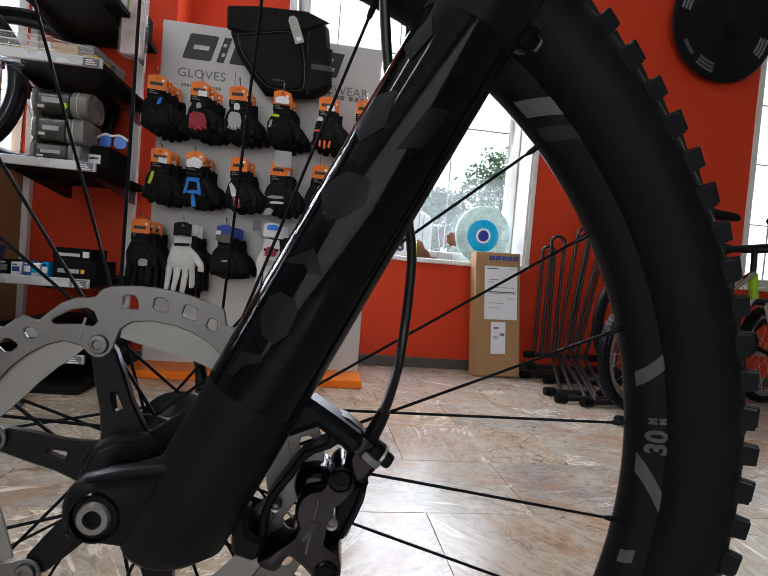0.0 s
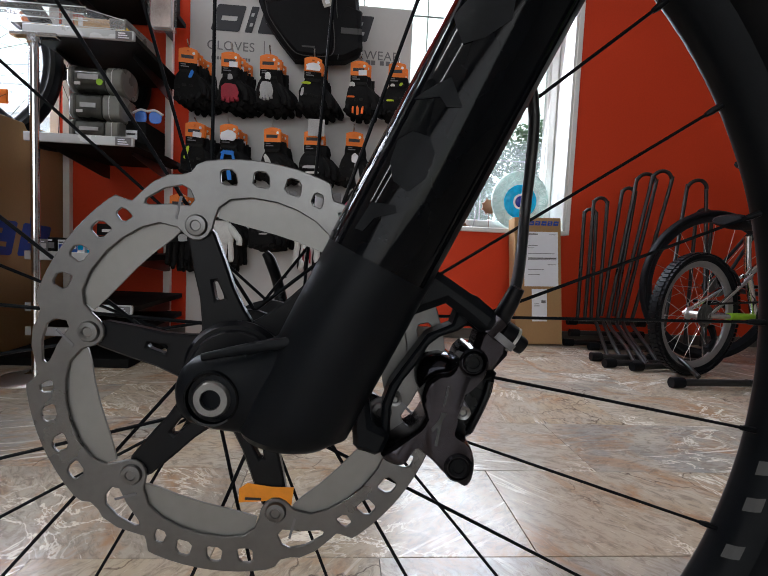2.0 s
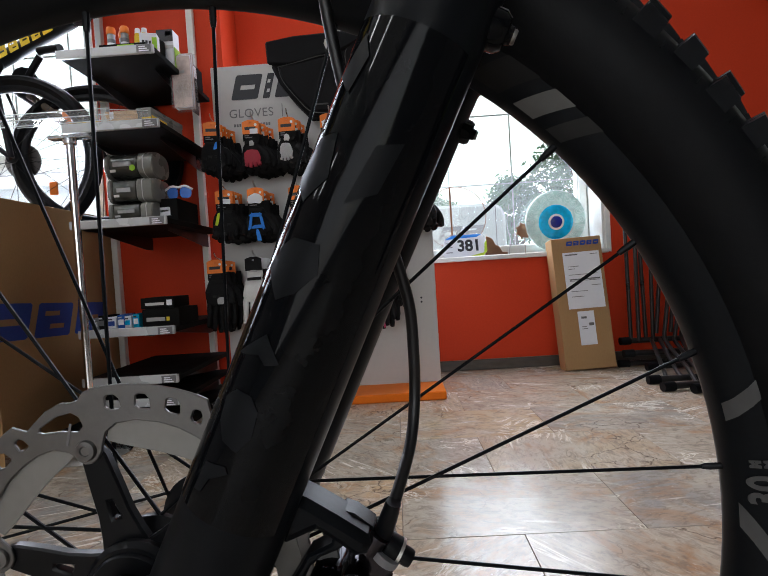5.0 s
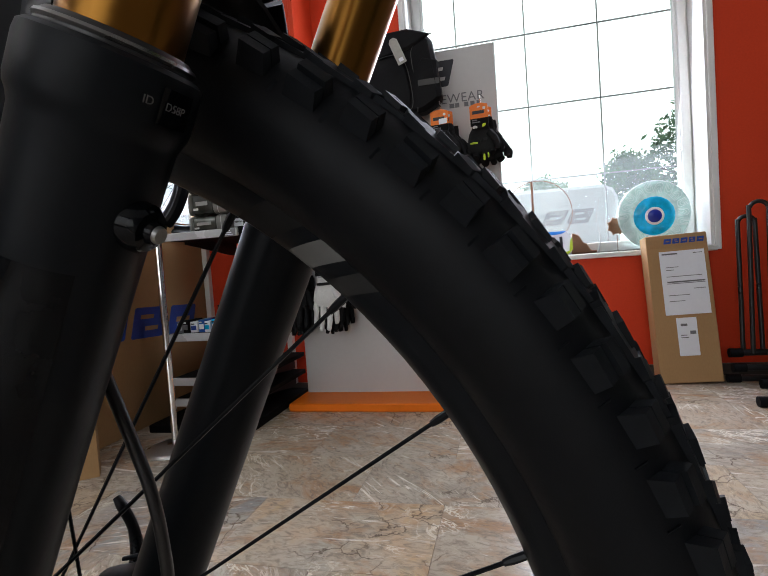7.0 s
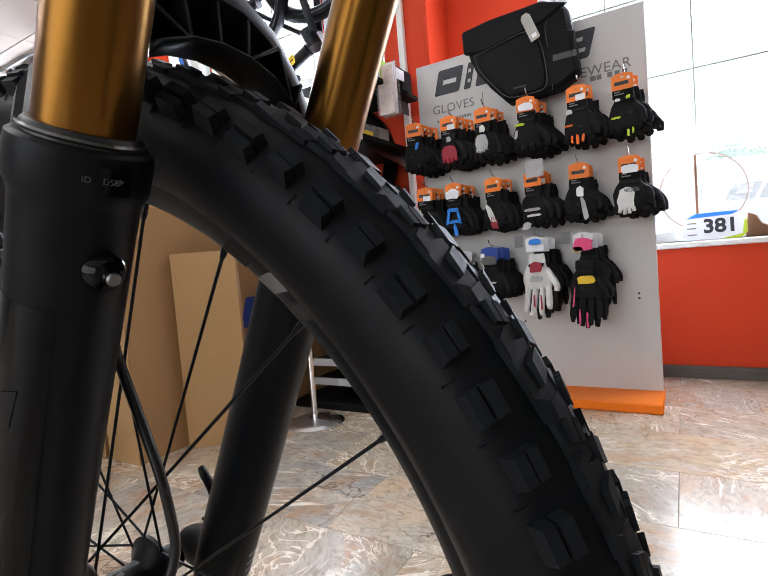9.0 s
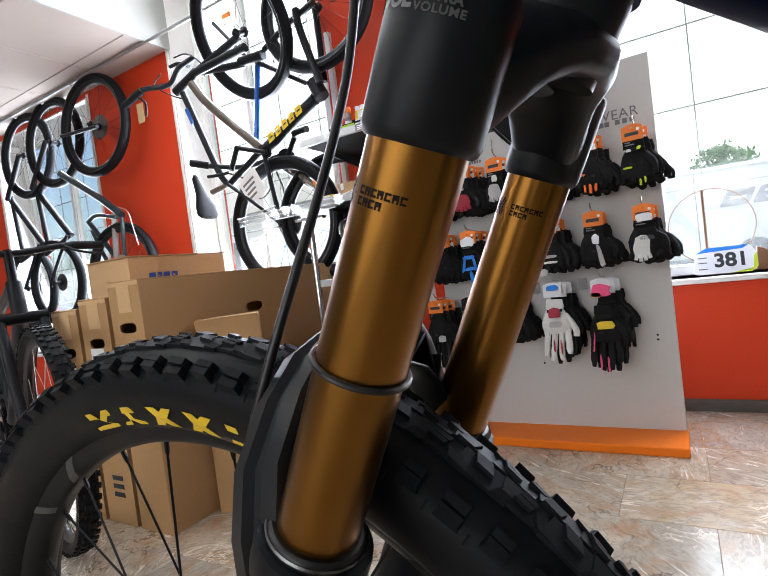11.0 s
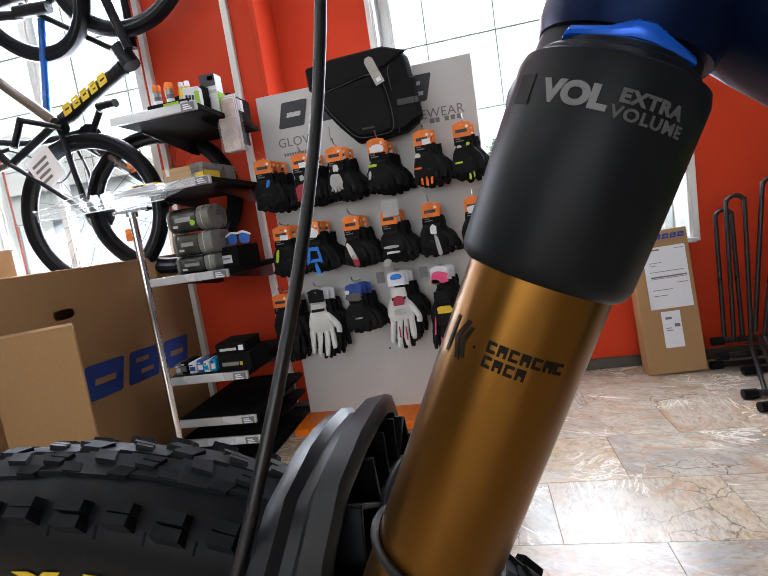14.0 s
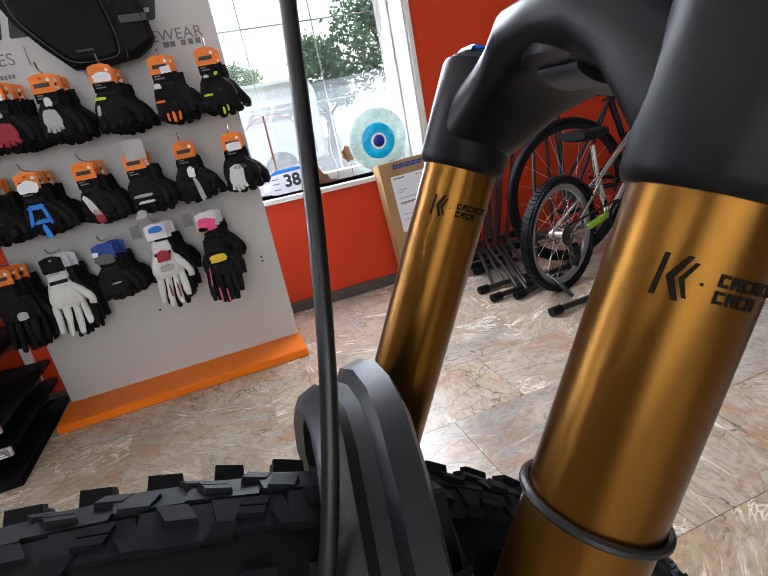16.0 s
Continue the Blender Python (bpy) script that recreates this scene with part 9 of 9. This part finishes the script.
tg = wpart("price_tag", box(-0.07, 0.07, -0.001, 0.001, -0.075, 0.075, 0.0005, m=Matrix.Translation((-1.548, 2.000, 1.295)) @ Matrix.Rotation(radians(-28), 4, "Y")), M["paper"], hB, label="white price tag with bars of print")
for i in range(4):
    wpart("print_bar", box(-0.05, 0.04 - 0.01 * i, -0.0026, -0.0014, 0.030 - i * 0.026, 0.042 - i * 0.026, m=Matrix.Translation((-1.548, 2.000, 1.295)) @ Matrix.Rotation(radians(-28), 4, "Y")), M["ink_mid"], hB, tg)
for p in ((-1.211, 2.100, 1.257), (-1.291, 2.100, 0.963)):
    wpart("reflector", box(-0.018, 0.018, -0.005, 0.005, -0.028, 0.028, 0.004, m=Matrix.Translation(p)), M["orange"], hB)

hC = hung("dark teal full-suspension bike hung before the red pier", (-3.2, 2.12, 1.2), [((-3.035, 2.120, 2.011), 0.35, 0.085), ((-2.908, 2.100, 0.980), 0.345, 0.075)], [
    ("top_tube", [(-3.503, 2.100, 1.774), (-3.087, 2.100, 1.531), (-2.845, 2.100, 1.363)], 0.024, "bike_teal"), ("down_tube", [(-3.240, 2.100, 1.380), (-2.967, 2.100, 1.083)], 0.017, "bike_teal"), ("shock", [(-2.927, 2.100, 1.386), (-2.981, 2.100, 1.037)], 0.020, "wheel_grey"), ("seat_stay", [(-2.789, 2.060, 1.338), (-2.804, 2.050, 1.004)], 0.014, "bike_teal"),
    ("rocker", [(-3.189, 2.070, 1.372), (-3.076, 2.070, 1.398), (-2.864, 2.070, 1.350)], 0.013, "bike_teal"), ("chain_stay", [(-3.242, 2.120, 1.314), (-3.106, 2.120, 1.067), (-2.939, 2.120, 0.982)], 0.014, "bike_teal"), ("crank_arm", [(-2.783, 2.030, 1.034), (-2.540, 2.000, 0.977)], 0.014, "black_dull"), ("pedal", [(-2.553, 2.000, 1.008), (-2.477, 1.970, 0.938)], 0.018, "black_dull"),
    ("swing_arm", [(-3.310, 2.040, 1.994), (-2.862, 2.030, 1.947)], 0.012, "bike_dark"), ("brake_cable", [(-2.792, 2.050, 1.405), (-2.701, 2.050, 1.360), (-2.670, 2.050, 1.259), (-2.636, 2.050, 1.134)], 0.003, "silver")],
    [(-3.24, 2.12, 2.34)])
wpart("chain_guard", lathe([(0.0, -0.004), (0.085, -0.004), (0.09, 0), (0.085, 0.004), (0, 0.004)], 28, frame_m((-2.765, 2.000, 0.999), (1, 0, 0), (0, 0, 1))), M["wheel_grey"], hC)
for i, c in enumerate(((-3.713, 2.200, 2.067), (-4.130, 2.200, 2.057))):
    hung("dark bicycle hung in the far row under the ceiling", (c[0], c[1], 1.2), [(c, 0.345, 0), ((c[0] - 0.25, 2.2, c[2] - 1.06), 0.345, 0.07)], [
        ("fork_leg", [(c[0], 2.14, c[2]), (c[0] - 0.32, 2.15, c[2] - 0.30)], 0.020, "bike_dark"), ("down_tube", [(c[0] - 0.36, 2.2, c[2] - 0.30), (c[0] + 0.04, 2.2, c[2] - 0.72)], 0.024, "bike_dark"), ("top_tube", [(c[0] - 0.36, 2.2, c[2] - 0.26), (c[0] - 0.30, 2.2, c[2] - 0.80)], 0.018, "bike_dark"), ("seat_tube", [(c[0] + 0.04, 2.2, c[2] - 0.72), (c[0] - 0.36, 2.2, c[2] - 0.82)], 0.017, "bike_dark"), ("chain_stay", [(c[0] + 0.04, 2.17, c[2] - 0.72), (c[0] - 0.25, 2.15, c[2] - 1.06)], 0.012, "bike_dark")],
        [(c[0], 2.2, c[2] + 0.322)])

# ---- floor slabs, piece by piece ----
floor = thing("floor", box(-6.0, 4.0, -4.0, 2.55, -0.03, -0.004), M["grout"], "polished slate and marble slabs with thin dark joints", "floor", kind="structure", smooth=False)
T, LONG, OX, OY = 0.286, 0.470, 0.113, 0.963
slabs = [mesh_of("slab", box(-LONG / 2 + 0.0005, LONG / 2 - 0.0005, -T / 2 + 0.0005, T / 2 - 0.0005, -0.02, 0, 0.0006), M["stone"], False)]
tan_slab = mesh_of("slab", box(-LONG / 2 + 0.0005, LONG / 2 - 0.0005, -T / 2 + 0.0005, T / 2 - 0.0005, -0.02, 0, 0.0006), M["stone_tan"], False)
rng = random.Random(5)
rest = bmesh.new()
for j in range(-18, 6):
    off = OX + (LONG / 2 if j % 2 else 0.0)
    for i in range(-15, 10):
        cx, cy = off + (i + 0.5) * LONG, OY + (j + 0.5) * T
        if not (-6 - LONG / 2 < cx < 4 + LONG / 2 and -4 + T / 2 < cy < 2.55 + T * 0.45):
            continue
        if cx < -0.6 and cy > 2.40:
            continue
        if -2.0 < cx < 2.0 and -0.2 < cy:
            ob = new("slab", slabs[0])
            ob.parent = floor
            ob.location = (cx, cy, rng.uniform(-0.0006, 0.0))
            if j == 0 and i == -1:
                ob.data = tan_slab
        else:
            box(max(-5.999, cx - LONG / 2 + 0.0006), min(3.999, cx + LONG / 2 - 0.0006), cy - T / 2 + 0.0006, cy + T / 2 - 0.0006, -0.02, -0.001, bm=rest)
ob = part("far_slabs", rest, M["stone"], floor, smooth=False)
ob["kind"] = "stuff"
